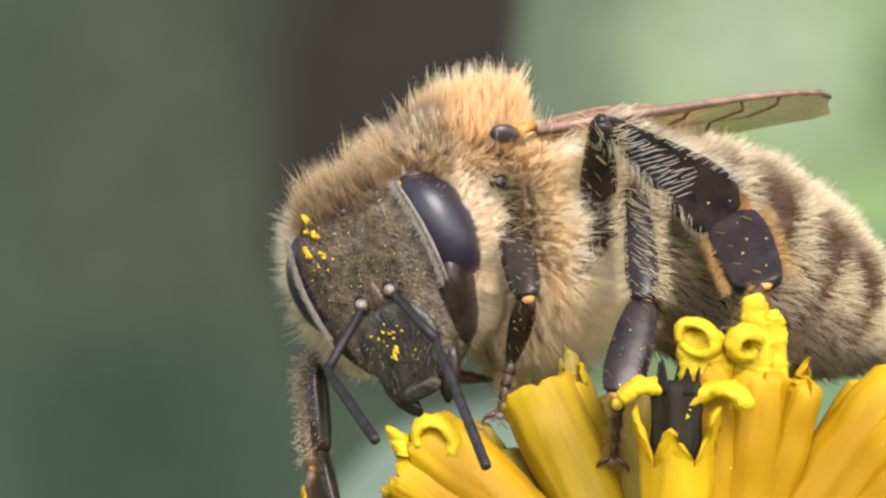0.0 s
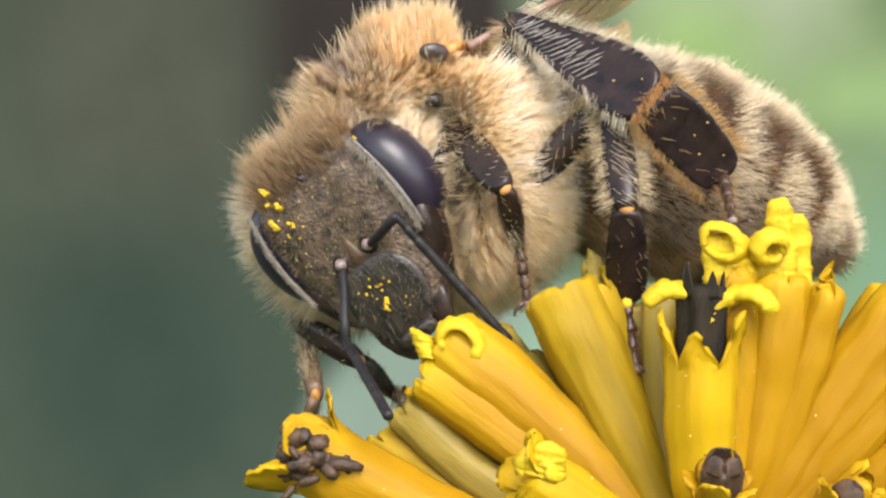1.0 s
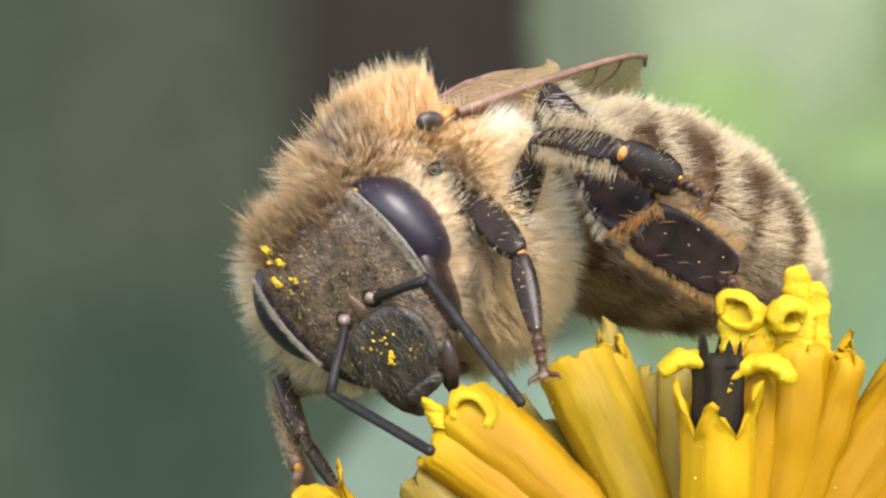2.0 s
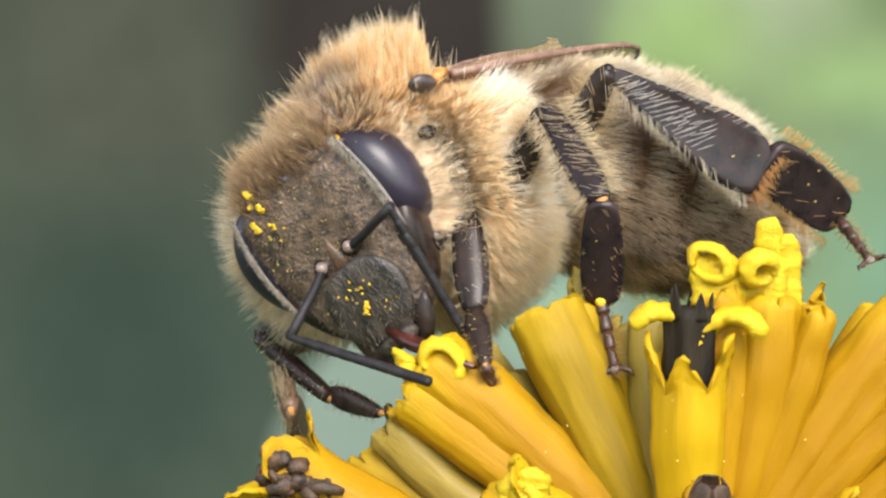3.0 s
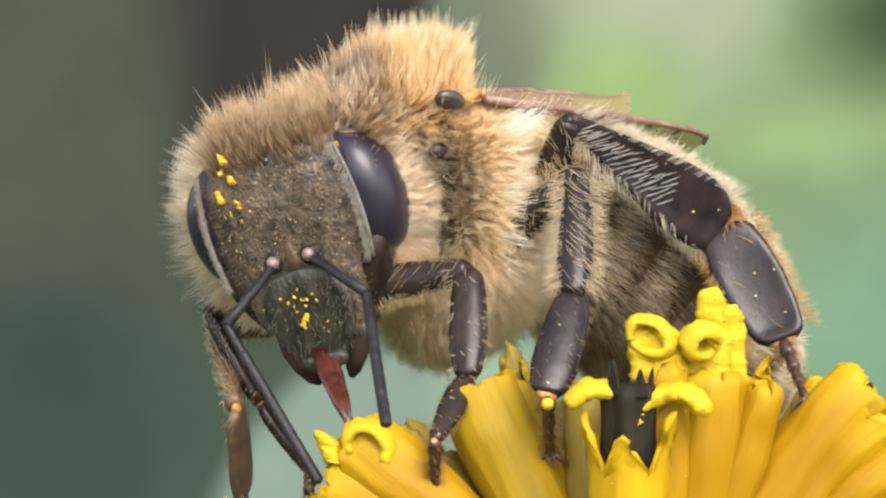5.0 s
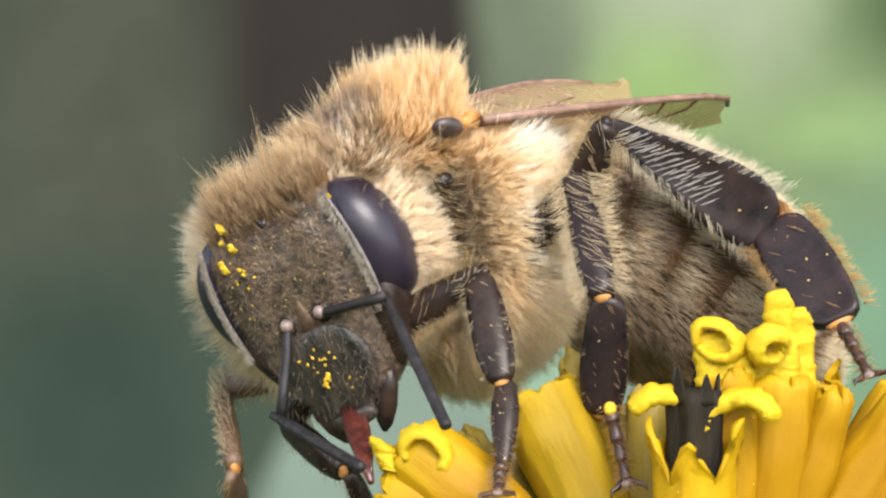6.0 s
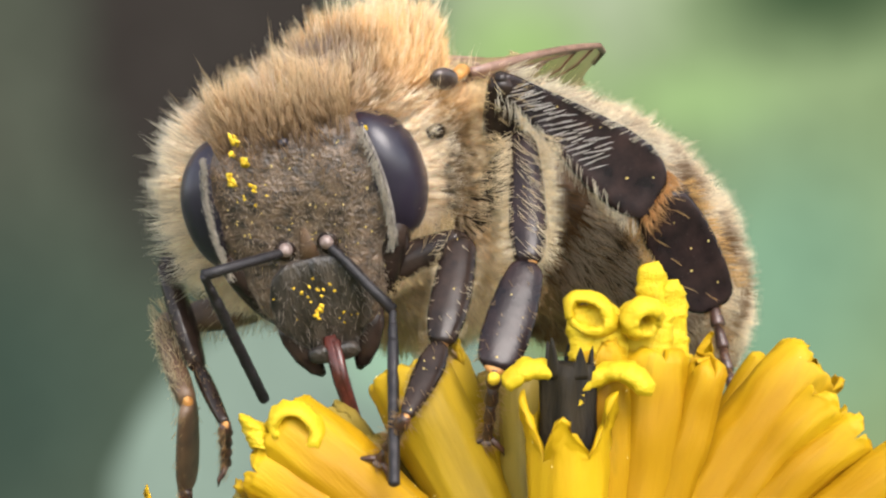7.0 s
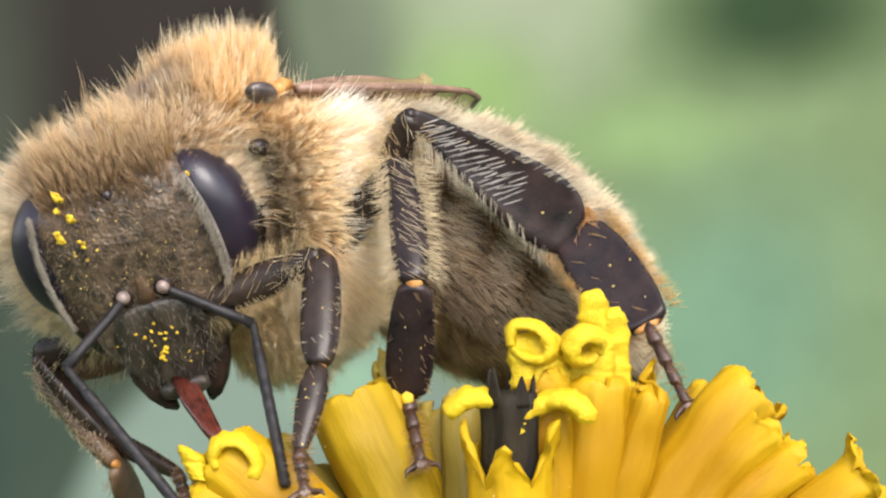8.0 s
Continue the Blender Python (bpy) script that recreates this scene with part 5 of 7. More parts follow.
    walk(front_n[1], [
        (0, mm(1.55, -0.21, 0.14, -171.3, -35.0, -26.9)),
        (0.2, mm(1.57, -0.25, -0.02, -168.0, -42.7, -30.9)),
        (0.5, mm(1.52, -0.32, -0.09, -156.5, -48.7, -40.4)),
        (0.7, mm(1.56, -0.26, 0.03, -153.9, -41.1, -39.0)),
        (1, mm(1.65, -0.10, 0.29, -152.9, -28.3, -35.3)),
        (1.2, mm(1.64, -0.10, 0.35, -150.0, -27.8, -37.2)),
        (1.5, mm(1.73, 0.01, 0.24, -154.5, -28.0, -36.4)),
        (1.7, mm(1.86, 0.07, 0.14, -160.0, -28.9, -37.2)),
        (2, mm(1.77, -0.01, 0.34, -157.8, -28.1, -37.5)),
        (2.2, mm(1.76, -0.07, 0.52, -163.1, -21.3, -35.2)),
        (3.3, mm(1.73, -0.07, -1.23, 160.7, -28.4, -21.9)),
        (3.5, mm(1.80, 0.13, -0.25, -169.2, -33.4, -34.8)),
        (3.7, mm(1.84, 0.03, -0.33, -170.9, -33.1, -32.8)),
        (4, mm(2.17, -0.10, -1.22, 171.1, -29.4, -28.0)),
        (4.2, mm(2.28, -0.14, -1.51, 170.0, -36.7, -31.1)),
        (4.5, mm(2.17, 0.10, -1.69, 174.1, -28.4, -26.8)),
        (4.7, mm(2.23, 0.05, -1.57, 176.7, -31.3, -28.8)),
        (5, mm(2.22, -0.00, -1.40, -179.2, -31.6, -28.1)),
        (5.2, mm(2.24, -0.25, -1.83, 171.5, -38.0, -28.5)),
        (6.3, mm(2.15, -0.06, -0.79, -171.8, -31.2, -28.1)),
        (6.5, mm(2.15, 0.13, -1.67, 175.7, -25.1, -26.9)),
        (6.7, mm(2.21, -0.01, -1.49, 165.7, -31.1, -28.2)),
        (7, mm(2.29, -0.26, -1.13, 162.3, -36.6, -29.5)),
        (7.2, mm(1.96, -0.16, -1.01, 174.8, -25.8, -27.8)),
        (7.5, mm(2.06, -0.29, -1.76, 165.5, -11.8, -32.3)),
        (7.7, mm(2.07, -0.16, -1.61, 167.5, -15.6, -29.7)),
        (8, mm(2.25, 0.20, -1.28, 167.3, -29.1, -23.2)),
    ])
    walk(front_n[2], [
        (0, mm(2.75, -0.47, -1.56, 144.8, 32.0, -48.4)),
        (0.2, mm(2.99, -0.53, -1.52, 141.0, 41.5, -54.6)),
        (0.5, mm(3.17, -0.62, -1.36, 145.5, 50.1, -57.2)),
        (0.7, mm(3.09, -0.36, -1.36, 155.4, 53.9, -48.2)),
        (1, mm(2.93, 0.17, -1.35, 173.3, 51.3, -27.9)),
        (1.2, mm(2.95, 0.20, -1.25, -177.5, 20.1, -23.8)),
        (1.5, mm(2.98, 0.22, -1.43, -175.6, -29.9, -27.7)),
        (1.7, mm(3.04, 0.08, -1.57, 177.1, -26.5, -28.5)),
        (2, mm(2.98, 0.06, -1.38, 171.9, -21.3, -27.7)),
        (2.2, mm(2.70, 0.01, -1.35, 163.5, -25.7, -27.0)),
        (3.3, mm(2.35, -1.07, -2.98, -172.1, -57.7, -34.5)),
        (3.5, mm(2.96, -0.20, -1.97, 160.5, 29.5, -40.8)),
        (3.7, mm(2.92, -0.31, -2.05, 159.6, 10.3, -31.2)),
        (4, mm(2.91, -0.86, -3.03, 139.0, -31.5, -12.5)),
        (4.2, mm(3.14, -1.09, -3.19, 139.1, -47.8, -11.4)),
        (4.5, mm(2.95, -0.54, -3.53, 155.0, -43.7, -13.4)),
        (4.7, mm(3.15, -0.62, -3.33, 150.2, -47.8, -11.2)),
        (5, mm(3.20, -0.49, -3.19, 146.2, -46.5, -6.4)),
        (5.2, mm(3.22, -1.13, -3.47, 154.3, -39.6, -19.7)),
        (6.3, mm(3.24, -0.30, -2.56, 170.2, -38.4, -20.7)),
        (6.5, mm(2.87, -0.41, -3.56, 157.5, -34.5, -16.9)),
        (6.7, mm(2.95, -0.91, -3.26, 146.8, -38.1, -15.5)),
        (7, mm(3.02, -1.40, -2.74, 143.6, -41.5, -17.3)),
        (7.2, mm(2.67, -0.78, -2.86, 155.1, -41.3, -15.3)),
        (7.5, mm(2.13, -0.96, -3.75, 139.7, -38.7, -10.0)),
        (7.7, mm(2.32, -0.72, -3.56, 145.0, -37.1, -11.9)),
        (8, mm(2.99, -0.62, -3.07, 155.6, -30.4, -17.8)),
    ])
    walk(front_n[3], [
        (0, mm(1.60, -0.56, -2.67, 161.1, -4.5, -24.4)),
        (0.2, mm(1.72, -0.54, -2.44, 169.6, 7.2, -25.7)),
        (0.5, mm(1.86, -0.27, -2.21, 178.1, 14.0, -26.1)),
        (0.7, mm(1.82, 0.15, -2.23, 176.6, 10.4, -25.2)),
        (1, mm(1.75, 0.59, -2.35, 174.8, 4.1, -23.1)),
        (1.2, mm(2.49, 0.47, -2.44, 178.3, 16.5, -24.4)),
        (1.5, mm(3.75, -0.04, -2.81, 174.7, 41.0, -29.7)),
        (1.7, mm(3.71, -0.40, -2.99, 168.8, 14.7, -32.1)),
        (2, mm(3.39, -0.40, -2.85, 168.5, -43.1, -22.9)),
        (2.2, mm(3.09, -0.70, -2.73, 177.2, -46.6, -30.0)),
        (3.3, mm(3.58, -1.65, -3.82, 171.7, 52.7, -35.9)),
        (3.5, mm(2.04, -0.12, -3.29, -164.6, -21.9, -34.3)),
        (3.7, mm(2.42, -0.62, -3.33, -157.5, -44.7, -39.8)),
        (4, mm(3.30, -2.02, -4.06, -175.9, -57.1, -34.3)),
        (4.2, mm(3.85, -2.27, -4.03, -167.1, -67.2, -46.4)),
        (4.5, mm(3.77, -1.43, -4.58, -152.2, -58.3, -51.4)),
        (4.7, mm(4.03, -1.61, -4.27, -168.0, -30.6, -38.2)),
        (5, mm(4.06, -1.48, -4.11, 175.4, 32.7, -31.0)),
        (5.2, mm(3.85, -2.10, -4.58, -156.1, -59.1, -50.4)),
        (6.3, mm(4.06, -0.90, -3.80, 156.6, -73.1, -4.1)),
        (6.5, mm(3.49, -1.24, -4.78, -179.9, -58.9, -28.5)),
        (6.7, mm(3.54, -1.98, -4.36, 166.8, -22.4, -40.1)),
        (7, mm(3.55, -2.56, -3.70, 141.6, 16.5, -59.0)),
        (7.2, mm(3.41, -1.68, -3.96, 172.0, -0.7, -41.5)),
        (7.5, mm(2.70, -2.11, -4.70, -155.5, -51.5, -50.8)),
        (7.7, mm(2.91, -1.75, -4.58, -158.9, -53.2, -43.8)),
        (8, mm(3.49, -1.48, -4.32, -175.8, -54.0, -31.2)),
    ])
    walk(mid_n[0], [
        (0, mm(1.62, 0.54, -1.30, -51.7, 4.8, -40.1)),
        (0.2, mm(1.62, 0.54, -1.36, -54.4, 4.9, -42.3)),
        (0.5, mm(1.67, 0.54, -1.41, -57.3, 1.9, -44.9)),
        (0.7, mm(1.77, 0.68, -1.35, -59.3, 3.3, -42.2)),
        (1, mm(1.89, 0.94, -1.23, -60.4, 6.3, -37.1)),
        (1.2, mm(1.89, 0.91, -1.24, -59.2, 5.8, -38.8)),
        (1.5, mm(1.86, 0.73, -1.25, -57.7, 5.4, -42.7)),
        (1.7, mm(1.79, 0.55, -1.21, -56.3, 5.2, -43.6)),
        (2, mm(1.71, 0.39, -1.13, -44.0, 9.3, -46.3)),
        (2.2, mm(1.80, 0.47, -1.40, -58.4, 3.0, -52.7)),
        (3.3, mm(1.70, 0.43, -1.13, -44.8, 7.8, -45.4)),
        (3.5, mm(1.80, 0.54, -1.11, -48.5, 8.5, -44.0)),
        (3.7, mm(1.75, 0.49, -1.16, -45.7, 7.9, -43.1)),
        (4, mm(1.66, 0.39, -1.32, -50.2, 5.7, -48.3)),
        (4.2, mm(1.66, 0.42, -1.39, -54.6, -3.4, -51.3)),
        (4.5, mm(1.66, 0.49, -1.43, -57.2, 3.9, -45.7)),
        (4.7, mm(1.67, 0.51, -1.36, -54.8, 0.4, -47.0)),
        (5, mm(1.68, 0.51, -1.24, -50.4, 3.5, -45.3)),
        (5.2, mm(1.60, 0.33, -1.45, -53.3, 2.1, -52.5)),
        (6.3, mm(1.65, 0.48, -1.17, -46.3, 5.3, -42.9)),
        (6.5, mm(1.67, 0.48, -1.43, -57.0, 5.8, -45.2)),
        (6.7, mm(1.62, 0.35, -1.39, -50.7, 5.8, -49.1)),
        (7, mm(1.52, 0.12, -1.31, -38.6, 9.9, -54.5)),
        (7.2, mm(1.53, 0.16, -1.37, -32.3, 14.2, -43.9)),
        (7.5, mm(1.56, 0.27, -1.48, -51.9, 6.5, -51.5)),
        (7.7, mm(1.57, 0.32, -1.47, -51.0, 6.8, -48.2)),
        (8, mm(1.58, 0.36, -1.44, -52.8, 7.1, -46.0)),
    ])
    walk(mid_n[1], [
        (0, mm(2.93, 1.90, 0.18, 175.9, -31.6, -21.3)),
        (0.2, mm(3.03, 1.89, 0.01, 174.5, -28.7, -21.8)),
        (0.5, mm(3.12, 1.94, -0.11, 172.4, -28.8, -22.8)),
        (0.7, mm(3.19, 2.16, -0.10, 172.2, -27.8, -21.7)),
        (1, mm(3.26, 2.52, -0.05, 173.9, -22.2, -20.4)),
        (1.2, mm(3.29, 2.45, 0.00, 174.8, -2.6, -22.2)),
        (1.5, mm(3.33, 2.14, 0.03, 177.6, 29.0, -27.3)),
        (1.7, mm(3.27, 1.86, 0.11, -167.2, 2.1, -34.2)),
        (2, mm(3.11, 1.34, 0.57, -119.2, -37.2, -68.8)),
        (2.2, mm(3.46, 1.65, -0.14, -173.6, -35.5, -34.5)),
        (3.3, mm(3.07, 1.45, 0.56, -167.4, -35.9, -34.2)),
        (3.5, mm(3.22, 1.67, 0.46, -175.0, -27.2, -31.5)),
        (3.7, mm(3.09, 1.58, 0.47, -175.9, -26.6, -30.7)),
        (4, mm(3.14, 1.50, 0.21, 176.7, -26.4, -30.2)),
        (4.2, mm(3.12, 1.69, -0.00, 171.9, -35.0, -31.0)),
        (4.5, mm(3.16, 1.84, -0.14, 176.5, -30.8, -27.6)),
        (4.7, mm(3.11, 1.85, 0.01, 175.5, -34.7, -28.0)),
        (5, mm(3.06, 1.75, 0.28, 177.8, -32.9, -27.0)),
        (5.2, mm(3.16, 1.46, -0.02, 175.8, -39.2, -30.4)),
        (6.3, mm(2.94, 1.65, 0.48, -173.7, -36.0, -27.9)),
        (6.5, mm(3.19, 1.81, -0.13, 173.9, -29.3, -25.9)),
        (6.7, mm(3.09, 1.44, 0.10, 174.2, -31.9, -30.8)),
        (7, mm(2.93, 0.73, 0.54, 176.7, -33.6, -35.9)),
        (7.2, mm(2.78, 0.72, 0.57, -171.6, -30.7, -33.4)),
        (7.5, mm(3.14, 1.31, -0.01, 172.1, -32.5, -29.9)),
        (7.7, mm(3.07, 1.46, 0.06, 174.6, -33.1, -28.2)),
        (8, mm(3.08, 1.56, 0.00, 174.5, -32.4, -25.7)),
    ])
    walk(mid_n[2], [
        (0, mm(4.06, 1.27, -1.90, 156.1, -30.0, -13.7)),
        (0.2, mm(4.05, 1.26, -2.10, 157.1, -32.1, -13.4)),
        (0.5, mm(4.08, 1.19, -2.24, 157.2, -36.6, -14.7)),
        (0.7, mm(4.07, 1.35, -2.31, 161.3, -11.1, -22.6)),
        (1, mm(4.03, 1.96, -2.31, 160.3, 37.0, -35.3)),
        (1.2, mm(3.40, 2.34, -2.26, 158.1, 33.1, -38.5)),
        (1.5, mm(2.23, 2.59, -2.12, 152.5, 25.8, -41.1)),
        (1.7, mm(3.31, 2.32, -1.61, 178.2, 35.3, -22.1)),
        (2, mm(5.37, 1.44, -0.38, -114.2, 22.2, 23.7)),
        (2.2, mm(4.79, 1.08, -2.12, 151.0, -26.2, -22.7)),
        (3.3, mm(4.53, 1.11, -1.38, 160.2, 27.1, -40.8)),
        (3.5, mm(4.29, 1.27, -1.71, 163.3, -31.2, -21.9)),
        (3.7, mm(4.10, 1.23, -1.78, 161.1, -33.3, -20.5)),
        (4, mm(4.01, 0.84, -1.98, 155.1, -32.9, -20.3)),
        (4.2, mm(4.16, 0.70, -1.96, 149.9, -37.4, -21.2)),
        (4.5, mm(4.21, 1.12, -2.23, 158.7, -26.9, -21.4)),
        (4.7, mm(4.25, 1.01, -1.98, 159.3, -32.9, -21.9)),
        (5, mm(4.20, 1.06, -1.77, 162.9, -35.4, -20.4)),
        (5.2, mm(4.40, 0.53, -1.92, 160.3, -31.8, -25.4)),
        (6.3, mm(4.33, 1.22, -1.49, 166.8, 21.3, -32.7)),
        (6.5, mm(4.15, 1.05, -2.26, 160.2, 24.0, -38.4)),
        (6.7, mm(4.01, 0.44, -1.97, 156.3, 2.4, -36.3)),
        (7, mm(3.94, -0.18, -1.50, 155.5, -31.9, -28.3)),
        (7.2, mm(4.00, 0.35, -1.52, 170.3, -29.4, -26.5)),
        (7.5, mm(4.10, 0.37, -2.06, 161.8, -22.8, -28.4)),
        (7.7, mm(4.15, 0.63, -1.98, 166.0, -10.1, -30.4)),
        (8, mm(4.15, 0.79, -2.06, 163.2, 20.8, -36.2)),
    ])
    walk(mid_n[3], [
        (0, mm(4.75, 0.27, -3.48, 163.2, 32.6, -34.4)),
        (0.2, mm(4.82, 0.28, -3.66, 164.0, 35.0, -35.0)),
        (0.5, mm(4.95, 0.16, -3.72, 164.4, 34.0, -36.6)),
        (0.7, mm(4.43, 0.72, -3.79, 169.5, 14.5, -29.6)),
        (1, mm(2.71, 2.06, -3.81, 173.6, -23.2, -20.3)),
        (1.2, mm(1.74, 2.32, -3.79, 172.2, -6.4, -23.3)),
        (1.5, mm(1.03, 2.40, -3.71, 166.8, 26.2, -32.9)),
        (1.7, mm(1.80, 2.53, -2.93, 177.8, -6.1, -34.3)),
        (2, mm(4.35, 2.98, -1.14, -128.3, -56.8, -72.3)),
        (2.2, mm(5.12, -0.11, -3.69, 163.7, 37.5, -44.0)),
        (3.3, mm(3.44, 1.15, -3.06, 176.2, -39.2, -26.5)),
        (3.5, mm(4.99, 0.37, -3.35, 172.9, 31.1, -33.7)),
        (3.7, mm(4.97, 0.08, -3.35, 174.7, 34.4, -32.9)),
        (4, mm(4.64, -0.29, -3.51, 168.7, 35.7, -39.2)),
        (4.2, mm(4.76, -0.60, -3.36, 170.6, 30.1, -40.5)),
        (4.5, mm(4.72, 0.14, -3.90, -175.2, 40.3, -25.5)),
        (4.7, mm(4.95, -0.05, -3.54, -177.1, 36.2, -28.2)),
        (5, mm(5.04, 0.13, -3.33, -179.1, 37.6, -27.1)),
        (5.2, mm(5.01, -0.51, -3.52, 175.2, 35.5, -35.9)),
        (6.3, mm(3.49, 1.22, -3.31, -179.1, -48.4, -25.8)),
        (6.5, mm(3.13, 1.00, -3.98, 176.2, -45.6, -25.9)),
        (6.7, mm(3.57, -0.12, -3.63, 174.0, -19.4, -34.0)),
        (7, mm(4.39, -1.36, -3.05, 167.8, 26.6, -45.1)),
        (7.2, mm(4.71, -0.39, -3.27, -177.9, 35.0, -28.9)),
        (7.5, mm(4.45, -0.53, -3.81, 170.0, 33.9, -40.1)),
        (7.7, mm(4.27, 0.07, -3.78, 176.3, 18.7, -33.2)),
        (8, mm(3.26, 0.72, -3.85, -177.8, -41.3, -29.4)),
    ])
    walk(hind_n[0], [
        (0, mm(1.82, 1.38, -0.61, -16.9, 36.9, -35.4)),
        (0.2, mm(1.91, 1.31, -0.54, -17.1, 39.9, -36.6)),
        (0.5, mm(1.98, 1.25, -0.48, -15.0, 40.0, -37.2)),
        (0.7, mm(1.73, 1.33, -0.54, -11.4, 32.1, -31.9)),
        (1, mm(1.28, 1.49, -0.64, -6.0, 15.3, -24.4)),
        (1.2, mm(1.53, 1.41, -0.59, -8.4, 24.8, -26.4)),
        (1.5, mm(1.98, 1.25, -0.49, -14.8, 40.3, -36.6)),
        (1.7, mm(1.73, 1.38, -0.68, -22.4, 30.3, -41.1)),
        (2, mm(1.22, 1.66, -1.02, -23.9, 7.6, -36.6)),
        (2.2, mm(1.20, 1.68, -0.95, -22.2, 4.7, -37.6)),
        (3.3, mm(1.49, 1.86, -1.15, -53.2, 6.0, -49.0)),
        (3.5, mm(1.40, 1.71, -1.03, -35.8, 15.0, -43.2)),
        (3.7, mm(1.31, 1.56, -1.09, -23.1, 22.3, -41.2)),
        (4, mm(1.27, 1.49, -1.21, -23.0, 26.7, -45.2)),
        (4.2, mm(1.27, 1.49, -1.22, -17.8, 24.0, -45.8)),
        (4.5, mm(1.27, 1.49, -1.22, -22.2, 28.0, -42.3)),
        (4.7, mm(1.32, 1.50, -1.16, -20.1, 26.0, -42.8)),
        (5, mm(1.41, 1.52, -1.04, -25.3, 26.4, -44.2)),
        (5.2, mm(1.35, 1.47, -1.12, -24.0, 27.4, -48.8)),
        (6.3, mm(1.43, 1.73, -0.97, -34.9, 14.4, -42.8)),
        (6.5, mm(1.35, 1.58, -1.21, -35.5, 24.1, -47.9)),
        (6.7, mm(1.43, 1.34, -1.02, -21.5, 30.4, -46.2)),
        (7, mm(1.59, 1.13, -0.68, -5.7, 36.9, -41.5)),
        (7.2, mm(1.53, 1.19, -0.78, 0.3, 38.2, -34.1)),
        (7.5, mm(1.36, 1.39, -1.10, -16.0, 34.3, -44.4)),
        (7.7, mm(1.27, 1.48, -1.24, -20.0, 29.9, -43.7)),
        (8, mm(1.19, 1.55, -1.36, -33.8, 21.5, -46.0)),
    ])
    walk(hind_n[1], [
        (0, mm(3.61, 1.11, 1.53, -124.4, 16.6, 11.1)),
        (0.2, mm(3.78, 0.94, 1.48, -123.8, 19.8, 13.0)),
        (0.5, mm(3.80, 0.77, 1.59, -125.2, 19.6, 13.1)),
        (0.7, mm(3.22, 1.02, 1.76, -134.3, 7.7, -6.2)),
        (1, mm(2.07, 1.45, 2.04, -136.5, -20.7, -39.3)),
        (1.2, mm(2.71, 1.24, 1.88, -127.2, -8.8, -22.3)),
        (1.5, mm(3.81, 0.78, 1.57, -102.5, 2.8, 10.3)),
        (1.7, mm(3.40, 1.38, 1.48, -129.6, 0.7, -6.9)),
        (2, mm(2.17, 2.37, 1.52, -167.1, -31.0, -34.7)),
        (2.2, mm(2.02, 2.39, 1.63, -156.3, -32.8, -41.5)),
        (3.3, mm(3.30, 3.20, 0.52, -132.3, 10.0, -7.6)),
        (3.5, mm(2.95, 2.50, 1.17, -127.1, 11.1, -9.7)),
        (3.7, mm(2.86, 1.79, 1.17, -126.1, 10.1, -7.7)),
        (4, mm(2.86, 1.44, 1.10, -128.2, 8.8, -9.5)),
        (4.2, mm(2.62, 1.31, 1.22, -125.1, 2.8, -13.1)),
        (4.5, mm(2.88, 1.46, 1.07, -123.8, 7.1, -8.5)),
        (4.7, mm(2.83, 1.43, 1.20, -121.5, 3.4, -7.2)),
        (5, mm(3.05, 1.59, 1.22, -122.4, 5.4, -2.1)),
        (5.2, mm(2.98, 1.33, 1.15, -124.7, 5.8, -5.6)),
        (6.3, mm(2.94, 2.51, 1.26, -128.5, 5.2, -4.1)),
        (6.5, mm(3.18, 1.98, 0.88, -127.9, 14.1, -4.7)),
        (6.7, mm(3.11, 1.04, 1.13, -128.1, 11.6, -10.0)),
        (7, mm(3.03, 0.23, 1.55, -128.1, 6.3, -13.7)),
        (7.2, mm(2.95, 0.21, 1.42, -120.2, 5.9, -7.6)),
        (7.5, mm(2.99, 0.88, 1.12, -123.6, 9.9, -7.4)),
        (7.7, mm(2.88, 1.27, 1.01, -123.6, 8.0, -7.3)),
        (8, mm(2.91, 2.02, 0.80, -132.9, 9.9, -10.6)),
    ])
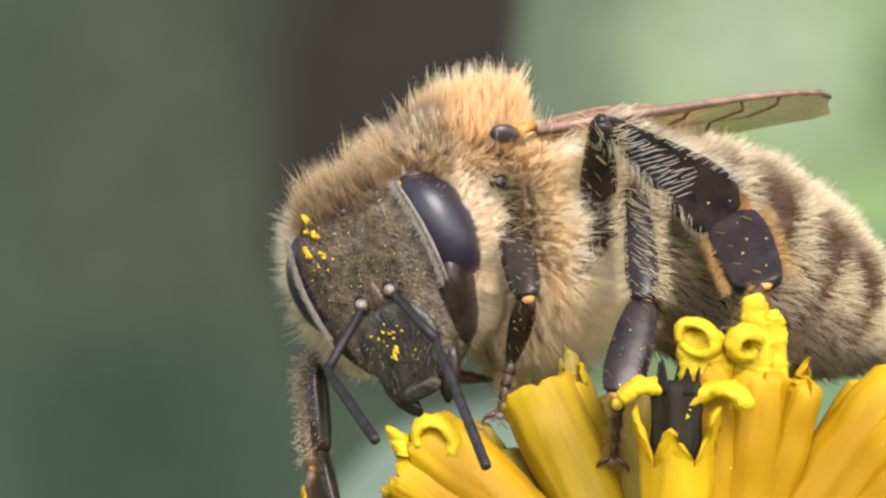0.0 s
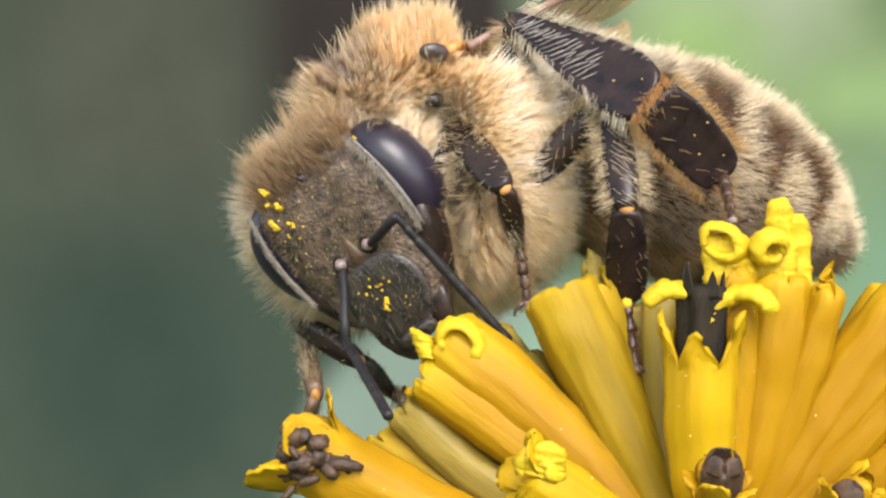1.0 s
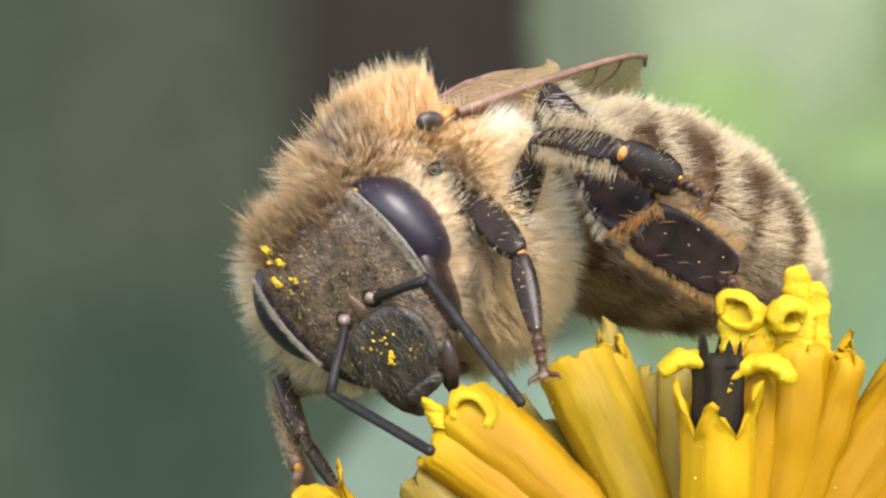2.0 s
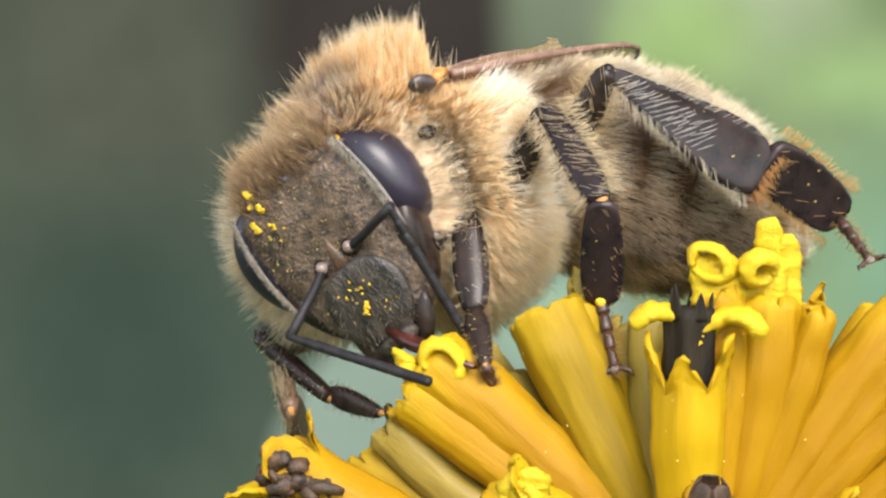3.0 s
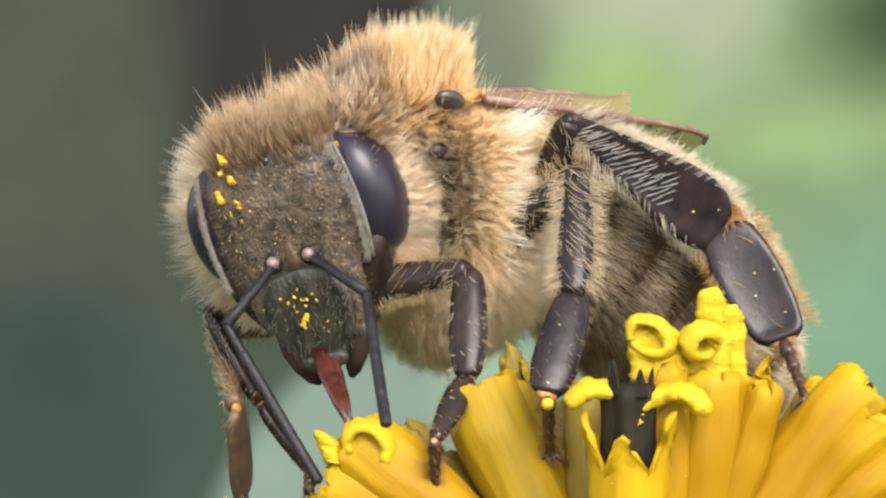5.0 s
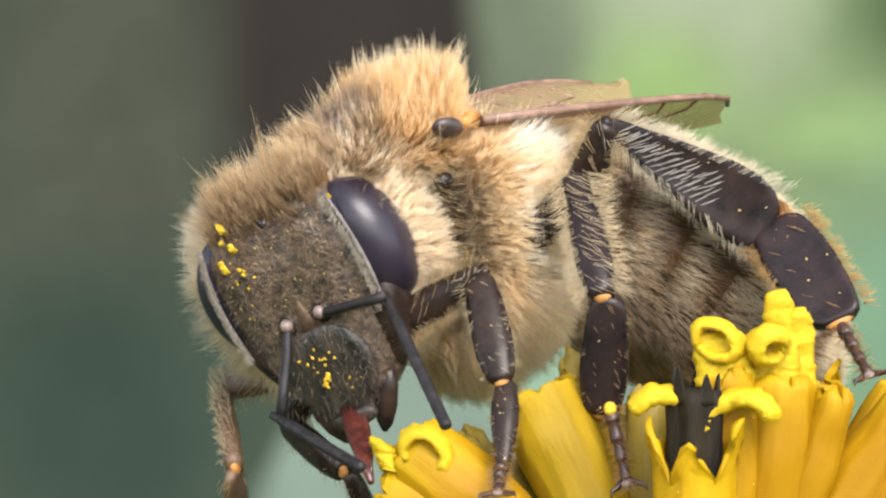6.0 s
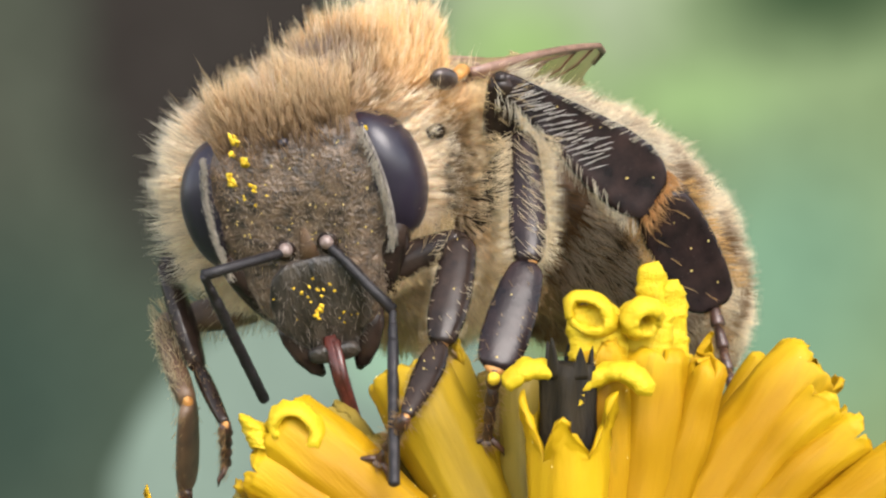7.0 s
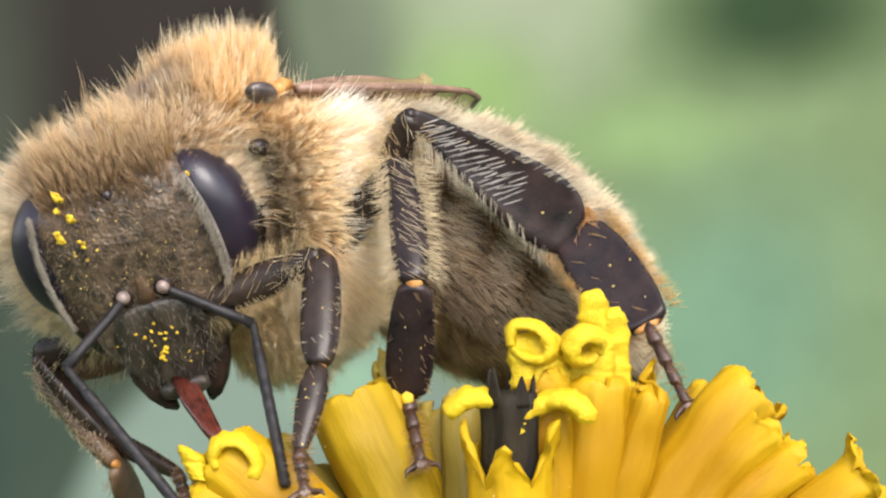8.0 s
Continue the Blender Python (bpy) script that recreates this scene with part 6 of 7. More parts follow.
    walk(hind_n[2], [
        (0, mm(2.44, 3.99, -0.47, -166.1, -51.8, -32.6)),
        (0.2, mm(2.40, 3.89, -0.46, -162.0, -47.9, -35.0)),
        (0.5, mm(2.42, 3.56, -0.42, -153.9, -38.7, -38.4)),
        (0.7, mm(3.12, 3.19, -0.46, -156.0, -8.6, -23.4)),
        (1, mm(4.42, 2.82, -0.47, -137.5, 33.1, 5.4)),
        (1.2, mm(3.94, 3.39, -0.06, -127.2, 19.0, -2.3)),
        (1.5, mm(3.13, 4.32, 0.77, -114.8, -4.7, -24.7)),
        (1.7, mm(3.45, 3.49, -0.19, -120.6, 0.9, -19.0)),
        (2, mm(4.16, 2.00, -1.57, -134.4, 20.7, -2.2)),
        (2.2, mm(4.38, 2.28, -1.22, -159.9, 34.5, -17.0)),
        (3.3, mm(3.23, 5.97, -1.93, -133.8, 10.1, -8.5)),
        (3.5, mm(3.03, 5.48, -1.03, -148.5, -23.7, -41.0)),
        (3.7, mm(2.90, 4.88, -0.99, -147.4, -28.7, -42.2)),
        (4, mm(3.00, 4.37, -1.16, -148.7, -30.9, -44.2)),
        (4.2, mm(3.20, 4.28, -0.90, -143.8, -33.6, -50.1)),
        (4.5, mm(3.09, 4.53, -0.97, -151.5, -27.7, -40.0)),
        (4.7, mm(3.12, 4.58, -0.71, -149.9, -26.8, -39.5)),
        (5, mm(2.98, 4.72, -0.75, -153.0, -22.4, -33.7)),
        (5.2, mm(3.06, 4.38, -0.94, -157.0, -24.8, -37.5)),
        (6.3, mm(2.94, 5.42, -1.04, -155.5, -38.5, -37.1)),
        (6.5, mm(2.86, 4.93, -1.33, -155.2, -27.3, -38.2)),
        (6.7, mm(3.09, 3.98, -1.09, -154.7, -6.3, -31.7)),
        (7, mm(3.47, 3.11, -0.72, -152.6, 14.9, -23.4)),
        (7.2, mm(3.21, 3.39, -0.43, -149.9, 3.0, -25.9)),
        (7.5, mm(3.04, 3.98, -0.90, -157.8, -26.1, -40.6)),
        (7.7, mm(2.96, 4.36, -1.01, -152.1, -31.6, -43.1)),
        (8, mm(2.98, 4.76, -1.68, -154.7, -33.1, -40.0)),
    ])
    walk(hind_n[3], [
        (0, mm(4.29, 3.49, -1.91, 130.1, -49.1, 13.9)),
        (0.2, mm(4.21, 3.52, -2.09, 134.5, -52.1, 11.4)),
        (0.5, mm(4.13, 3.54, -2.10, 139.4, -57.6, 6.7)),
        (0.7, mm(3.74, 3.65, -2.12, 143.1, -56.0, 4.0)),
        (1, mm(3.31, 4.34, -1.95, 169.3, -54.3, -14.1)),
        (1.2, mm(3.52, 5.34, -1.30, -148.3, -44.5, -41.6)),
        (1.5, mm(4.11, 6.27, -0.23, -115.4, -23.7, -58.4)),
        (1.7, mm(4.07, 5.48, -1.48, -130.1, -40.0, -58.1)),
        (2, mm(3.63, 3.73, -3.14, -178.1, -66.6, -31.2)),
        (2.2, mm(3.40, 3.45, -3.08, 173.5, -58.4, -26.7)),
        (3.3, mm(3.20, 7.73, -3.57, -164.5, -63.3, -41.3)),
        (3.5, mm(4.47, 5.89, -2.90, -177.7, -54.6, -31.3)),
        (3.7, mm(4.49, 4.96, -2.81, -169.9, -57.6, -36.7)),
        (4, mm(4.62, 4.52, -2.92, -155.0, -62.1, -51.9)),
        (4.2, mm(4.96, 4.36, -2.52, -142.1, -60.4, -64.6)),
        (4.5, mm(4.57, 4.78, -2.84, -152.7, -53.0, -49.5)),
        (4.7, mm(4.62, 4.92, -2.56, -148.0, -55.1, -54.2)),
        (5, mm(4.26, 5.17, -2.73, -156.9, -56.8, -45.0)),
        (5.2, mm(4.37, 4.56, -2.95, -162.5, -58.7, -45.3)),
        (6.3, mm(4.62, 5.39, -2.75, -160.2, -65.3, -41.6)),
        (6.5, mm(4.27, 5.11, -3.26, 175.5, -37.5, -25.9)),
        (6.7, mm(3.82, 4.74, -3.05, 179.2, -35.9, -32.6)),
        (7, mm(3.41, 4.35, -2.78, -174.0, -33.0, -39.4)),
        (7.2, mm(3.61, 4.46, -2.37, -163.7, -29.7, -40.0)),
        (7.5, mm(4.37, 4.03, -2.90, -169.1, -30.1, -37.5)),
        (7.7, mm(4.56, 4.26, -2.89, -165.5, -32.2, -37.3)),
        (8, mm(4.55, 4.79, -3.49, -167.3, -36.1, -34.5)),
    ])
    walk(front_f[0], [
        (0, mm(-0.84, -1.56, -1.71, 96.4, -7.4, -36.4)),
        (0.2, mm(-0.84, -1.56, -1.71, 99.8, -7.2, -38.6)),
        (0.5, mm(-0.84, -1.55, -1.71, 101.8, -7.7, -40.6)),
        (0.7, mm(-0.82, -1.52, -1.70, 104.2, -3.3, -41.9)),
        (1, mm(-0.78, -1.48, -1.69, 106.4, 4.3, -43.7)),
        (1.2, mm(-0.80, -1.51, -1.70, 106.0, 1.5, -44.1)),
        (1.5, mm(-0.87, -1.57, -1.71, 95.6, -3.5, -46.1)),
        (1.7, mm(-0.90, -1.59, -1.71, 86.6, -8.3, -47.0)),
        (2, mm(-0.91, -1.59, -1.70, 88.7, -9.3, -49.7)),
        (2.2, mm(-0.88, -1.56, -1.70, 92.3, -9.6, -53.1)),
        (3.3, mm(-0.95, -1.65, -1.72, 96.1, -7.8, -46.6)),
        (3.5, mm(-0.91, -1.60, -1.71, 94.4, -3.1, -49.8)),
        (3.7, mm(-0.97, -1.66, -1.71, 98.3, -4.3, -48.3)),
        (4, mm(-1.09, -1.78, -1.74, 95.5, -7.3, -46.9)),
        (4.2, mm(-1.08, -1.78, -1.77, 93.6, -11.6, -46.6)),
        (4.5, mm(-1.03, -1.74, -1.80, 106.7, -2.2, -45.0)),
        (4.7, mm(-0.97, -1.69, -1.78, 103.1, -7.7, -44.4)),
        (5, mm(-0.92, -1.64, -1.74, 101.1, -8.5, -41.5)),
        (5.2, mm(-1.09, -1.81, -1.85, 109.2, -8.0, -46.5)),
        (6.3, mm(-0.75, -1.44, -1.62, 136.5, 2.7, -38.9)),
        (6.5, mm(-0.92, -1.61, -1.71, 92.5, -4.7, -47.0)),
        (6.7, mm(-1.09, -1.73, -1.69, 82.5, -11.8, -50.2)),
        (7, mm(-1.18, -1.77, -1.64, 82.2, -14.6, -52.7)),
        (7.2, mm(-1.17, -1.77, -1.69, 101.8, -5.4, -51.0)),
        (7.5, mm(-1.14, -1.78, -1.77, 99.2, -5.3, -50.9)),
        (7.7, mm(-1.11, -1.78, -1.76, 99.8, -4.2, -48.3)),
        (8, mm(-1.06, -1.76, -1.73, 94.4, -5.6, -45.5)),
    ])
    walk(front_f[1], [
        (0, mm(-2.17, -3.42, -1.96, -167.0, 2.3, -124.9)),
        (0.2, mm(-2.21, -3.38, -2.12, -169.6, 5.3, -126.4)),
        (0.5, mm(-2.26, -3.30, -2.18, -167.8, 8.1, -126.9)),
        (0.7, mm(-2.28, -3.18, -2.25, -156.5, 18.5, -111.6)),
        (1, mm(-2.34, -3.04, -2.34, -130.6, 22.9, -80.7)),
        (1.2, mm(-2.37, -3.08, -2.33, -128.2, 16.5, -87.1)),
        (1.5, mm(-2.51, -3.17, -1.93, -135.4, 4.4, -103.1)),
        (1.7, mm(-2.59, -3.15, -1.58, -138.0, -3.3, -106.9)),
        (2, mm(-2.67, -3.07, -1.65, -138.7, 1.8, -111.9)),
        (2.2, mm(-2.71, -2.96, -1.79, -148.1, 8.3, -119.2)),
        (3.3, mm(-2.59, -3.24, -1.97, -162.4, 43.4, -119.1)),
        (3.5, mm(-2.66, -3.08, -1.89, 175.6, 33.3, -137.0)),
        (3.7, mm(-2.68, -3.20, -2.04, -171.7, 36.3, -128.5)),
        (4, mm(-2.74, -3.36, -1.96, -150.9, 28.3, -117.7)),
        (4.2, mm(-2.75, -3.35, -1.93, -149.5, 22.5, -117.9)),
        (4.5, mm(-2.58, -3.32, -2.46, -164.0, 34.3, -122.6)),
        (4.7, mm(-2.49, -3.35, -2.28, -167.2, 31.8, -125.5)),
        (5, mm(-2.37, -3.38, -2.17, -174.7, 31.5, -128.9)),
        (5.2, mm(-2.60, -3.38, -2.60, -149.6, 31.9, -117.7)),
        (6.3, mm(-1.80, -2.63, -3.29, -112.4, 5.2, -79.9)),
        (6.5, mm(-2.60, -3.19, -1.81, 167.6, 23.5, -140.4)),
        (6.7, mm(-2.95, -3.14, -1.40, 178.8, 20.0, -138.0)),
        (7, mm(-3.04, -3.09, -1.34, -162.1, 18.0, -134.2)),
        (7.2, mm(-2.89, -3.20, -2.15, -163.5, 35.6, -128.9)),
        (7.5, mm(-2.88, -3.24, -2.14, -161.0, 25.7, -127.0)),
        (7.7, mm(-2.77, -3.32, -2.16, -170.1, 29.7, -129.8)),
        (8, mm(-2.68, -3.38, -1.90, 169.0, 28.4, -141.8)),
    ])
    walk(front_f[2], [
        (0, mm(-1.74, -3.62, -4.01, -157.0, 11.7, -118.2)),
        (0.2, mm(-1.73, -3.51, -4.20, -133.5, 7.6, -107.1)),
        (0.5, mm(-1.73, -3.33, -4.21, -116.0, -1.8, -100.8)),
        (0.7, mm(-1.41, -2.86, -4.03, -157.8, 2.0, -113.8)),
        (1, mm(-0.85, -2.26, -3.60, 118.6, -17.3, -135.1)),
        (1.2, mm(-0.83, -2.59, -3.50, 122.3, -15.8, -137.6)),
        (1.5, mm(-1.05, -3.39, -3.43, 130.3, -17.5, -140.1)),
        (1.7, mm(-1.18, -3.62, -3.17, 165.5, -5.8, -133.7)),
        (2, mm(-1.37, -3.54, -3.22, -134.7, 6.4, -103.4)),
        (2.2, mm(-1.62, -3.27, -3.56, -135.8, 3.6, -110.5)),
        (3.3, mm(-1.37, -2.35, -3.42, -106.4, -15.6, -66.6)),
        (3.5, mm(-1.93, -2.18, -3.64, -118.5, 18.3, -85.8)),
        (3.7, mm(-1.65, -2.42, -3.69, -122.6, 29.4, -93.5)),
        (4, mm(-1.44, -3.07, -3.58, -129.3, 28.1, -99.7)),
        (4.2, mm(-1.48, -3.21, -3.58, -129.9, 22.2, -100.2)),
        (4.5, mm(-1.48, -2.67, -4.13, -142.2, 40.1, -104.3)),
        (4.7, mm(-1.49, -2.78, -4.02, -162.0, 40.4, -119.9)),
        (5, mm(-1.53, -2.65, -3.96, 170.2, 34.1, -138.4)),
        (5.2, mm(-1.21, -3.02, -4.13, -120.5, 26.6, -96.0)),
        (6.3, mm(0.10, -2.21, -4.08, 124.9, -13.9, -134.3)),
        (6.5, mm(-2.25, -2.32, -3.69, -144.4, 35.9, -103.5)),
        (6.7, mm(-2.26, -2.71, -3.33, -126.3, 18.0, -106.3)),
        (7, mm(-2.14, -3.09, -3.24, -123.2, 13.8, -111.2)),
        (7.2, mm(-1.67, -2.67, -3.81, -123.3, 33.0, -103.9)),
        (7.5, mm(-1.81, -2.96, -3.93, -130.6, 29.1, -102.6)),
        (7.7, mm(-1.84, -2.73, -3.93, -126.1, 30.3, -94.0)),
        (8, mm(-2.16, -2.45, -3.72, -119.7, 21.6, -77.9)),
    ])
    walk(front_f[3], [
        (0, mm(-1.05, -3.65, -5.45, -124.2, 5.9, -100.9)),
        (0.2, mm(-0.62, -3.52, -5.34, 165.5, -31.7, -100.7)),
        (0.5, mm(-0.32, -3.62, -4.91, 90.7, -42.0, -61.3)),
        (0.7, mm(-0.88, -2.87, -4.59, 151.2, -47.4, -80.4)),
        (1, mm(-2.00, -1.42, -4.33, -101.2, -18.0, -93.3)),
        (1.2, mm(-1.96, -1.65, -4.40, -101.5, -16.2, -90.8)),
        (1.5, mm(-2.07, -2.65, -4.41, -121.1, 0.1, -86.6)),
        (1.7, mm(-1.52, -3.45, -4.23, -166.9, 9.1, -112.0)),
        (2, mm(-0.23, -3.69, -4.34, 134.3, -22.2, -142.1)),
        (2.2, mm(-0.55, -3.59, -4.70, 135.4, -25.3, -140.9)),
        (3.3, mm(0.09, -1.85, -3.86, -110.4, -10.1, -94.3)),
        (3.5, mm(-0.54, -1.84, -4.36, -120.4, 4.3, -106.3)),
        (3.7, mm(-0.27, -2.05, -4.40, -166.0, 11.0, -123.9)),
        (4, mm(-0.14, -2.81, -4.47, 133.9, -14.8, -126.4)),
        (4.2, mm(-0.18, -3.07, -4.54, 172.0, -12.5, -131.2)),
        (4.5, mm(-0.32, -2.12, -5.10, -121.4, 6.1, -117.4)),
        (4.7, mm(-0.61, -2.13, -5.20, -110.5, 0.3, -115.6)),
        (5, mm(-1.05, -1.86, -5.26, -109.2, 1.4, -112.9)),
        (5.2, mm(0.20, -2.81, -4.86, 148.5, -9.8, -131.6)),
        (6.3, mm(-1.00, -1.46, -4.97, -96.4, -14.0, -100.2)),
        (6.5, mm(-1.17, -1.79, -4.74, -115.1, -5.9, -118.5)),
        (6.7, mm(-1.11, -2.63, -4.36, -160.8, -8.3, -135.7)),
        (7, mm(-0.82, -3.38, -4.09, 147.7, -15.0, -137.8)),
        (7.2, mm(-0.24, -2.57, -4.52, 171.2, 4.0, -135.0)),
        (7.5, mm(-0.52, -2.74, -4.84, -128.3, 2.1, -127.3)),
        (7.7, mm(-0.55, -2.28, -4.77, -125.7, 6.0, -117.4)),
        (8, mm(-0.86, -1.88, -4.45, -126.6, 2.1, -108.3)),
    ])
    walk(mid_f[0], [
        (0, mm(-1.80, -1.41, -2.06, 92.4, -8.5, -32.0)),
        (0.2, mm(-1.83, -1.41, -2.26, 101.4, -7.2, -34.2)),
        (0.5, mm(-1.86, -1.40, -2.42, 105.1, -7.9, -35.6)),
        (0.7, mm(-1.78, -1.22, -2.37, 103.7, -5.2, -36.5)),
        (1, mm(-1.64, -0.89, -2.21, 101.9, 1.3, -38.8)),
        (1.2, mm(-1.65, -0.91, -2.13, 98.7, -2.8, -38.0)),
        (1.5, mm(-1.74, -1.00, -2.07, 93.5, -4.5, -39.8)),
        (1.7, mm(-1.85, -1.09, -2.06, 88.1, -7.4, -41.1)),
        (2, mm(-1.95, -1.17, -2.06, 92.6, -7.9, -42.0)),
        (2.2, mm(-1.89, -1.03, -2.15, 96.6, -8.5, -44.5)),
        (3.3, mm(-1.64, -0.86, -2.08, 94.8, -8.5, -40.9)),
        (3.5, mm(-1.89, -1.09, -2.05, 92.2, -4.1, -42.0)),
        (3.7, mm(-1.94, -1.22, -2.06, 94.2, -6.9, -40.3)),
        (4, mm(-1.96, -1.25, -2.12, 94.7, -7.9, -40.7)),
        (4.2, mm(-1.91, -1.18, -2.21, 91.7, -12.2, -41.0)),
        (4.5, mm(-1.77, -1.04, -2.31, 104.2, -4.1, -40.3)),
        (4.7, mm(-1.73, -1.05, -2.28, 100.4, -8.4, -39.3)),
        (5, mm(-1.72, -1.12, -2.23, 100.5, -9.3, -36.8)),
        (5.2, mm(-1.88, -1.22, -2.42, 106.8, -10.1, -41.0)),
        (6.3, mm(-1.95, -1.58, -2.17, 95.6, -10.8, -33.8)),
        (6.5, mm(-1.89, -1.15, -2.15, 96.2, -4.0, -40.7)),
        (6.7, mm(-1.97, -1.17, -2.16, 95.9, -7.7, -43.4)),
        (7, mm(-2.13, -1.22, -2.22, 98.0, -10.9, -46.6)),
        (7.2, mm(-2.12, -1.25, -2.27, 112.2, -4.8, -42.8)),
        (7.5, mm(-2.08, -1.27, -2.31, 101.2, -5.9, -44.0)),
        (7.7, mm(-2.05, -1.29, -2.27, 102.1, -4.5, -42.2)),
        (8, mm(-1.99, -1.32, -2.12, 94.3, -5.9, -39.6)),
    ])
    walk(mid_f[1], [
        (0, mm(-3.06, -3.45, -2.16, -152.6, 5.6, -118.9)),
        (0.2, mm(-3.10, -3.43, -2.73, -149.3, 7.0, -118.7)),
        (0.5, mm(-3.14, -3.34, -3.03, -139.2, 3.4, -115.2)),
        (0.7, mm(-3.13, -3.08, -2.95, -130.3, -1.0, -108.2)),
        (1, mm(-3.12, -2.71, -2.71, -123.1, -6.0, -100.8)),
        (1.2, mm(-3.10, -2.78, -2.45, -121.7, -8.8, -102.7)),
        (1.5, mm(-3.27, -2.85, -2.22, -125.9, -8.6, -108.9)),
        (1.7, mm(-3.46, -2.88, -2.01, -126.2, -12.3, -110.5)),
        (2, mm(-3.55, -2.96, -2.17, -129.0, -5.1, -108.8)),
        (2.2, mm(-3.53, -2.76, -2.42, -133.5, -3.4, -115.1)),
        (3.3, mm(-3.18, -2.68, -2.28, -112.9, -10.4, -104.2)),
        (3.5, mm(-3.49, -2.88, -2.14, -119.6, 6.4, -102.2)),
        (3.7, mm(-3.45, -3.07, -2.21, -118.9, 10.0, -104.9)),
        (4, mm(-3.50, -3.08, -2.32, -121.0, 10.6, -108.8)),
        (4.2, mm(-3.49, -2.99, -2.32, -118.0, 2.8, -109.7)),
        (4.5, mm(-3.24, -2.84, -2.89, -121.3, 12.5, -107.9)),
        (4.7, mm(-3.16, -2.93, -2.70, -121.1, 9.9, -107.3)),
        (5, mm(-3.08, -3.05, -2.66, -123.6, 13.3, -105.6)),
        (5.2, mm(-3.29, -3.04, -3.11, -124.6, 15.6, -111.6)),
        (6.3, mm(-3.24, -3.59, -2.40, -120.4, -0.6, -105.6)),
        (6.5, mm(-3.43, -2.96, -2.41, -124.5, 6.9, -105.0)),
        (6.7, mm(-3.67, -2.91, -2.39, -122.6, 7.1, -109.0)),
        (7, mm(-3.81, -2.90, -2.54, -120.3, 9.6, -113.4)),
        (7.2, mm(-3.57, -2.92, -3.17, -125.9, 27.5, -109.3)),
        (7.5, mm(-3.68, -3.00, -2.77, -143.2, 25.5, -115.7)),
        (7.7, mm(-3.59, -3.06, -2.78, -148.5, 32.1, -114.0)),
        (8, mm(-3.50, -3.18, -2.30, -148.8, 30.1, -108.6)),
    ])
    walk(mid_f[2], [
        (0, mm(-1.97, -3.81, -4.33, 145.8, -16.9, -125.5)),
        (0.2, mm(-1.87, -3.78, -4.73, 139.3, -21.6, -121.6)),
        (0.5, mm(-1.64, -3.92, -4.88, 131.0, -31.3, -114.9)),
        (0.7, mm(-1.37, -3.71, -4.64, 124.4, -34.9, -109.2)),
        (1, mm(-1.13, -3.24, -4.04, 115.8, -33.2, -104.8)),
        (1.2, mm(-1.12, -3.45, -3.67, 117.4, -31.5, -111.7)),
        (1.5, mm(-1.46, -3.70, -3.64, 119.2, -26.2, -127.0)),
        (1.7, mm(-1.68, -3.81, -3.46, 127.5, -30.7, -132.9)),
        (2, mm(-1.79, -3.70, -3.71, 135.3, -29.6, -133.9)),
        (2.2, mm(-1.96, -3.61, -4.11, 137.3, -29.3, -137.0)),
        (3.3, mm(-1.04, -3.41, -3.22, 122.4, -29.7, -122.9)),
        (3.5, mm(-1.38, -3.20, -3.34, 138.2, -26.5, -120.8)),
        (3.7, mm(-1.33, -3.30, -3.40, 145.8, -16.9, -126.5)),
        (4, mm(-1.44, -3.53, -3.56, 146.2, -11.0, -132.0)),
        (4.2, mm(-1.44, -3.66, -3.47, 151.0, -17.9, -132.9)),
        (4.5, mm(-1.17, -3.22, -4.13, 143.4, -12.1, -126.0)),
        (4.7, mm(-1.09, -3.34, -3.94, 147.6, -13.6, -128.0)),
        (5, mm(-1.03, -3.30, -3.98, 151.2, -9.6, -129.7)),
        (5.2, mm(-1.28, -3.43, -4.45, 153.5, -10.7, -132.0)),
        (6.3, mm(-1.21, -4.17, -3.64, 141.5, -23.6, -125.5)),
        (6.5, mm(-1.43, -3.33, -3.78, 137.3, -22.8, -123.2)),
        (6.7, mm(-1.65, -3.45, -3.72, 143.6, -22.0, -129.3)),
        (7, mm(-1.79, -3.55, -3.76, 152.0, -15.8, -138.1)),
        (7.2, mm(-1.54, -2.93, -4.40, 142.8, -1.9, -130.1)),
        (7.5, mm(-2.00, -2.87, -4.54, 134.2, -12.2, -130.7)),
        (7.7, mm(-1.94, -2.58, -4.51, 129.6, -10.9, -129.6)),
        (8, mm(-1.97, -2.59, -4.11, 127.6, -17.7, -131.2)),
    ])
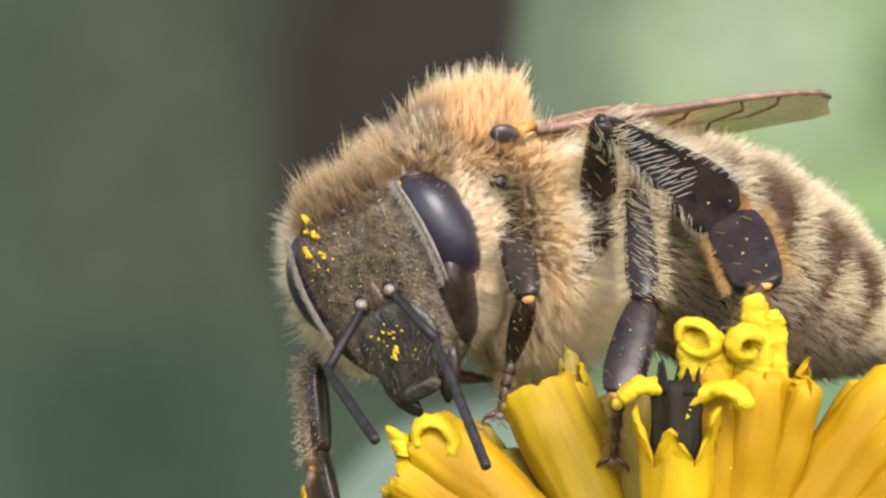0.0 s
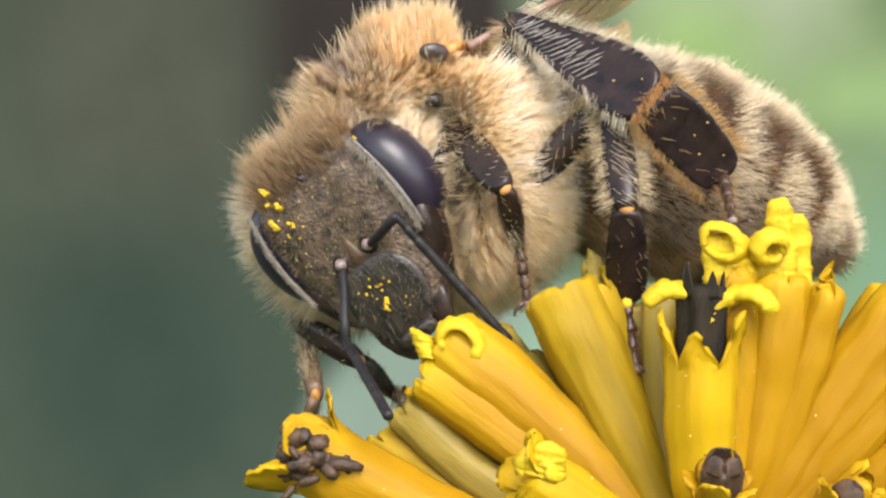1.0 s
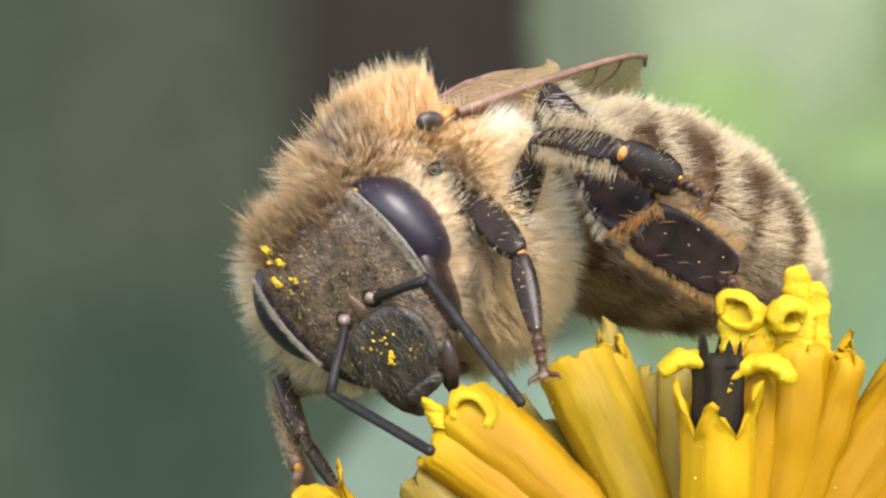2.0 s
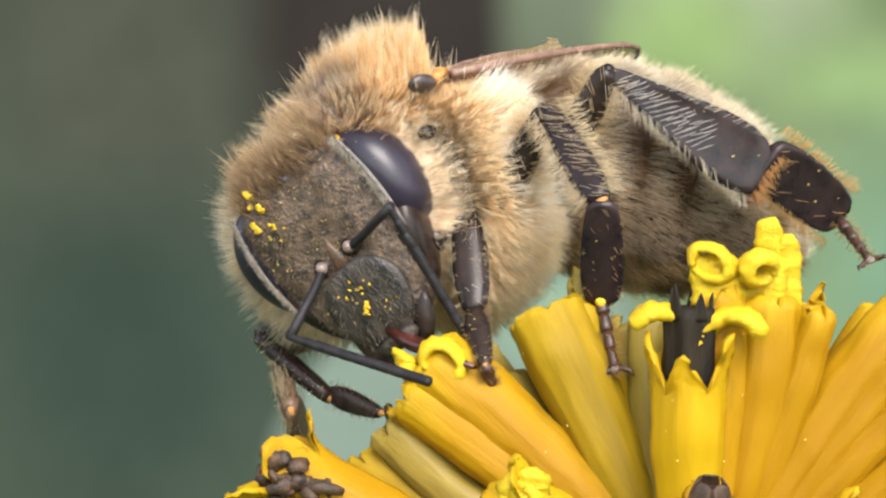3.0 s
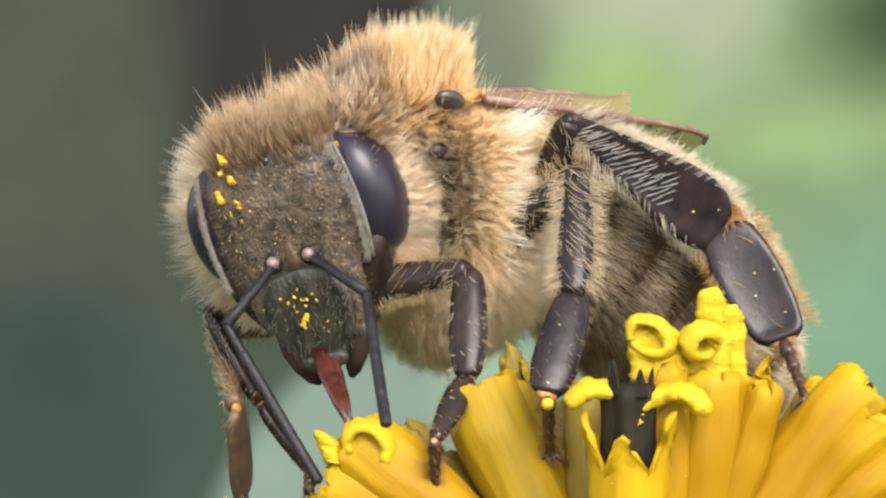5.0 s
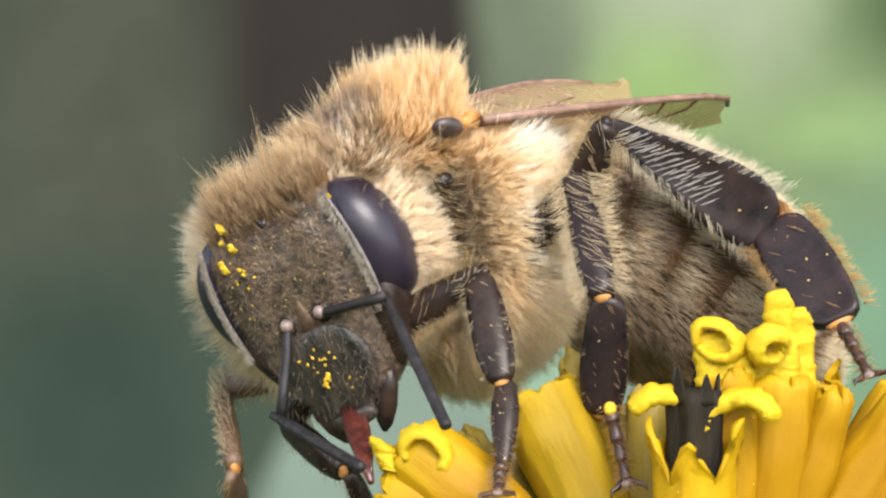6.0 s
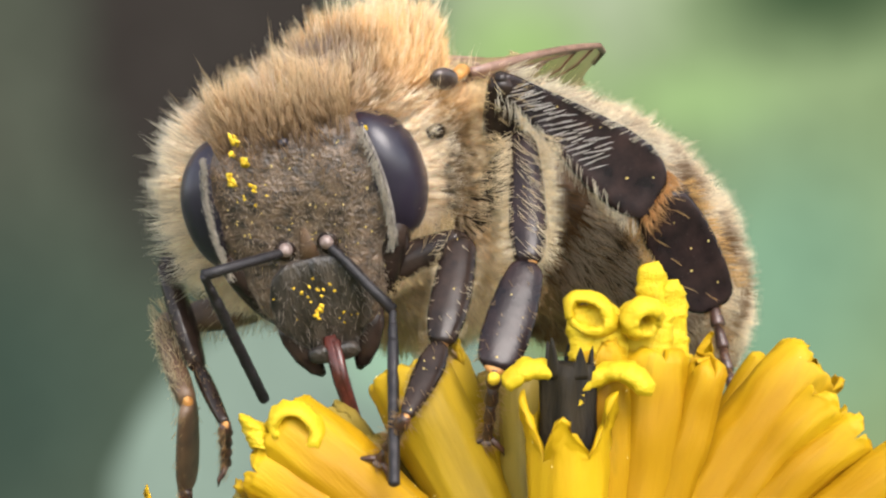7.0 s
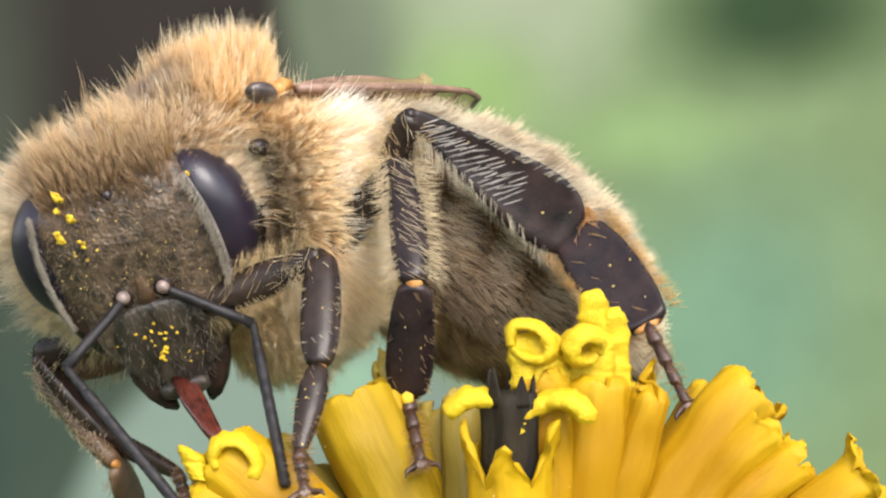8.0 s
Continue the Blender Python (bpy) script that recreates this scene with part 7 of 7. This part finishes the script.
    walk(mid_f[3], [
        (0, mm(-3.17, -3.55, -5.91, -123.2, 2.2, -105.0)),
        (0.2, mm(-3.24, -3.61, -6.06, -122.7, 1.0, -108.0)),
        (0.5, mm(-3.30, -3.90, -6.01, -120.5, -4.0, -110.7)),
        (0.7, mm(-3.18, -3.78, -5.61, -119.3, -6.2, -108.2)),
        (1, mm(-2.99, -3.24, -4.76, -117.2, -9.4, -99.9)),
        (1.2, mm(-2.91, -3.16, -4.53, -111.6, -14.1, -95.5)),
        (1.5, mm(-3.11, -2.99, -4.51, -109.3, -14.8, -94.7)),
        (1.7, mm(-3.27, -3.21, -4.35, -112.2, -19.1, -101.0)),
        (2, mm(-3.29, -3.23, -4.94, -115.6, -15.1, -109.3)),
        (2.2, mm(-3.41, -3.10, -5.39, -107.1, -19.1, -106.1)),
        (3.3, mm(-2.74, -2.93, -4.15, -99.0, -19.1, -114.4)),
        (3.5, mm(-2.86, -3.08, -4.68, -106.8, -7.4, -118.8)),
        (3.7, mm(-2.61, -3.09, -5.07, -115.7, 1.1, -119.0)),
        (4, mm(-2.48, -3.02, -5.19, -124.8, 4.7, -119.8)),
        (4.2, mm(-2.46, -3.37, -5.12, -122.0, -1.2, -120.1)),
        (4.5, mm(-2.33, -2.80, -5.70, -125.6, 8.5, -116.5)),
        (4.7, mm(-2.16, -3.01, -5.60, -120.8, 5.8, -113.2)),
        (5, mm(-1.95, -2.91, -5.71, -111.1, 3.0, -110.7)),
        (5.2, mm(-2.16, -3.08, -6.21, -100.4, -1.8, -132.8)),
        (6.3, mm(-2.59, -3.95, -5.07, -105.6, -9.3, -106.0)),
        (6.5, mm(-2.88, -3.06, -5.14, -103.8, -9.1, -118.5)),
        (6.7, mm(-2.86, -3.17, -5.19, -104.0, -6.5, -125.0)),
        (7, mm(-2.77, -3.18, -5.46, -107.7, -2.9, -126.0)),
        (7.2, mm(-2.44, -2.20, -6.03, -113.4, 14.4, -117.6)),
        (7.5, mm(-3.27, -2.16, -5.91, -117.3, 5.9, -114.9)),
        (7.7, mm(-3.30, -1.75, -5.82, -117.2, 5.6, -111.9)),
        (8, mm(-3.40, -1.82, -5.27, -115.8, -4.8, -108.1)),
    ])
    walk(scape_n, [
        (0, mm(0.36, -0.74, -0.16, 142.0, 19.0, 73.3)),
        (0.5, mm(0.36, -0.74, -0.16, 108.4, 19.6, 64.3)),
        (1, mm(0.36, -0.74, -0.16, 82.9, 37.2, 49.7)),
        (1.5, mm(0.36, -0.74, -0.16, 68.1, 39.9, 37.5)),
        (2, mm(0.36, -0.74, -0.16, 106.2, 28.5, 72.9)),
        (2.2, mm(0.36, -0.74, -0.16, 118.9, 22.9, 89.6)),
        (3.3, mm(0.36, -0.74, -0.16, 80.3, 27.4, 59.3)),
        (3.5, mm(0.36, -0.74, -0.16, 127.1, 17.1, 78.4)),
        (4, mm(0.36, -0.74, -0.16, 141.0, 12.6, 66.5)),
        (4.5, mm(0.36, -0.74, -0.16, 136.6, 14.2, 66.6)),
        (5, mm(0.36, -0.74, -0.16, 118.3, 19.3, 66.2)),
        (5.2, mm(0.36, -0.74, -0.16, 120.3, 12.5, 62.6)),
        (6.3, mm(0.36, -0.74, -0.16, 91.0, 26.4, 80.0)),
        (6.5, mm(0.36, -0.74, -0.16, 134.0, 20.7, 73.4)),
        (7, mm(0.36, -0.74, -0.16, 139.7, 19.5, 77.6)),
        (7.5, mm(0.36, -0.74, -0.16, 152.5, 10.9, 108.5)),
        (8, mm(0.36, -0.74, -0.16, 132.0, 25.0, 99.6)),
    ])
    walk(flag_n, [
        (0, mm(1.20, -1.43, -1.37, 146.0, 23.3, 56.5)),
        (0.5, mm(1.67, -1.56, -0.64, 145.5, -18.6, -175.5)),
        (1, mm(1.66, -1.69, -0.00, 175.2, -7.2, 127.7)),
        (1.5, mm(1.58, -1.70, 0.30, 162.4, -25.6, 155.6)),
        (2, mm(1.78, -1.40, -0.56, 163.7, 26.8, 76.2)),
        (2.2, mm(1.78, -1.05, -0.88, 153.5, 37.3, 55.9)),
        (3.3, mm(1.80, -1.45, 0.08, 159.4, -31.4, 166.4)),
        (3.5, mm(1.57, -1.28, -1.09, 145.2, -27.2, -175.0)),
        (4, mm(1.18, -1.40, -1.39, 153.2, 17.3, 26.9)),
        (4.5, mm(1.27, -1.45, -1.30, 131.6, 12.7, 22.7)),
        (5, mm(1.56, -1.55, -0.89, 123.3, 18.7, 29.7)),
        (5.2, mm(1.52, -1.54, -0.96, 126.2, 4.7, 9.1)),
        (6.3, mm(1.95, -1.03, -0.18, 136.1, 31.8, 57.9)),
        (6.5, mm(1.36, -1.45, -1.21, 149.7, 25.4, 48.8)),
        (7, mm(1.29, -1.37, -1.33, 130.4, 12.5, 6.4)),
        (7.5, mm(1.16, -0.76, -1.57, 122.7, 6.2, 6.0)),
        (8, mm(1.62, -0.99, -1.14, 123.1, 24.6, 20.3)),
    ])
    walk(scape_f, [
        (0, mm(-0.36, -0.74, -0.16, 123.6, 21.8, -7.4)),
        (0.5, mm(-0.36, -0.74, -0.16, 121.4, 14.2, -13.4)),
        (1, mm(-0.36, -0.74, -0.16, 148.3, 39.1, 31.5)),
        (1.5, mm(-0.36, -0.74, -0.16, 150.0, 39.7, 41.4)),
        (2, mm(-0.36, -0.74, -0.16, 132.3, 38.6, 4.4)),
        (2.2, mm(-0.36, -0.74, -0.16, 121.2, 30.8, -16.4)),
        (3.3, mm(-0.36, -0.74, -0.16, 119.0, 32.1, -10.7)),
        (3.5, mm(-0.36, -0.74, -0.16, 122.0, 27.7, 9.4)),
        (4, mm(-0.36, -0.74, -0.16, 114.3, 13.8, -15.8)),
        (4.5, mm(-0.36, -0.74, -0.16, 118.6, -0.8, -40.2)),
        (5, mm(-0.36, -0.74, -0.16, 111.8, 7.6, -17.5)),
        (5.2, mm(-0.36, -0.74, -0.16, 106.7, -3.3, -26.3)),
        (6.3, mm(-0.36, -0.74, -0.16, 168.8, 32.9, 32.1)),
        (6.5, mm(-0.36, -0.74, -0.16, 109.6, -0.2, -56.9)),
        (7, mm(-0.36, -0.74, -0.16, 83.3, -5.9, -46.5)),
        (7.5, mm(-0.36, -0.74, -0.16, 111.9, -9.8, -64.8)),
        (8, mm(-0.36, -0.74, -0.16, 102.2, -5.4, -38.6)),
    ])
    walk(flag_f, [
        (0, mm(-0.86, -2.04, -0.99, 121.8, 24.0, 53.0)),
        (0.5, mm(-0.88, -2.04, -0.98, 156.5, 13.4, 90.8)),
        (1, mm(-0.66, -1.92, -1.23, 121.6, 38.0, 44.7)),
        (1.5, mm(-0.49, -1.94, -1.24, 178.5, 1.8, 118.9)),
        (2, mm(-0.94, -1.99, -1.01, 133.3, 30.4, 68.9)),
        (2.2, mm(-1.16, -1.95, -0.88, 116.0, 37.8, 53.9)),
        (3.3, mm(-1.03, -2.05, -0.82, 157.3, -7.6, 117.4)),
        (3.5, mm(-0.53, -2.16, -0.92, 156.0, -21.4, 159.4)),
        (4, mm(-0.91, -2.12, -0.81, 152.8, -12.5, 157.3)),
        (4.5, mm(-1.27, -1.83, -0.93, 162.4, 5.7, 120.1)),
        (5, mm(-0.89, -2.15, -0.76, 157.3, 16.2, 87.7)),
        (5.2, mm(-1.02, -2.14, -0.62, 144.4, 12.8, 86.8)),
        (6.3, mm(-0.92, -1.47, -1.49, 106.1, 32.4, 53.4)),
        (6.5, mm(-1.64, -1.58, -0.70, 158.2, 16.3, 87.3)),
        (7, mm(-1.54, -1.83, 0.03, 154.3, -6.0, 166.1)),
        (7.5, mm(-1.68, -1.47, -0.75, 160.4, 11.7, 102.7)),
        (8, mm(-1.32, -2.00, -0.50, 134.5, 30.9, 63.6)),
    ])
    walk(wing_n, [
        (0, mm(1.70, 0.45, 1.60, -86.7, -9.3, 10.4)),
        (0.5, mm(1.70, 0.45, 1.60, -83.7, -16.5, 17.7)),
        (1, mm(1.70, 0.45, 1.60, -72.4, -21.0, 26.6)),
        (1.5, mm(1.70, 0.45, 1.60, -78.8, -16.2, 20.7)),
        (2, mm(1.70, 0.45, 1.60, -87.0, -13.6, 23.4)),
        (2.2, mm(1.70, 0.45, 1.60, -84.7, -20.4, 23.4)),
        (3.3, mm(1.70, 0.45, 1.60, -94.1, -5.6, 23.7)),
        (3.5, mm(1.70, 0.45, 1.60, -91.2, -1.1, 14.8)),
        (4, mm(1.70, 0.45, 1.60, -97.7, 0.9, 22.7)),
        (4.5, mm(1.70, 0.45, 1.60, -98.1, 3.7, 22.2)),
        (5, mm(1.70, 0.45, 1.60, -95.0, -6.7, 25.0)),
        (5.2, mm(1.70, 0.45, 1.60, -101.7, -0.1, 23.2)),
        (6.3, mm(1.70, 0.45, 1.60, -90.1, -12.7, 21.8)),
        (6.5, mm(1.70, 0.45, 1.60, -95.4, 3.1, 23.9)),
        (7, mm(1.70, 0.45, 1.60, -86.9, -27.7, 28.0)),
        (7.5, mm(1.70, 0.45, 1.60, -95.3, -1.1, 24.6)),
        (8, mm(1.70, 0.45, 1.60, -90.9, -6.4, 32.7)),
    ])
    walk(wing_f, [
        (0, mm(-1.70, 0.40, 1.70, 80.3, -21.7, -138.4)),
        (0.5, mm(-1.70, 0.40, 1.70, 77.6, -21.5, -137.4)),
        (1, mm(-1.70, 0.40, 1.70, 74.5, -25.2, -135.3)),
        (1.5, mm(-1.70, 0.40, 1.70, 74.5, -25.2, -135.3)),
        (2, mm(-1.70, 0.40, 1.70, 75.9, -27.3, -135.4)),
        (2.2, mm(-1.70, 0.40, 1.70, 75.3, -27.2, -135.2)),
        (3.3, mm(-1.70, 0.40, 1.70, 86.8, -14.0, -141.2)),
        (3.5, mm(-1.70, 0.40, 1.70, 84.0, -13.9, -140.5)),
        (4, mm(-1.70, 0.40, 1.70, 90.3, -14.0, -142.1)),
        (4.5, mm(-1.70, 0.40, 1.70, 90.7, -14.0, -142.2)),
        (5, mm(-1.70, 0.40, 1.70, 86.9, -14.0, -141.3)),
        (5.2, mm(-1.70, 0.40, 1.70, 92.1, -14.0, -142.5)),
        (6.3, mm(-1.70, 0.40, 1.70, 82.3, -25.8, -138.6)),
        (6.5, mm(-1.70, 0.40, 1.70, 88.1, -14.0, -141.5)),
        (7, mm(-1.70, 0.40, 1.70, 86.9, -12.0, -141.4)),
        (7.5, mm(-1.70, 0.40, 1.70, 88.0, -14.0, -141.5)),
        (8, mm(-1.70, 0.40, 1.70, 80.6, -25.7, -137.9)),
    ])
    walk(hind_f[0], [
        (0, mm(-1.98, 1.25, -0.49, 14.8, 40.3, -143.4)),
        (8, mm(-1.98, 1.25, -0.49, 14.8, 40.3, -143.4)),
    ])
    walk(hind_f[1], [
        (0, mm(-3.81, 0.78, 1.57, 102.5, 2.8, 169.7)),
        (8, mm(-3.81, 0.78, 1.57, 102.5, 2.8, 169.7)),
    ])
    walk(hind_f[2], [
        (0, mm(-3.13, 4.32, 0.77, 114.8, -4.7, -155.3)),
        (8, mm(-3.13, 4.32, 0.77, 114.8, -4.7, -155.3)),
    ])
    walk(hind_f[3], [
        (0, mm(-4.11, 6.27, -0.23, 115.4, -23.7, -121.6)),
        (8, mm(-4.11, 6.27, -0.23, 115.4, -23.7, -121.6)),
    ])
    walk(abdomen_part, [
        (0, mm(0, 0.001, 0.066, -2, 0, 0)),
        (0.5, mm(0, 0.001, 0.066, -2, 0, 0)),
        (1, mm(0, 0.001, 0.066, -2, 0, 0)),
        (1.5, mm(0, 0.001, 0.066, -2, 0, 0)),
        (2, mm(0, 0.014, 0.232, -7, 0, 0)),
        (2.2, mm(0, 0.010, 0.199, -6, 0, 0)),
        (3.3, mm(0, 0.018, 0.264, -8, 0, 0)),
        (3.5, mm(0, 0.029, 0.330, -10, 0, 0)),
        (4, mm(0, 0.035, 0.363, -11, 0, 0)),
        (4.5, mm(0, 0.035, 0.363, -11, 0, 0)),
        (5, mm(0, 0.035, 0.363, -11, 0, 0)),
        (5.2, mm(0, 0.035, 0.363, -11, 0, 0)),
        (6.3, mm(0, 0.035, 0.363, -11, 0, 0)),
        (6.5, mm(0, 0.035, 0.363, -11, 0, 0)),
        (7, mm(0, 0.035, 0.363, -11, 0, 0)),
        (7.5, mm(0, 0.035, 0.363, -11, 0, 0)),
        (8, mm(0, 0.042, 0.395, -12, 0, 0)),
    ])
    walk(tongue_part, [
        (0, mm(0, -0.40, -1.75, 70.7, 0, 0)),
        (0.5, mm(0, -0.40, -1.75, 70.7, 0, 0)),
        (1, mm(0, -0.40, -1.75, 70.7, 0, 0)),
        (1.5, mm(0, -0.40, -1.75, 70.7, 0, 0)),
        (2, mm(0, -0.40, -1.75, 70.7, 0, 0)),
        (2.2, mm(0, -0.40, -1.75, 70.7, 0, 0)),
        (3.3, mm(-0.00, -0.72, -1.98, 56.0, -32.7, -138.9)),
        (3.5, mm(0.00, -0.72, -1.98, 57.8, -27.4, -140.1)),
        (4, mm(0.00, -0.72, -1.98, 41.3, -16.4, -138.4)),
        (4.5, mm(-0.00, -0.72, -1.98, 36.2, -14.6, -133.2)),
        (5, mm(0.00, -0.72, -1.98, 66.2, -19.4, -143.6)),
        (5.2, mm(0.00, -0.72, -1.98, 54.3, -8.4, -152.2)),
        (6.3, mm(0.00, -0.72, -1.98, 70.6, -33.1, -141.3)),
        (6.5, mm(0.00, -0.72, -1.98, 46.6, -25.3, -129.8)),
        (7, mm(0.00, -0.72, -1.98, 1.0, -11.8, -64.6)),
        (7.5, mm(-0.00, -0.72, -1.98, 46.7, -11.5, -145.1)),
        (8, mm(0.00, -0.72, -1.98, 78.5, -26.8, -151.9)),
    ])


motions()
